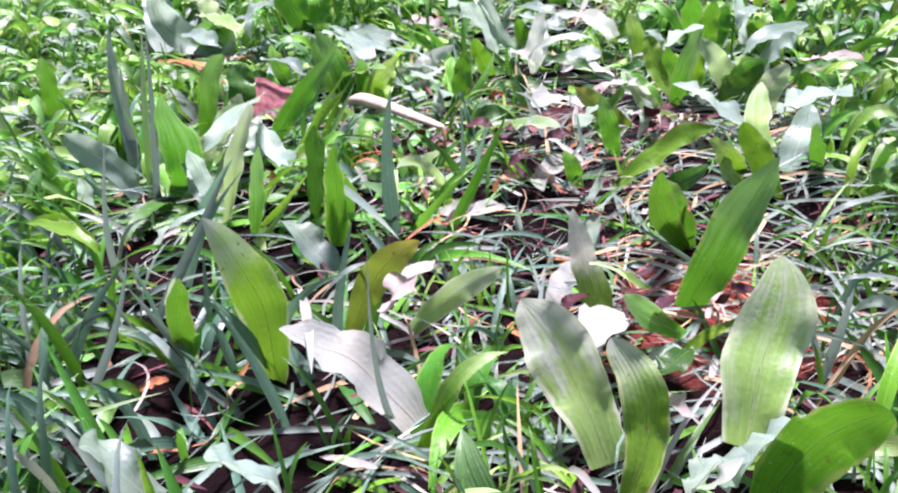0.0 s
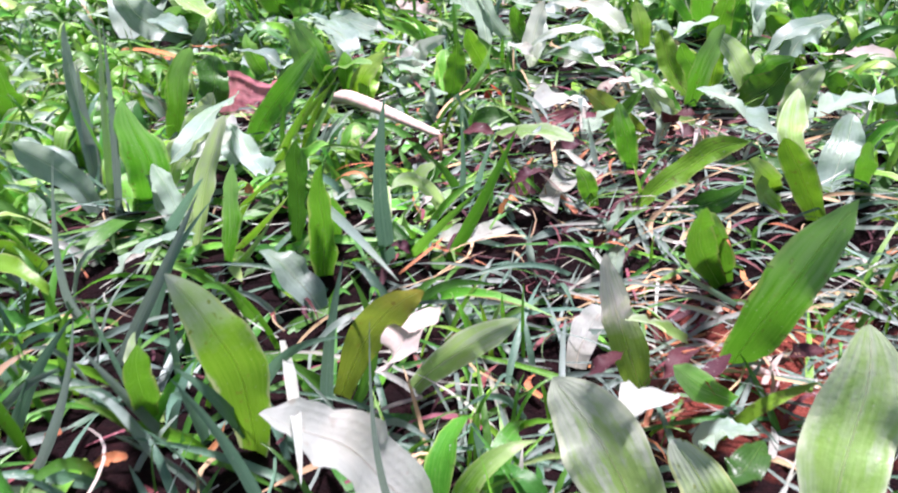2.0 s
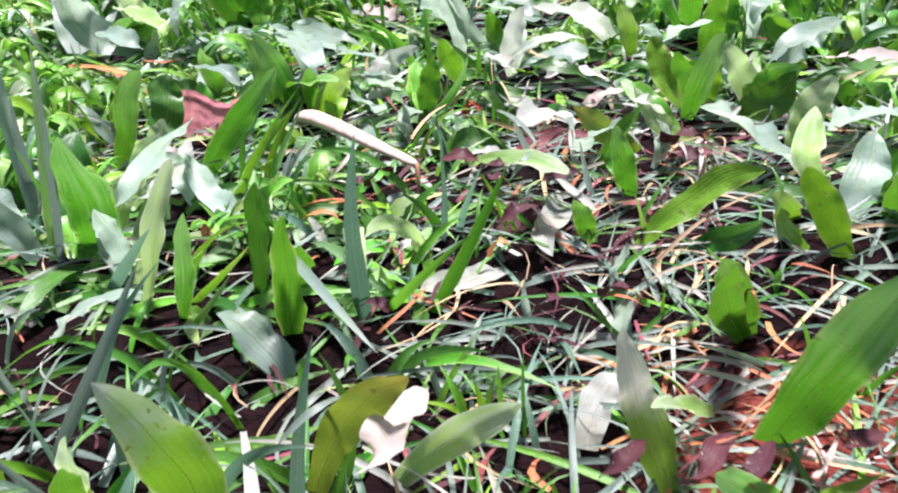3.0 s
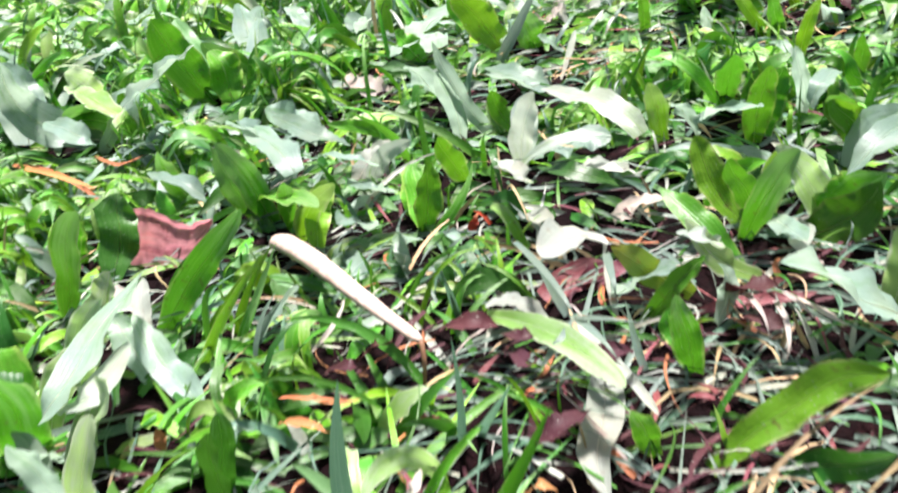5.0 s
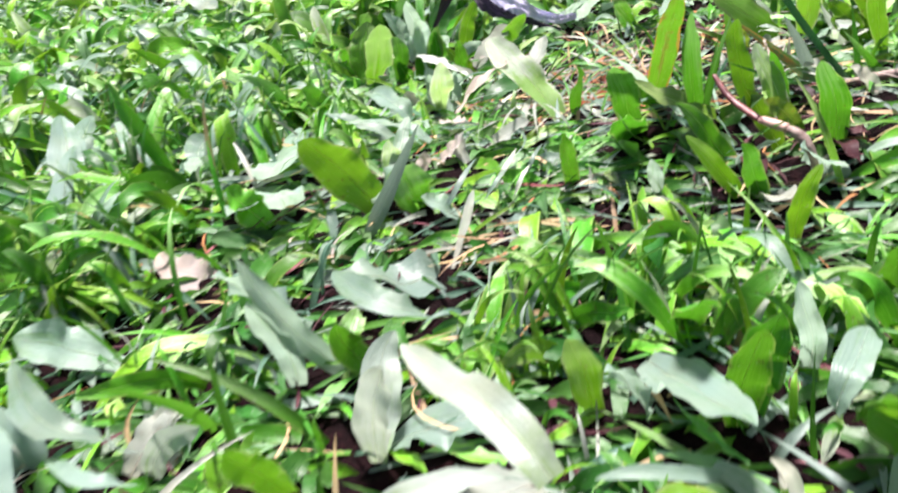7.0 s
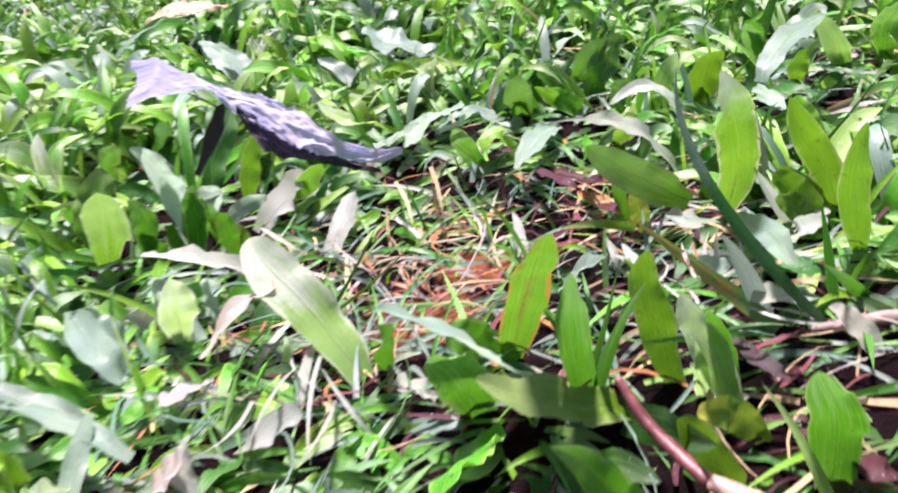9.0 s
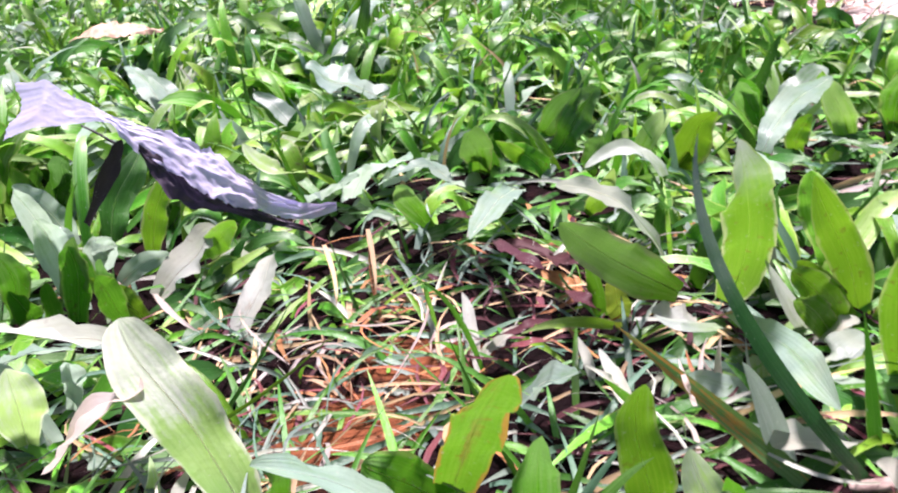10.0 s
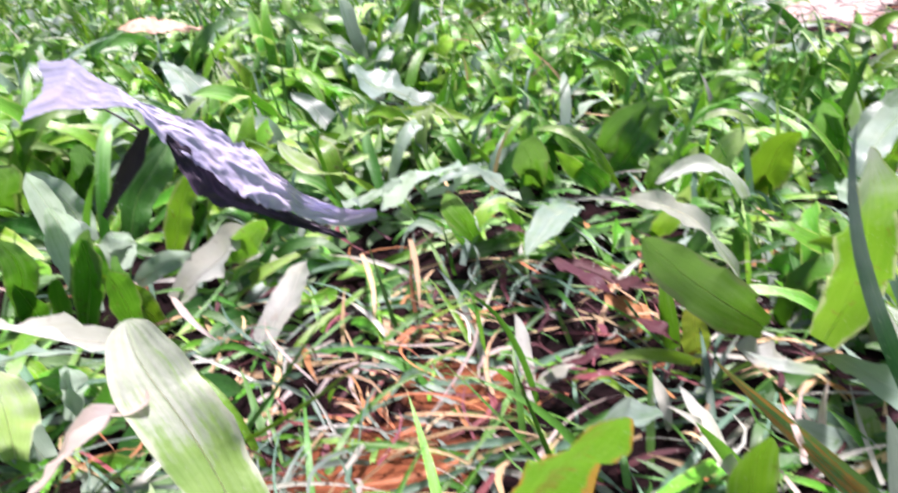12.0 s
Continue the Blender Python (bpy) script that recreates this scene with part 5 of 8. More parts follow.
dry_leaf((0.0732, 0.7002, -0.0048), (0.0696, 0.7045, -0.0016), (0.0655, 0.7077, -0.0004), 0.0040, 'a', (-0.08, -0.52, 0.85))
dry_leaf((0.0718, 0.7224, -0.0068), (0.0675, 0.7293, -0.0033), (0.0593, 0.7344, -0.0035), 0.0038, 'm', (-0.05, -0.43, 0.90))
dry_leaf((-0.0215, 0.3777, -0.0065), (-0.0145, 0.3788, -0.0051), (-0.0092, 0.3796, -0.0034), 0.0072, 'r', (0.02, -0.42, 0.91))
dry_leaf((-0.0328, 0.3125, -0.0042), (-0.0261, 0.3160, -0.0017), (-0.0196, 0.3176, -0.0011), 0.0092, 'm', (0.02, -0.13, 0.99))
dry_leaf((0.0055, 0.3561, -0.0050), (0.0201, 0.3571, -0.0033), (0.0337, 0.3561, -0.0023), 0.0038, 'r', (-0.04, -0.40, 0.91))
dry_leaf((0.0592, 0.5603, -0.0060), (0.0610, 0.5496, -0.0011), (0.0632, 0.5383, 0.0028), 0.0101, 'w', (-0.03, -0.15, 0.99))
dry_leaf((-0.2362, 0.9670, -0.0080), (-0.2948, 1.0690, -0.0050), (-0.3726, 1.1589, -0.0010), 0.0210, 'w', (0.07, -0.15, 0.99))
dry_leaf((-0.0543, 0.4177, -0.0078), (-0.0547, 0.4182, -0.0054), (-0.0536, 0.4189, -0.0030), 0.0030, 'e', (0.17, -0.90, 0.39))
dry_leaf((-0.1044, 0.5509, -0.0042), (-0.1152, 0.5544, -0.0002), (-0.1249, 0.5582, 0.0052), 0.0129, 'k', (0.04, -0.16, 0.99))
dry_leaf((-0.0769, 0.1910, -0.0048), (-0.0741, 0.1935, -0.0045), (-0.0732, 0.1973, -0.0003), 0.0018, 'a', (0.25, -0.44, 0.86))
dry_leaf((-0.1149, 0.3156, -0.0042), (-0.1149, 0.3168, -0.0009), (-0.1146, 0.3179, 0.0019), 0.0029, 'a', (0.25, -0.53, 0.81))
dry_leaf((-0.0433, 0.1612, -0.0020), (-0.0370, 0.1552, 0.0016), (-0.0275, 0.1496, 0.0044), 0.0025, 'k', (0.05, -0.12, 0.99))
dry_leaf((0.0862, 0.6011, 0.0017), (0.0824, 0.6036, 0.0061), (0.0774, 0.6056, 0.0100), 0.0025, 'n', (-0.28, -0.73, 0.63))
dry_leaf((0.0851, 0.6480, 0.0014), (0.0855, 0.6536, 0.0032), (0.0893, 0.6581, 0.0059), 0.0012, 'k', (-0.05, -0.13, 0.99))
dry_leaf((0.0846, 0.6479, 0.0015), (0.0841, 0.6523, 0.0031), (0.0844, 0.6565, 0.0051), 0.0010, 'a', (-0.17, -0.46, 0.87))
dry_leaf((0.0102, 0.7027, -0.0055), (0.0095, 0.7092, -0.0000), (0.0109, 0.7148, 0.0042), 0.0012, 'z', (0.10, -0.89, 0.44))
dry_leaf((0.0274, 0.6998, -0.0074), (0.0231, 0.7253, -0.0040), (0.0248, 0.7491, -0.0018), 0.0011, 'a', (0.02, -0.53, 0.85))
dry_leaf((-0.2583, 0.5062, 0.0030), (-0.2248, 0.4890, 0.0051), (-0.1977, 0.4629, -0.0019), 0.0027, 'a', (0.32, -0.51, 0.80))
dry_leaf((-0.0201, 0.3545, -0.0047), (-0.0112, 0.3309, -0.0026), (-0.0049, 0.3081, 0.0030), 0.0025, 'w', (0.01, -0.14, 0.99))
dry_leaf((0.0044, 0.2995, -0.0072), (0.0141, 0.2786, -0.0049), (0.0194, 0.2622, 0.0047), 0.0016, 'y', (-0.07, -0.77, 0.63))
dry_leaf((0.0038, 0.2982, -0.0069), (-0.0089, 0.2860, -0.0002), (-0.0169, 0.2714, 0.0052), 0.0015, 'y', (0.03, -0.79, 0.61))
dry_leaf((0.0044, 0.3935, -0.0068), (0.0089, 0.3855, -0.0091), (0.0156, 0.3847, -0.0006), 0.0070, 'w', (-0.01, -0.13, 0.99))
dry_leaf((-0.0306, 0.3594, -0.0052), (-0.0366, 0.3626, 0.0009), (-0.0445, 0.3594, 0.0005), 0.0074, 'w', (0.03, -0.12, 0.99))
dry_leaf((-0.0127, 0.3579, -0.0065), (-0.0137, 0.3705, -0.0023), (-0.0142, 0.3803, -0.0004), 0.0022, 'w', (0.01, -0.12, 0.99))
dry_leaf((-0.0313, 0.3723, -0.0067), (-0.0243, 0.3776, -0.0053), (-0.0145, 0.3824, -0.0035), 0.0089, 'r', (0.04, -0.35, 0.94))
dry_leaf((-0.0388, 0.4270, -0.0076), (-0.0371, 0.4165, -0.0040), (-0.0288, 0.4064, -0.0009), 0.0067, 'w', (0.02, -0.14, 0.99))
dry_leaf((0.0171, 0.3666, -0.0057), (0.0274, 0.3672, -0.0056), (0.0414, 0.3672, -0.0029), 0.0023, 'r', (-0.07, -0.34, 0.94))
dry_leaf((-0.1432, 0.3738, -0.0073), (-0.1500, 0.3852, -0.0039), (-0.1548, 0.3972, -0.0008), 0.0059, 'w', (0.07, -0.14, 0.99))
dry_leaf((-0.0150, 0.3387, -0.0061), (-0.0179, 0.3128, -0.0007), (-0.0147, 0.2862, 0.0022), 0.0083, 'w', (0.02, -0.15, 0.99))
dry_leaf((0.0753, 0.4480, -0.0077), (0.0853, 0.4313, -0.0003), (0.0929, 0.4119, -0.0009), 0.0084, 'k', (-0.03, -0.16, 0.99))
dry_leaf((-0.0976, 0.1867, -0.0036), (-0.0923, 0.1861, -0.0004), (-0.0875, 0.1834, 0.0007), 0.0029, 'a', (0.30, -0.38, 0.88))
dry_leaf((-0.1146, 0.1959, -0.0043), (-0.1109, 0.1945, -0.0010), (-0.1066, 0.1917, 0.0001), 0.0031, 'a', (0.33, -0.38, 0.87))
dry_leaf((-0.0060, 0.2268, -0.0072), (-0.0044, 0.2359, 0.0005), (0.0023, 0.2395, -0.0002), 0.0073, 'w', (0.01, -0.14, 0.99))
dry_leaf((0.0280, 0.2502, -0.0072), (0.0182, 0.2463, 0.0016), (0.0069, 0.2375, 0.0037), 0.0013, 'y', (-0.01, -0.87, 0.49))
dry_leaf((0.0287, 0.2426, -0.0071), (0.0212, 0.2409, -0.0000), (0.0093, 0.2362, 0.0037), 0.0015, 'y', (-0.02, -0.86, 0.50))
dry_leaf((0.0062, 0.2032, -0.0031), (0.0094, 0.1909, 0.0097), (0.0148, 0.1776, 0.0215), 0.0099, 'w', (0.00, -0.13, 0.99))
dry_leaf((0.0782, 0.8617, -0.0080), (0.0626, 0.8474, 0.0042), (0.0511, 0.8278, 0.0030), 0.0018, 'y', (-0.07, -0.95, 0.29))
dry_leaf((0.1529, 0.7440, -0.0065), (0.1598, 0.7365, -0.0007), (0.1652, 0.7284, 0.0036), 0.0018, 'z', (-0.41, -0.84, 0.37))
dry_leaf((0.1525, 0.7393, -0.0065), (0.1609, 0.7338, -0.0024), (0.1654, 0.7286, -0.0004), 0.0035, 'k', (-0.07, -0.14, 0.99))
dry_leaf((-0.0536, 0.6771, 0.0005), (-0.0551, 0.6727, 0.0072), (-0.0557, 0.6657, 0.0088), 0.0049, 'y', (0.38, -0.81, 0.45))
dry_leaf((-0.0319, 0.6386, 0.0029), (-0.0350, 0.6305, 0.0075), (-0.0346, 0.6219, 0.0097), 0.0078, 'k', (0.06, -0.12, 0.99))
dry_leaf((-0.0093, 0.6211, 0.0029), (-0.0075, 0.6301, 0.0060), (-0.0055, 0.6378, 0.0084), 0.0026, 'w', (0.04, -0.13, 0.99))
dry_leaf((0.0195, 0.6165, 0.0024), (0.0167, 0.6159, 0.0074), (0.0127, 0.6129, 0.0100), 0.0071, 'w', (0.02, -0.12, 0.99))
dry_leaf((0.0922, 0.6737, -0.0007), (0.0880, 0.6737, 0.0008), (0.0828, 0.6746, 0.0037), 0.0072, 'w', (-0.04, -0.14, 0.99))
dry_leaf((0.1095, 0.6568, 0.0019), (0.1121, 0.6556, 0.0046), (0.1163, 0.6530, 0.0065), 0.0065, 'w', (-0.06, -0.13, 0.99))
dry_leaf((0.0664, 0.6560, 0.0001), (0.0675, 0.6622, 0.0023), (0.0659, 0.6686, 0.0045), 0.0020, 'w', (-0.02, -0.14, 0.99))
dry_leaf((-0.0213, 0.6137, 0.0021), (-0.0139, 0.6116, 0.0061), (-0.0056, 0.6091, 0.0100), 0.0076, 'w', (0.03, -0.13, 0.99))
dry_leaf((-0.0275, 0.6000, 0.0022), (-0.0326, 0.6053, 0.0085), (-0.0279, 0.6102, 0.0100), 0.0056, 'w', (0.04, -0.13, 0.99))
dry_leaf((-0.0388, 0.6045, 0.0013), (-0.0323, 0.6039, 0.0062), (-0.0288, 0.6011, 0.0098), 0.0088, 'k', (0.04, -0.13, 0.99))
dry_leaf((-0.0440, 0.5943, 0.0010), (-0.0405, 0.5964, 0.0040), (-0.0413, 0.5982, 0.0097), 0.0056, 'k', (0.05, -0.13, 0.99))
dry_leaf((0.0988, 0.5972, -0.0007), (0.0919, 0.5911, 0.0039), (0.0846, 0.5850, 0.0087), 0.0070, 'w', (-0.04, -0.13, 0.99))
dry_leaf((0.1049, 0.6034, 0.0022), (0.1028, 0.6081, 0.0082), (0.0983, 0.6107, 0.0100), 0.0056, 'w', (-0.05, -0.13, 0.99))
dry_leaf((0.1029, 0.6260, 0.0026), (0.0965, 0.6220, 0.0074), (0.0863, 0.6173, 0.0099), 0.0071, 'w', (-0.04, -0.13, 0.99))
dry_leaf((0.0118, 0.5727, -0.0023), (0.0122, 0.5726, 0.0016), (0.0120, 0.5736, 0.0074), 0.0019, 'w', (0.01, -0.12, 0.99))
dry_leaf((0.0029, 0.6422, -0.0045), (-0.0301, 0.5785, -0.0209), (-0.0088, 0.5548, 0.0089), 0.0024, 'y', (0.21, -0.77, 0.60))
dry_leaf((-0.0068, 0.5790, -0.0035), (0.0078, 0.5712, -0.0005), (0.0120, 0.5636, 0.0061), 0.0044, 'w', (0.02, -0.12, 0.99))
dry_leaf((-0.1010, 0.4749, -0.0078), (-0.1093, 0.4766, -0.0017), (-0.1013, 0.4853, 0.0035), 0.0016, 'z', (0.40, -0.79, 0.46))
dry_leaf((0.0376, 0.4300, -0.0080), (0.0435, 0.4369, -0.0024), (0.0371, 0.4424, -0.0010), 0.0029, 'w', (-0.02, -0.13, 0.99))
dry_leaf((0.0006, 0.4200, -0.0079), (-0.0008, 0.4211, -0.0025), (-0.0032, 0.4220, 0.0030), 0.0012, 'z', (0.03, -0.79, 0.62))
dry_leaf((-0.0120, 0.4146, -0.0077), (-0.0042, 0.4147, -0.0027), (0.0025, 0.4114, -0.0009), 0.0102, 'k', (0.01, -0.12, 0.99))
dry_leaf((0.0036, 0.4212, -0.0077), (0.0123, 0.4161, -0.0050), (0.0179, 0.4115, -0.0009), 0.0030, 'w', (-0.00, -0.12, 0.99))
dry_leaf((-0.0496, 0.4222, -0.0079), (-0.0513, 0.4234, -0.0047), (-0.0543, 0.4228, -0.0030), 0.0015, 'e', (0.26, -0.76, 0.60))
dry_leaf((-0.0779, 0.3081, -0.0043), (-0.0798, 0.3125, -0.0005), (-0.0830, 0.3157, 0.0029), 0.0027, 'w', (0.05, -0.13, 0.99))
dry_leaf((0.0221, 0.3364, -0.0042), (0.0254, 0.3385, 0.0017), (0.0222, 0.3399, 0.0058), 0.0013, 'z', (-0.10, -0.86, 0.49))
dry_leaf((0.0279, 0.3366, -0.0041), (0.0258, 0.3367, 0.0004), (0.0250, 0.3370, 0.0060), 0.0013, 'z', (-0.11, -0.86, 0.50))
dry_leaf((-0.0225, 0.3574, -0.0041), (-0.0181, 0.3374, -0.0009), (-0.0110, 0.3203, 0.0068), 0.0024, 'y', (0.06, -0.77, 0.63))
dry_leaf((0.0222, 0.3329, -0.0047), (0.0256, 0.3427, -0.0016), (0.0235, 0.3522, 0.0010), 0.0015, 'w', (-0.02, -0.12, 0.99))
dry_leaf((0.0290, 0.3334, -0.0044), (0.0290, 0.3399, -0.0009), (0.0265, 0.3455, 0.0014), 0.0015, 'w', (-0.03, -0.12, 0.99))
dry_leaf((0.0369, 0.3445, -0.0045), (0.0337, 0.3464, -0.0007), (0.0279, 0.3473, 0.0013), 0.0018, 'k', (-0.03, -0.12, 0.99))
dry_leaf((-0.1540, 0.3890, -0.0073), (-0.1583, 0.3932, -0.0031), (-0.1639, 0.3949, -0.0008), 0.0047, 'k', (0.08, -0.12, 0.99))
dry_leaf((0.0301, 0.4015, -0.0059), (0.0373, 0.3858, -0.0026), (0.0354, 0.3708, -0.0001), 0.0071, 'w', (-0.03, -0.13, 0.99))
c = clump(-0.0524, 0.7403, 'ssglgggss')
leaf(c, (-0.0560, 0.7420, -0.0087), (-0.0565, 0.7399, 0.0230), (-0.0574, 0.7312, 0.0307), 0.0070, 's', (0.08, -0.75, 0.60))
leaf(c, (-0.0530, 0.7396, -0.0086), (-0.0546, 0.7380, 0.0128), (-0.0552, 0.7313, 0.0218), 0.0089, 's', (0.08, -0.75, 0.60))
leaf(c, (-0.0524, 0.7327, -0.0085), (-0.0503, 0.7312, 0.0038), (-0.0445, 0.7255, 0.0181), 0.0078, 'g', (0.08, -0.75, 0.60))
leaf(c, (-0.0330, 0.7250, -0.0083), (-0.0370, 0.7240, 0.0010), (-0.0419, 0.7202, 0.0095), 0.0064, 'l', (0.05, -0.75, 0.60))
leaf(c, (-0.0646, 0.7354, -0.0086), (-0.0657, 0.7347, -0.0053), (-0.0660, 0.7320, 0.0040), 0.0072, 'g', (0.10, -0.75, 0.60))
leaf(c, (-0.0594, 0.7342, -0.0085), (-0.0579, 0.7335, -0.0030), (-0.0566, 0.7307, 0.0048), 0.0049, 'g', (0.09, -0.75, 0.60))
leaf(c, (-0.0479, 0.7437, -0.0087), (-0.0467, 0.7430, -0.0016), (-0.0449, 0.7399, 0.0055), 0.0050, 'g', (0.07, -0.75, 0.60))
leaf(c, (-0.0576, 0.7609, -0.0089), (-0.0524, 0.7602, -0.0001), (-0.0467, 0.7572, 0.0050), 0.0073, 's', (0.09, -0.75, 0.60))
leaf(c, (-0.0473, 0.7491, -0.0088), (-0.0395, 0.7484, -0.0019), (-0.0290, 0.7459, 0.0029), 0.0057, 's', (0.07, -0.75, 0.60))
c = clump(-0.0817, 0.8162, 'ddd')
leaf(c, (-0.0820, 0.8144, -0.0090), (-0.0766, 0.8131, 0.0015), (-0.0703, 0.8078, 0.0149), 0.0075, 'd', (0.12, -0.75, 0.60))
leaf(c, (-0.0952, 0.8261, -0.0090), (-0.0896, 0.8251, -0.0013), (-0.0844, 0.8211, 0.0088), 0.0070, 'd', (0.14, -0.75, 0.60))
leaf(c, (-0.0680, 0.8082, -0.0090), (-0.0675, 0.8071, 0.0024), (-0.0651, 0.8031, 0.0095), 0.0050, 'd', (0.10, -0.75, 0.60))
c = clump(-0.0267, 0.6585, 'sp')
leaf(c, (-0.0392, 0.6782, -0.0047), (-0.0357, 0.6774, 0.0015), (-0.0337, 0.6739, 0.0118), 0.0046, 's', (0.06, -0.75, 0.60))
leaf(c, (-0.0143, 0.6388, 0.0003), (-0.0112, 0.6381, 0.0062), (-0.0105, 0.6355, 0.0133), 0.0033, 'p', (0.02, -0.75, 0.60))
c = clump(0.1218, 0.6663, 'lll')
leaf(c, (0.1268, 0.6737, -0.0042), (0.1209, 0.6717, 0.0153), (0.1120, 0.6636, 0.0336), 0.0084, 'l', (-0.19, -0.75, 0.60))
leaf(c, (0.1224, 0.6674, -0.0034), (0.1160, 0.6664, 0.0099), (0.1079, 0.6623, 0.0162), 0.0055, 'l', (-0.18, -0.75, 0.60))
leaf(c, (0.1163, 0.6579, -0.0021), (0.1096, 0.6570, 0.0081), (0.1048, 0.6536, 0.0146), 0.0057, 'l', (-0.17, -0.75, 0.60))
c = clump(0.1000, 0.6348, 'x')
leaf(c, (0.1000, 0.6348, 0.0120), (0.0963, 0.6216, 0.0225), (0.1089, 0.6376, 0.0150), 0.0048, 'x', (0.00, -0.15, 0.99))
c = clump(0.1026, 0.6635, 'xx')
leaf(c, (0.1138, 0.6696, -0.0037), (0.1076, 0.6685, 0.0067), (0.1024, 0.6641, 0.0173), 0.0041, 'x', (-0.17, -0.75, 0.60))
leaf(c, (0.0915, 0.6575, 0.0080), (0.0802, 0.6410, 0.0185), (0.0796, 0.6604, 0.0110), 0.0030, 'x', (0.00, -0.15, 0.99))
c = clump(0.1003, 0.7250, 'x')
leaf(c, (0.1003, 0.7250, 0.0120), (0.0976, 0.7352, 0.0225), (0.0817, 0.7301, 0.0150), 0.0046, 'x', (0.00, -0.15, 0.99))
c = clump(0.0895, 0.7941, 'gg')
leaf(c, (0.0854, 0.8033, -0.0090), (0.0901, 0.8020, 0.0004), (0.1012, 0.7968, 0.0147), 0.0106, 'g', (-0.13, -0.75, 0.60))
leaf(c, (0.0936, 0.7848, -0.0090), (0.0947, 0.7841, -0.0005), (0.0978, 0.7811, 0.0045), 0.0070, 'g', (-0.14, -0.75, 0.60))
c = clump(0.1613, 0.7840, 'gll')
leaf(c, (0.1537, 0.7945, -0.0090), (0.1484, 0.7932, 0.0040), (0.1423, 0.7881, 0.0143), 0.0063, 'g', (-0.23, -0.75, 0.60))
leaf(c, (0.1555, 0.7775, -0.0090), (0.1553, 0.7768, -0.0028), (0.1588, 0.7737, 0.0052), 0.0065, 'l', (-0.23, -0.75, 0.60))
leaf(c, (0.1747, 0.7799, -0.0090), (0.1710, 0.7785, 0.0006), (0.1630, 0.7731, 0.0159), 0.0081, 'l', (-0.26, -0.75, 0.60))
c = clump(0.1263, 0.7264, 's')
leaf(c, (0.1263, 0.7264, 0.0140), (0.1309, 0.7290, 0.0245), (0.1628, 0.7702, 0.0170), 0.0086, 's', (0.00, -0.15, 0.99))
c = clump(0.0775, 0.6878, 'og')
leaf(c, (0.0789, 0.6844, -0.0054), (0.0779, 0.6836, 0.0023), (0.0769, 0.6805, 0.0093), 0.0052, 'o', (-0.12, -0.75, 0.60))
leaf(c, (0.0760, 0.6913, -0.0061), (0.0740, 0.6901, 0.0067), (0.0722, 0.6852, 0.0171), 0.0041, 'g', (-0.11, -0.75, 0.60))
dry_leaf((0.0774, 0.6284, 0.0120), (0.0736, 0.6209, 0.0225), (0.0778, 0.6383, 0.0150), 0.0012, 'k', (0.00, -0.15, 0.99))
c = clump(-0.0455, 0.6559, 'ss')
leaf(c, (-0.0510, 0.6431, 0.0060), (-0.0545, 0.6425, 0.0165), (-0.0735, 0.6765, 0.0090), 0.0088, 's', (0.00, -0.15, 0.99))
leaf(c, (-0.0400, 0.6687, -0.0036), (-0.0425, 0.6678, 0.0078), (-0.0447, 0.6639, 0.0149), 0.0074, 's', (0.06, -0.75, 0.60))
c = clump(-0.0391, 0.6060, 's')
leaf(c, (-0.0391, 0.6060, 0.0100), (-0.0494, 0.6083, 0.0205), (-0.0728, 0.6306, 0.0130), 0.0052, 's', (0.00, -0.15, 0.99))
dry_leaf((-0.0038, 0.6330, 0.0080), (-0.0029, 0.5959, 0.0185), (-0.0024, 0.5906, 0.0110), 0.0013, 'w', (0.00, -0.15, 0.99))
dry_leaf((0.0001, 0.6148, 0.0080), (0.0027, 0.5895, 0.0185), (-0.0071, 0.5904, 0.0110), 0.0013, 'w', (0.00, -0.15, 0.99))
dry_leaf((0.0078, 0.6012, 0.0080), (0.0046, 0.5983, 0.0185), (-0.0025, 0.6237, 0.0110), 0.0013, 'w', (0.00, -0.15, 0.99))
dry_leaf((-0.0176, 0.6205, 0.0080), (-0.0141, 0.5923, 0.0185), (-0.0266, 0.6010, 0.0110), 0.0013, 'w', (0.00, -0.15, 0.99))
dry_leaf((-0.0087, 0.6302, 0.0080), (-0.0106, 0.6057, 0.0185), (-0.0154, 0.5994, 0.0110), 0.0014, 'w', (0.00, -0.15, 0.99))
c = clump(-0.2207, 0.5196, 'sps')
leaf(c, (-0.2314, 0.5297, -0.0061), (-0.2221, 0.5287, 0.0047), (-0.2154, 0.5246, 0.0124), 0.0060, 's', (0.35, -0.75, 0.60))
leaf(c, (-0.2129, 0.5253, 0.0100), (-0.2247, 0.5307, 0.0205), (-0.2691, 0.5814, 0.0130), 0.0113, 'p', (0.00, -0.15, 0.99))
leaf(c, (-0.2178, 0.5038, 0.0080), (-0.2193, 0.4945, 0.0185), (-0.2555, 0.5351, 0.0110), 0.0105, 's', (0.00, -0.15, 0.99))
c = clump(-0.1923, 0.5631, 'ggg')
leaf(c, (-0.1911, 0.5697, -0.0011), (-0.2004, 0.5672, 0.0169), (-0.2034, 0.5573, 0.0430), 0.0190, 'g', (0.29, -0.75, 0.60))
leaf(c, (-0.1698, 0.5796, 0.0001), (-0.1802, 0.5782, 0.0108), (-0.1904, 0.5724, 0.0261), 0.0130, 'g', (0.25, -0.75, 0.60))
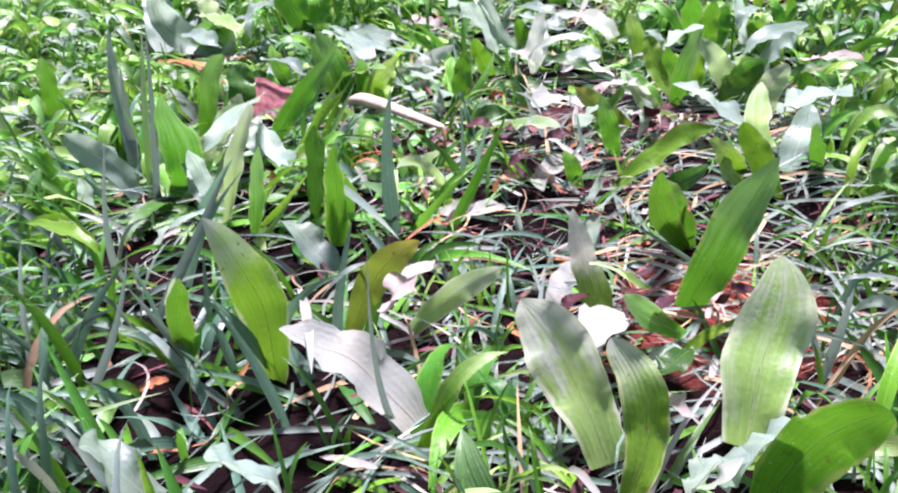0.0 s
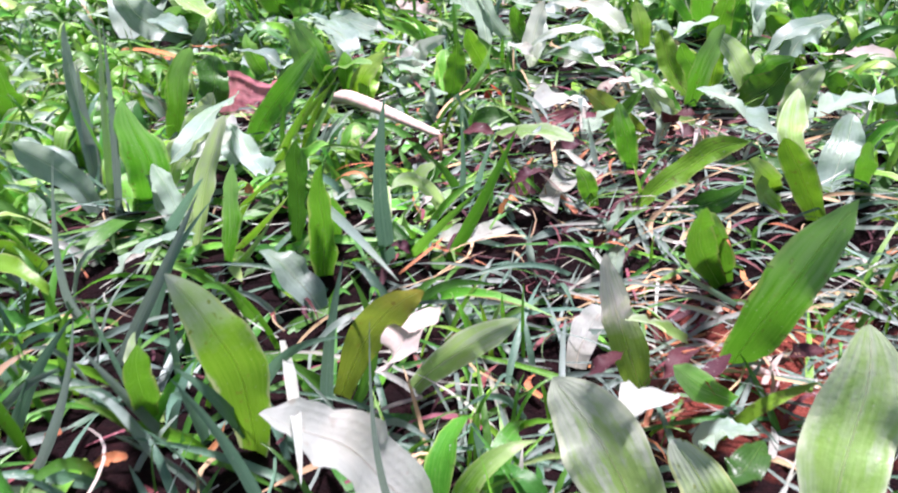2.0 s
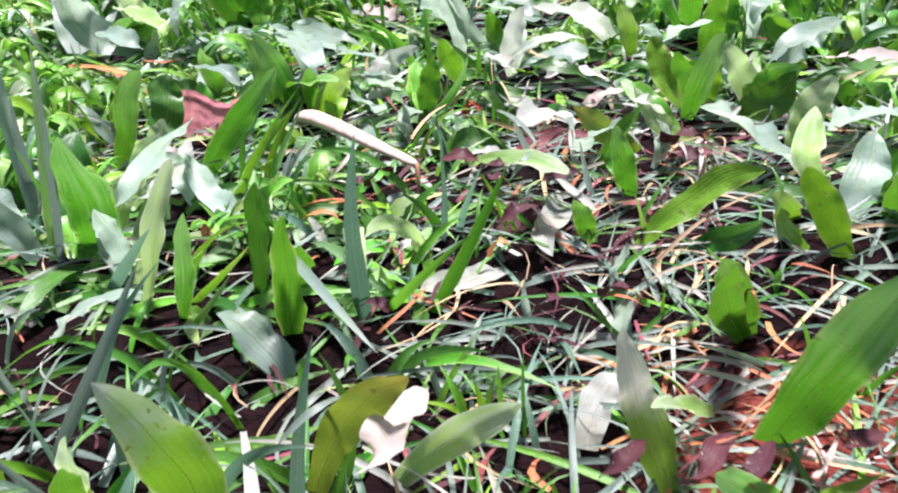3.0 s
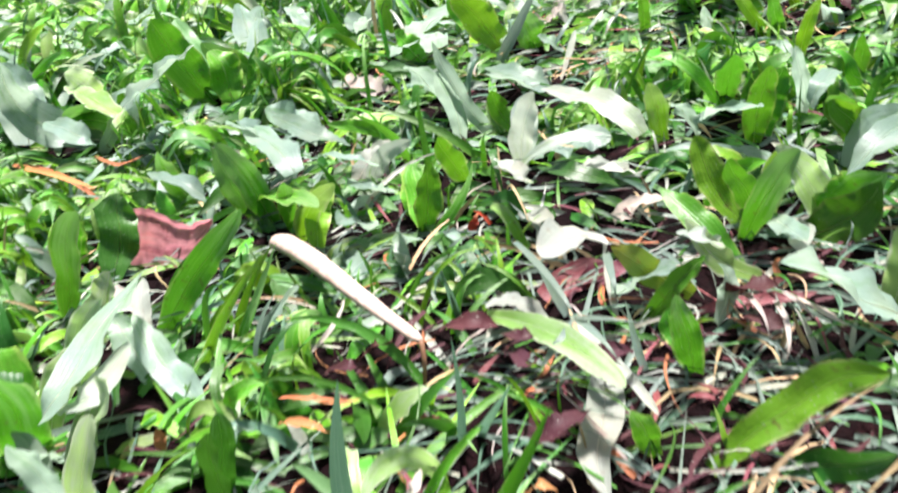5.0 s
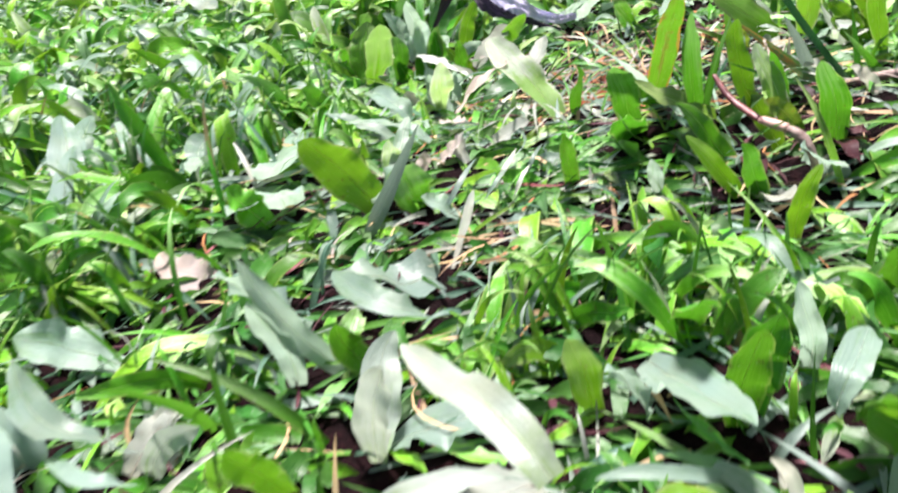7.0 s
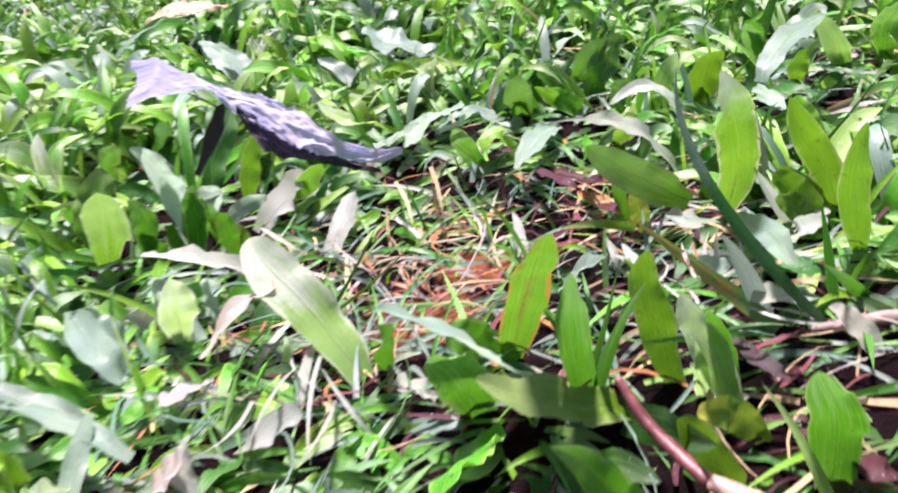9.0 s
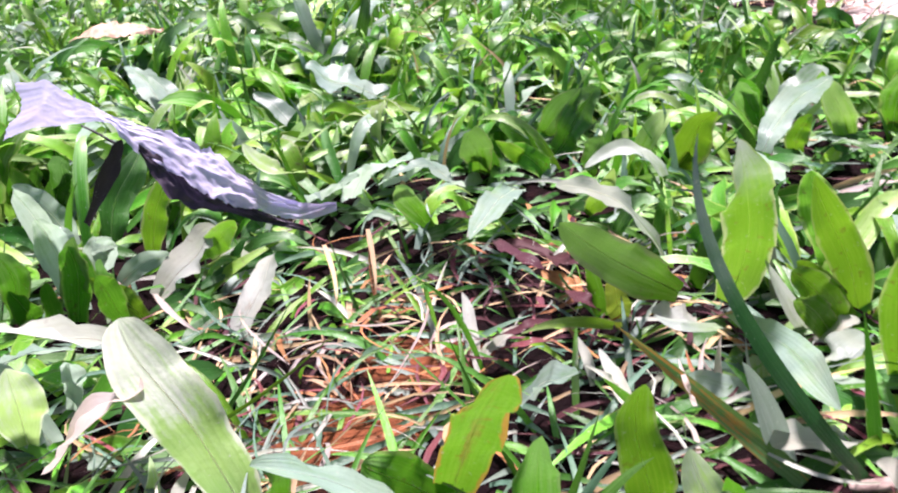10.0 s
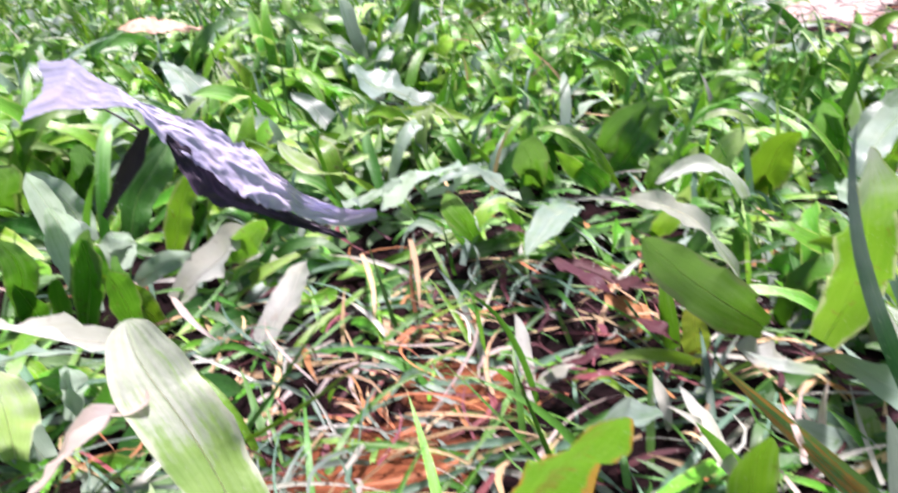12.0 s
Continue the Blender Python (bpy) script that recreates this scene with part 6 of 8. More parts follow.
leaf(c, (-0.2162, 0.5399, -0.0050), (-0.2294, 0.5390, 0.0078), (-0.2444, 0.5354, 0.0114), 0.0127, 'g', (0.32, -0.75, 0.60))
c = clump(-0.1061, 0.4493, 'ss')
leaf(c, (-0.1133, 0.4397, 0.0100), (-0.1205, 0.4478, 0.0205), (-0.1555, 0.4959, 0.0130), 0.0123, 's', (0.00, -0.15, 0.99))
leaf(c, (-0.0989, 0.4589, 0.0100), (-0.1084, 0.4499, 0.0205), (-0.1372, 0.4911, 0.0130), 0.0082, 's', (0.00, -0.15, 0.99))
c = clump(-0.0875, 0.4472, 'xss')
leaf(c, (-0.0966, 0.4667, -0.0088), (-0.0938, 0.4658, 0.0007), (-0.0783, 0.4621, 0.0088), 0.0067, 'x', (0.14, -0.75, 0.60))
leaf(c, (-0.0876, 0.4468, 0.0060), (-0.0934, 0.4346, 0.0165), (-0.1105, 0.4558, 0.0090), 0.0049, 's', (0.00, -0.15, 0.99))
leaf(c, (-0.0783, 0.4280, 0.0040), (-0.0794, 0.4096, 0.0145), (-0.0945, 0.4316, 0.0070), 0.0045, 's', (0.00, -0.15, 0.99))
c = clump(-0.1596, 0.3839, 'gg')
leaf(c, (-0.1781, 0.3904, -0.0087), (-0.1708, 0.3883, 0.0105), (-0.1553, 0.3800, 0.0312), 0.0093, 'g', (0.27, -0.75, 0.60))
leaf(c, (-0.1411, 0.3773, -0.0083), (-0.1240, 0.3752, 0.0100), (-0.1028, 0.3667, 0.0325), 0.0091, 'g', (0.21, -0.75, 0.60))
c = clump(-0.1152, 0.3628, 'llu')
leaf(c, (-0.1203, 0.3534, -0.0071), (-0.1083, 0.3515, 0.0113), (-0.0889, 0.3438, 0.0306), 0.0034, 'l', (0.18, -0.75, 0.60))
leaf(c, (-0.1170, 0.3716, -0.0081), (-0.1087, 0.3700, 0.0079), (-0.0947, 0.3637, 0.0228), 0.0031, 'l', (0.18, -0.75, 0.60))
leaf(c, (-0.1084, 0.3633, -0.0077), (-0.1038, 0.3625, 0.0007), (-0.0950, 0.3592, 0.0086), 0.0028, 'u', (0.16, -0.75, 0.60))
c = clump(-0.1491, 0.4574, 'gg')
leaf(c, (-0.1358, 0.4496, -0.0089), (-0.1380, 0.4479, 0.0067), (-0.1412, 0.4413, 0.0221), 0.0089, 'g', (0.20, -0.75, 0.60))
leaf(c, (-0.1623, 0.4651, -0.0088), (-0.1696, 0.4637, 0.0042), (-0.1681, 0.4581, 0.0172), 0.0081, 'g', (0.24, -0.75, 0.60))
c = clump(-0.0209, 0.4198, 'xxxd')
leaf(c, (-0.0014, 0.4255, 0.0140), (-0.0091, 0.4336, 0.0245), (-0.0317, 0.4703, 0.0170), 0.0088, 'x', (0.00, -0.15, 0.99))
leaf(c, (-0.0375, 0.4229, 0.0100), (-0.0237, 0.4241, 0.0205), (-0.0096, 0.4278, 0.0130), 0.0050, 'x', (0.00, -0.15, 0.99))
leaf(c, (-0.0348, 0.4137, 0.0080), (-0.0371, 0.4063, 0.0185), (-0.0465, 0.4261, 0.0110), 0.0057, 'x', (0.00, -0.15, 0.99))
leaf(c, (-0.0100, 0.4171, 0.0030), (-0.0194, 0.4066, 0.0135), (-0.0339, 0.4291, 0.0060), 0.0067, 'd', (0.00, -0.15, 0.99))
c = clump(0.0490, 0.4341, 'pgl')
leaf(c, (0.0463, 0.3988, -0.0088), (0.0397, 0.3973, 0.0067), (0.0313, 0.3911, 0.0208), 0.0090, 'p', (-0.07, -0.75, 0.60))
leaf(c, (0.0344, 0.4620, -0.0089), (0.0355, 0.4604, 0.0051), (0.0394, 0.4543, 0.0196), 0.0093, 'g', (-0.05, -0.75, 0.60))
leaf(c, (0.0662, 0.4416, -0.0090), (0.0618, 0.4405, 0.0045), (0.0529, 0.4358, 0.0132), 0.0089, 'l', (-0.10, -0.75, 0.60))
c = clump(0.0139, 0.3664, 'x')
leaf(c, (0.0139, 0.3664, 0.0060), (0.0090, 0.3556, 0.0165), (0.0042, 0.3720, 0.0090), 0.0048, 'x', (0.00, -0.15, 0.99))
c = clump(-0.0373, 0.4938, 'sg')
leaf(c, (-0.0309, 0.4928, 0.0100), (-0.0396, 0.4819, 0.0205), (-0.0565, 0.5154, 0.0130), 0.0081, 's', (0.00, -0.15, 0.99))
leaf(c, (-0.0436, 0.4948, -0.0083), (-0.0543, 0.4937, 0.0026), (-0.0508, 0.4893, 0.0121), 0.0079, 'g', (0.07, -0.75, 0.60))
c = clump(-0.0375, 0.3816, 'u')
leaf(c, (-0.0375, 0.3816, 0.0060), (-0.0235, 0.3409, 0.0165), (-0.0209, 0.3373, 0.0090), 0.0024, 'u', (0.00, -0.15, 0.99))
c = clump(-0.0212, 0.3412, 'u')
leaf(c, (-0.0212, 0.3412, 0.0060), (-0.0144, 0.3177, 0.0165), (-0.0114, 0.3178, 0.0090), 0.0021, 'u', (0.00, -0.15, 0.99))
c = clump(-0.0137, 0.3700, 'u')
leaf(c, (-0.0137, 0.3700, 0.0060), (-0.0120, 0.3434, 0.0165), (-0.0115, 0.3434, 0.0090), 0.0024, 'u', (0.00, -0.15, 0.99))
c = clump(-0.0281, 0.3226, 'u')
leaf(c, (-0.0281, 0.3226, 0.0060), (-0.0218, 0.3186, 0.0165), (-0.0206, 0.3381, 0.0090), 0.0021, 'u', (0.00, -0.15, 0.99))
dry_leaf((0.0167, 0.3517, 0.0020), (0.0185, 0.3289, 0.0125), (0.0189, 0.3282, 0.0050), 0.0014, 'k', (0.00, -0.15, 0.99))
dry_leaf((0.0254, 0.3505, 0.0020), (0.0253, 0.3290, 0.0125), (0.0296, 0.3318, 0.0050), 0.0014, 'k', (0.00, -0.15, 0.99))
c = clump(-0.0212, 0.3412, 'u')
leaf(c, (-0.0212, 0.3412, 0.0060), (-0.0141, 0.3238, 0.0165), (-0.0029, 0.3307, 0.0090), 0.0022, 'u', (0.00, -0.15, 0.99))
c = clump(-0.1364, 0.4406, 'gs')
leaf(c, (-0.1272, 0.4434, -0.0090), (-0.1310, 0.4416, 0.0100), (-0.1342, 0.4342, 0.0267), 0.0097, 'g', (0.19, -0.75, 0.60))
leaf(c, (-0.1457, 0.4377, 0.0060), (-0.1490, 0.4330, 0.0165), (-0.1758, 0.4613, 0.0090), 0.0075, 's', (0.00, -0.15, 0.99))
c = clump(-0.0611, 0.4982, 'ss')
leaf(c, (-0.0672, 0.4964, -0.0082), (-0.0663, 0.4947, 0.0030), (-0.0688, 0.4881, 0.0230), 0.0074, 's', (0.10, -0.75, 0.60))
leaf(c, (-0.0551, 0.5001, -0.0081), (-0.0650, 0.4979, 0.0015), (-0.0694, 0.4889, 0.0334), 0.0068, 's', (0.08, -0.75, 0.60))
c = clump(0.0500, 0.4580, 'ss')
leaf(c, (0.0513, 0.4760, -0.0087), (0.0548, 0.4745, 0.0030), (0.0492, 0.4685, 0.0199), 0.0056, 's', (-0.08, -0.75, 0.60))
leaf(c, (0.0486, 0.4400, 0.0100), (0.0496, 0.4387, 0.0205), (0.0613, 0.4594, 0.0130), 0.0069, 's', (0.00, -0.15, 0.99))
c = clump(-0.0682, 0.5730, 'lug')
leaf(c, (-0.0542, 0.5794, 0.0001), (-0.0658, 0.5778, 0.0124), (-0.0697, 0.5714, 0.0312), 0.0149, 'l', (0.08, -0.75, 0.60))
leaf(c, (-0.0580, 0.5614, -0.0022), (-0.0448, 0.5594, 0.0168), (-0.0324, 0.5517, 0.0360), 0.0056, 'u', (0.09, -0.75, 0.60))
leaf(c, (-0.0923, 0.5783, -0.0000), (-0.0988, 0.5774, 0.0098), (-0.1016, 0.5739, 0.0171), 0.0117, 'g', (0.14, -0.75, 0.60))
c = clump(0.0471, 0.6004, 'g')
leaf(c, (0.0372, 0.6255, 0.0015), (0.0307, 0.6247, 0.0082), (0.0247, 0.6218, 0.0158), 0.0093, 'g', (-0.06, -0.75, 0.60))
c = clump(-0.1878, 0.3454, 'uugg')
leaf(c, (-0.1588, 0.3116, -0.0050), (-0.1515, 0.3116, 0.0241), (-0.1459, 0.3116, 0.0578), 0.0029, 'u', (0.24, -0.75, 0.60))
leaf(c, (-0.1850, 0.3439, -0.0065), (-0.1829, 0.3439, 0.0127), (-0.1793, 0.3439, 0.0385), 0.0051, 'u', (0.28, -0.75, 0.60))
leaf(c, (-0.1504, 0.3191, -0.0051), (-0.1477, 0.3169, 0.0081), (-0.1413, 0.3082, 0.0340), 0.0150, 'g', (0.23, -0.75, 0.60))
leaf(c, (-0.2572, 0.4069, -0.0089), (-0.2565, 0.4045, 0.0083), (-0.2464, 0.3952, 0.0324), 0.0136, 'g', (0.39, -0.75, 0.60))
c = clump(-0.0842, 0.2183, 'p')
leaf(c, (-0.0945, 0.2069, -0.0078), (-0.0933, 0.2055, 0.0044), (-0.0890, 0.1999, 0.0189), 0.0066, 'p', (0.14, -0.75, 0.60))
c = clump(-0.1457, 0.3137, 'ssx')
leaf(c, (-0.1678, 0.3153, -0.0051), (-0.1780, 0.3137, 0.0142), (-0.1848, 0.3074, 0.0237), 0.0100, 's', (0.25, -0.75, 0.60))
leaf(c, (-0.1338, 0.3087, 0.0140), (-0.1220, 0.3093, 0.0245), (-0.1351, 0.3659, 0.0170), 0.0095, 's', (0.00, -0.15, 0.99))
leaf(c, (-0.1355, 0.3171, 0.0100), (-0.1164, 0.2985, 0.0205), (-0.1261, 0.3378, 0.0130), 0.0064, 'x', (0.00, -0.15, 0.99))
c = clump(-0.1258, 0.2257, 'l')
leaf(c, (-0.1258, 0.2257, 0.0140), (-0.1286, 0.2236, 0.0245), (-0.1582, 0.2408, 0.0170), 0.0049, 'l', (0.00, -0.15, 0.99))
c = clump(0.0236, 0.1522, 'dx')
leaf(c, (0.0181, 0.1702, 0.0100), (0.0226, 0.1561, 0.0205), (0.0283, 0.1761, 0.0130), 0.0055, 'd', (0.00, -0.15, 0.99))
leaf(c, (0.0292, 0.1341, 0.0140), (0.0316, 0.1249, 0.0245), (0.0350, 0.1384, 0.0170), 0.0037, 'x', (0.00, -0.15, 0.99))
dry_leaf((0.0199, 0.1717, 0.0040), (0.0244, 0.1587, 0.0145), (0.0280, 0.1631, 0.0070), 0.0055, 'k', (0.00, -0.15, 0.99))
c = clump(0.0532, 0.1969, 'u')
leaf(c, (0.0532, 0.1969, -0.0072), (0.0570, 0.1960, 0.0067), (0.0580, 0.1926, 0.0167), 0.0024, 'u', (-0.08, -0.75, 0.60))
c = clump(0.0571, 0.2425, 'u')
leaf(c, (0.0571, 0.2425, 0.0080), (0.0623, 0.2328, 0.0185), (0.0770, 0.2509, 0.0110), 0.0023, 'u', (0.00, -0.15, 0.99))
c = clump(0.0538, 0.2016, 'u')
leaf(c, (0.0538, 0.2016, -0.0075), (0.0499, 0.2006, 0.0076), (0.0481, 0.1964, 0.0211), 0.0017, 'u', (-0.08, -0.75, 0.60))
c = clump(0.0706, 0.2124, 'u')
leaf(c, (0.0706, 0.2124, 0.0080), (0.0601, 0.1962, 0.0185), (0.0542, 0.2047, 0.0110), 0.0017, 'u', (0.00, -0.15, 0.99))
c = clump(0.0732, 0.2259, 'u')
leaf(c, (0.0732, 0.2259, 0.0080), (0.0629, 0.2173, 0.0185), (0.0523, 0.2181, 0.0110), 0.0018, 'u', (0.00, -0.15, 0.99))
c = clump(-0.1114, 0.1847, 'u')
leaf(c, (-0.1114, 0.1847, -0.0064), (-0.0941, 0.1832, 0.0149), (-0.0838, 0.1769, 0.0362), 0.0024, 'u', (0.17, -0.75, 0.60))
c = clump(-0.1327, 0.1982, 'u')
leaf(c, (-0.1327, 0.1982, -0.0073), (-0.1173, 0.1974, 0.0097), (-0.1033, 0.1944, 0.0138), 0.0029, 'u', (0.20, -0.75, 0.60))
c = clump(-0.0876, 0.1985, 'u')
leaf(c, (-0.0876, 0.1985, -0.0073), (-0.0942, 0.1975, 0.0063), (-0.0979, 0.1935, 0.0201), 0.0025, 'u', (0.13, -0.75, 0.60))
c = clump(-0.1164, 0.2479, 'v')
leaf(c, (-0.1164, 0.2479, -0.0080), (-0.1085, 0.2465, 0.0107), (-0.0864, 0.2407, 0.0303), 0.0039, 'v', (0.17, -0.75, 0.60))
c = clump(-0.0578, 0.2092, 'u')
leaf(c, (-0.0578, 0.2092, 0.0080), (-0.0488, 0.2087, 0.0185), (-0.0465, 0.2207, 0.0110), 0.0021, 'u', (0.00, -0.15, 0.99))
c = clump(-0.1353, 0.2486, 'u')
leaf(c, (-0.1353, 0.2486, -0.0080), (-0.1423, 0.2467, -0.0003), (-0.1234, 0.2391, 0.0423), 0.0035, 'u', (0.20, -0.75, 0.60))
c = clump(-0.0811, 0.2886, 'u')
leaf(c, (-0.0811, 0.2886, 0.0080), (-0.0523, 0.2383, 0.0185), (-0.0441, 0.2335, 0.0110), 0.0028, 'u', (0.00, -0.15, 0.99))
c = clump(-0.0813, 0.1621, 'v')
leaf(c, (-0.0813, 0.1621, -0.0045), (-0.0809, 0.1614, 0.0116), (-0.0890, 0.1583, 0.0173), 0.0026, 'v', (0.12, -0.75, 0.60))
c = clump(-0.0560, 0.1739, 'v')
leaf(c, (-0.0560, 0.1739, -0.0055), (-0.0576, 0.1726, 0.0129), (-0.0633, 0.1674, 0.0306), 0.0026, 'v', (0.08, -0.75, 0.60))
c = clump(-0.0290, 0.1704, 'u')
leaf(c, (-0.0290, 0.1704, -0.0052), (-0.0345, 0.1686, 0.0064), (-0.0262, 0.1614, 0.0441), 0.0017, 'u', (0.04, -0.75, 0.60))
c = clump(0.0451, 0.8487, 'd')
leaf(c, (0.0451, 0.8487, -0.0090), (0.0415, 0.8487, 0.0011), (0.0385, 0.8487, 0.0171), 0.0018, 'd', (-0.07, -0.75, 0.60))
c = clump(0.1218, 0.8683, 'd')
leaf(c, (0.1218, 0.8683, -0.0090), (0.1170, 0.8683, 0.0079), (0.1085, 0.8683, 0.0227), 0.0019, 'd', (-0.18, -0.75, 0.60))
c = clump(0.1142, 1.0055, 'd')
leaf(c, (0.1142, 1.0055, -0.0090), (0.1124, 1.0055, -0.0003), (0.1142, 1.0055, 0.0132), 0.0026, 'd', (-0.17, -0.75, 0.60))
c = clump(0.1452, 0.7776, 'd')
leaf(c, (0.1452, 0.7776, -0.0090), (0.1452, 0.7776, 0.0030), (0.1453, 0.7776, 0.0141), 0.0015, 'd', (-0.22, -0.75, 0.60))
c = clump(0.0428, 0.7538, 'd')
leaf(c, (0.0428, 0.7538, -0.0088), (0.0510, 0.7538, -0.0005), (0.0601, 0.7538, -0.0002), 0.0013, 'd', (-0.06, -0.75, 0.60))
c = clump(0.0663, 0.7755, 'ggs')
leaf(c, (0.0663, 0.7961, -0.0090), (0.0622, 0.7951, -0.0016), (0.0582, 0.7912, 0.0087), 0.0064, 'g', (-0.10, -0.75, 0.60))
leaf(c, (0.0817, 0.7871, -0.0090), (0.0766, 0.7862, -0.0026), (0.0683, 0.7827, 0.0070), 0.0076, 'g', (-0.12, -0.75, 0.60))
leaf(c, (0.0508, 0.7432, 0.0100), (0.0465, 0.7233, 0.0205), (0.0425, 0.7606, 0.0130), 0.0053, 's', (0.00, -0.15, 0.99))
c = clump(0.0446, 0.3909, 'gs')
leaf(c, (0.0422, 0.3947, -0.0088), (0.0487, 0.3937, 0.0007), (0.0558, 0.3894, 0.0113), 0.0150, 'g', (-0.06, -0.75, 0.60))
leaf(c, (0.0471, 0.3871, 0.0120), (0.0551, 0.3844, 0.0225), (0.0737, 0.4177, 0.0150), 0.0084, 's', (0.00, -0.15, 0.99))
c = clump(0.0529, 0.3317, 'p')
leaf(c, (0.0529, 0.3317, -0.0057), (0.0473, 0.3304, 0.0054), (0.0495, 0.3250, 0.0203), 0.0082, 'p', (-0.08, -0.75, 0.60))
c = clump(-0.2097, 0.4845, 'sg')
leaf(c, (-0.2269, 0.5406, -0.0048), (-0.2736, 0.5379, 0.0061), (-0.2621, 0.5272, 0.0423), 0.0172, 's', (0.34, -0.75, 0.60))
leaf(c, (-0.1925, 0.4284, -0.0090), (-0.1924, 0.4272, 0.0004), (-0.1873, 0.4227, 0.0123), 0.0108, 'g', (0.29, -0.75, 0.60))
dry_leaf((-0.0858, 0.3445, 0.0010), (-0.0743, 0.3408, 0.0115), (-0.0811, 0.3651, 0.0040), 0.0018, 'k', (0.00, -0.15, 0.99))
dry_leaf((-0.0888, 0.3270, 0.0010), (-0.0738, 0.3109, 0.0115), (-0.0673, 0.3191, 0.0040), 0.0016, 'a', (0.00, -0.15, 0.99))
dry_leaf((0.0232, 0.3489, 0.0010), (0.0231, 0.3214, 0.0115), (0.0209, 0.3210, 0.0040), 0.0016, 'k', (0.00, -0.15, 0.99))
dry_leaf((0.0280, 0.3494, 0.0010), (0.0303, 0.3235, 0.0115), (0.0358, 0.3310, 0.0040), 0.0016, 'k', (0.00, -0.15, 0.99))
dry_leaf((-0.2626, 0.5124, 0.0010), (-0.2214, 0.4708, 0.0115), (-0.1996, 0.4637, 0.0040), 0.0030, 'a', (0.00, -0.15, 0.99))
dry_leaf((-0.2219, 0.5094, 0.0010), (-0.1833, 0.4553, 0.0115), (-0.1934, 0.4954, 0.0040), 0.0029, 'a', (0.00, -0.15, 0.99))
dry_leaf((0.0245, 0.2705, 0.0010), (0.0272, 0.2541, 0.0115), (0.0281, 0.2567, 0.0040), 0.0012, 'a', (0.00, -0.15, 0.99))
dry_leaf((-0.0032, 0.2667, 0.0010), (0.0019, 0.2578, 0.0115), (0.0062, 0.2610, 0.0040), 0.0012, 'a', (0.00, -0.15, 0.99))
dry_leaf((-0.0598, 0.3372, 0.0010), (-0.0519, 0.3276, 0.0115), (-0.0577, 0.3461, 0.0040), 0.0017, 'a', (0.00, -0.15, 0.99))
c = clump(-0.0681, 0.1966, 'f')
leaf(c, (-0.0681, 0.1966, -0.0072), (-0.0620, 0.1942, 0.0169), (-0.0696, 0.1846, 0.0399), 0.0112, 'f', (0.10, -0.75, 0.60))
c = clump(-0.1161, 0.2286, 'u')
leaf(c, (-0.1161, 0.2286, -0.0083), (-0.0956, 0.2286, 0.0187), (-0.0840, 0.2286, 0.0362), 0.0038, 'u', (0.17, -0.75, 0.60))
dry_leaf((-0.0411, 0.2055, 0.0060), (-0.0343, 0.1979, 0.0165), (-0.0368, 0.2255, 0.0090), 0.0093, 'k', (0.00, -0.15, 0.99))
dry_leaf((-0.0030, 0.2086, 0.0015), (0.0018, 0.2010, 0.0120), (0.0052, 0.2146, 0.0045), 0.0040, 'm', (0.00, -0.15, 0.99))
dry_leaf((0.0109, 0.2069, 0.0015), (0.0145, 0.1991, 0.0120), (0.0192, 0.2161, 0.0045), 0.0046, 'm', (0.00, -0.15, 0.99))
dry_leaf((0.0166, 0.2061, 0.0015), (0.0214, 0.1955, 0.0120), (0.0249, 0.2142, 0.0045), 0.0040, 'm', (0.00, -0.15, 0.99))
dry_leaf((0.0102, 0.2179, 0.0015), (0.0166, 0.2017, 0.0120), (0.0245, 0.2195, 0.0045), 0.0010, 'a', (0.00, -0.15, 0.99))
dry_leaf((0.0179, 0.2117, 0.0015), (0.0194, 0.1968, 0.0120), (0.0217, 0.1999, 0.0045), 0.0009, 'a', (0.00, -0.15, 0.99))
dry_leaf((0.0090, 0.2085, 0.0015), (0.0138, 0.2032, 0.0120), (0.0192, 0.2161, 0.0045), 0.0008, 'r', (0.00, -0.15, 0.99))
dry_leaf((0.0337, 0.2148, 0.0015), (0.0350, 0.2043, 0.0120), (0.0422, 0.2156, 0.0045), 0.0042, 'm', (0.00, -0.15, 0.99))
dry_leaf((0.0309, 0.2083, 0.0015), (0.0313, 0.1996, 0.0120), (0.0357, 0.2157, 0.0045), 0.0016, 'k', (0.00, -0.15, 0.99))
dry_leaf((0.0364, 0.2200, 0.0015), (0.0357, 0.2054, 0.0120), (0.0382, 0.2082, 0.0045), 0.0010, 'z', (0.00, -0.15, 0.99))
c = clump(0.0729, 0.5813, 'ol')
leaf(c, (0.0771, 0.5870, 0.0009), (0.0722, 0.5864, 0.0108), (0.0648, 0.5840, 0.0132), 0.0060, 'o', (-0.12, -0.75, 0.60))
leaf(c, (0.0688, 0.5757, -0.0004), (0.0645, 0.5745, 0.0136), (0.0583, 0.5700, 0.0229), 0.0064, 'l', (-0.10, -0.75, 0.60))
c = clump(0.0837, 0.5747, 'g')
leaf(c, (0.0837, 0.5747, -0.0005), (0.0842, 0.5733, 0.0150), (0.0810, 0.5674, 0.0295), 0.0086, 'g', (-0.13, -0.75, 0.60))
c = clump(0.0507, 0.6130, 'dv')
leaf(c, (0.0504, 0.6131, 0.0020), (0.0540, 0.6116, 0.0105), (0.0581, 0.6058, 0.0304), 0.0016, 'd', (-0.08, -0.75, 0.60))
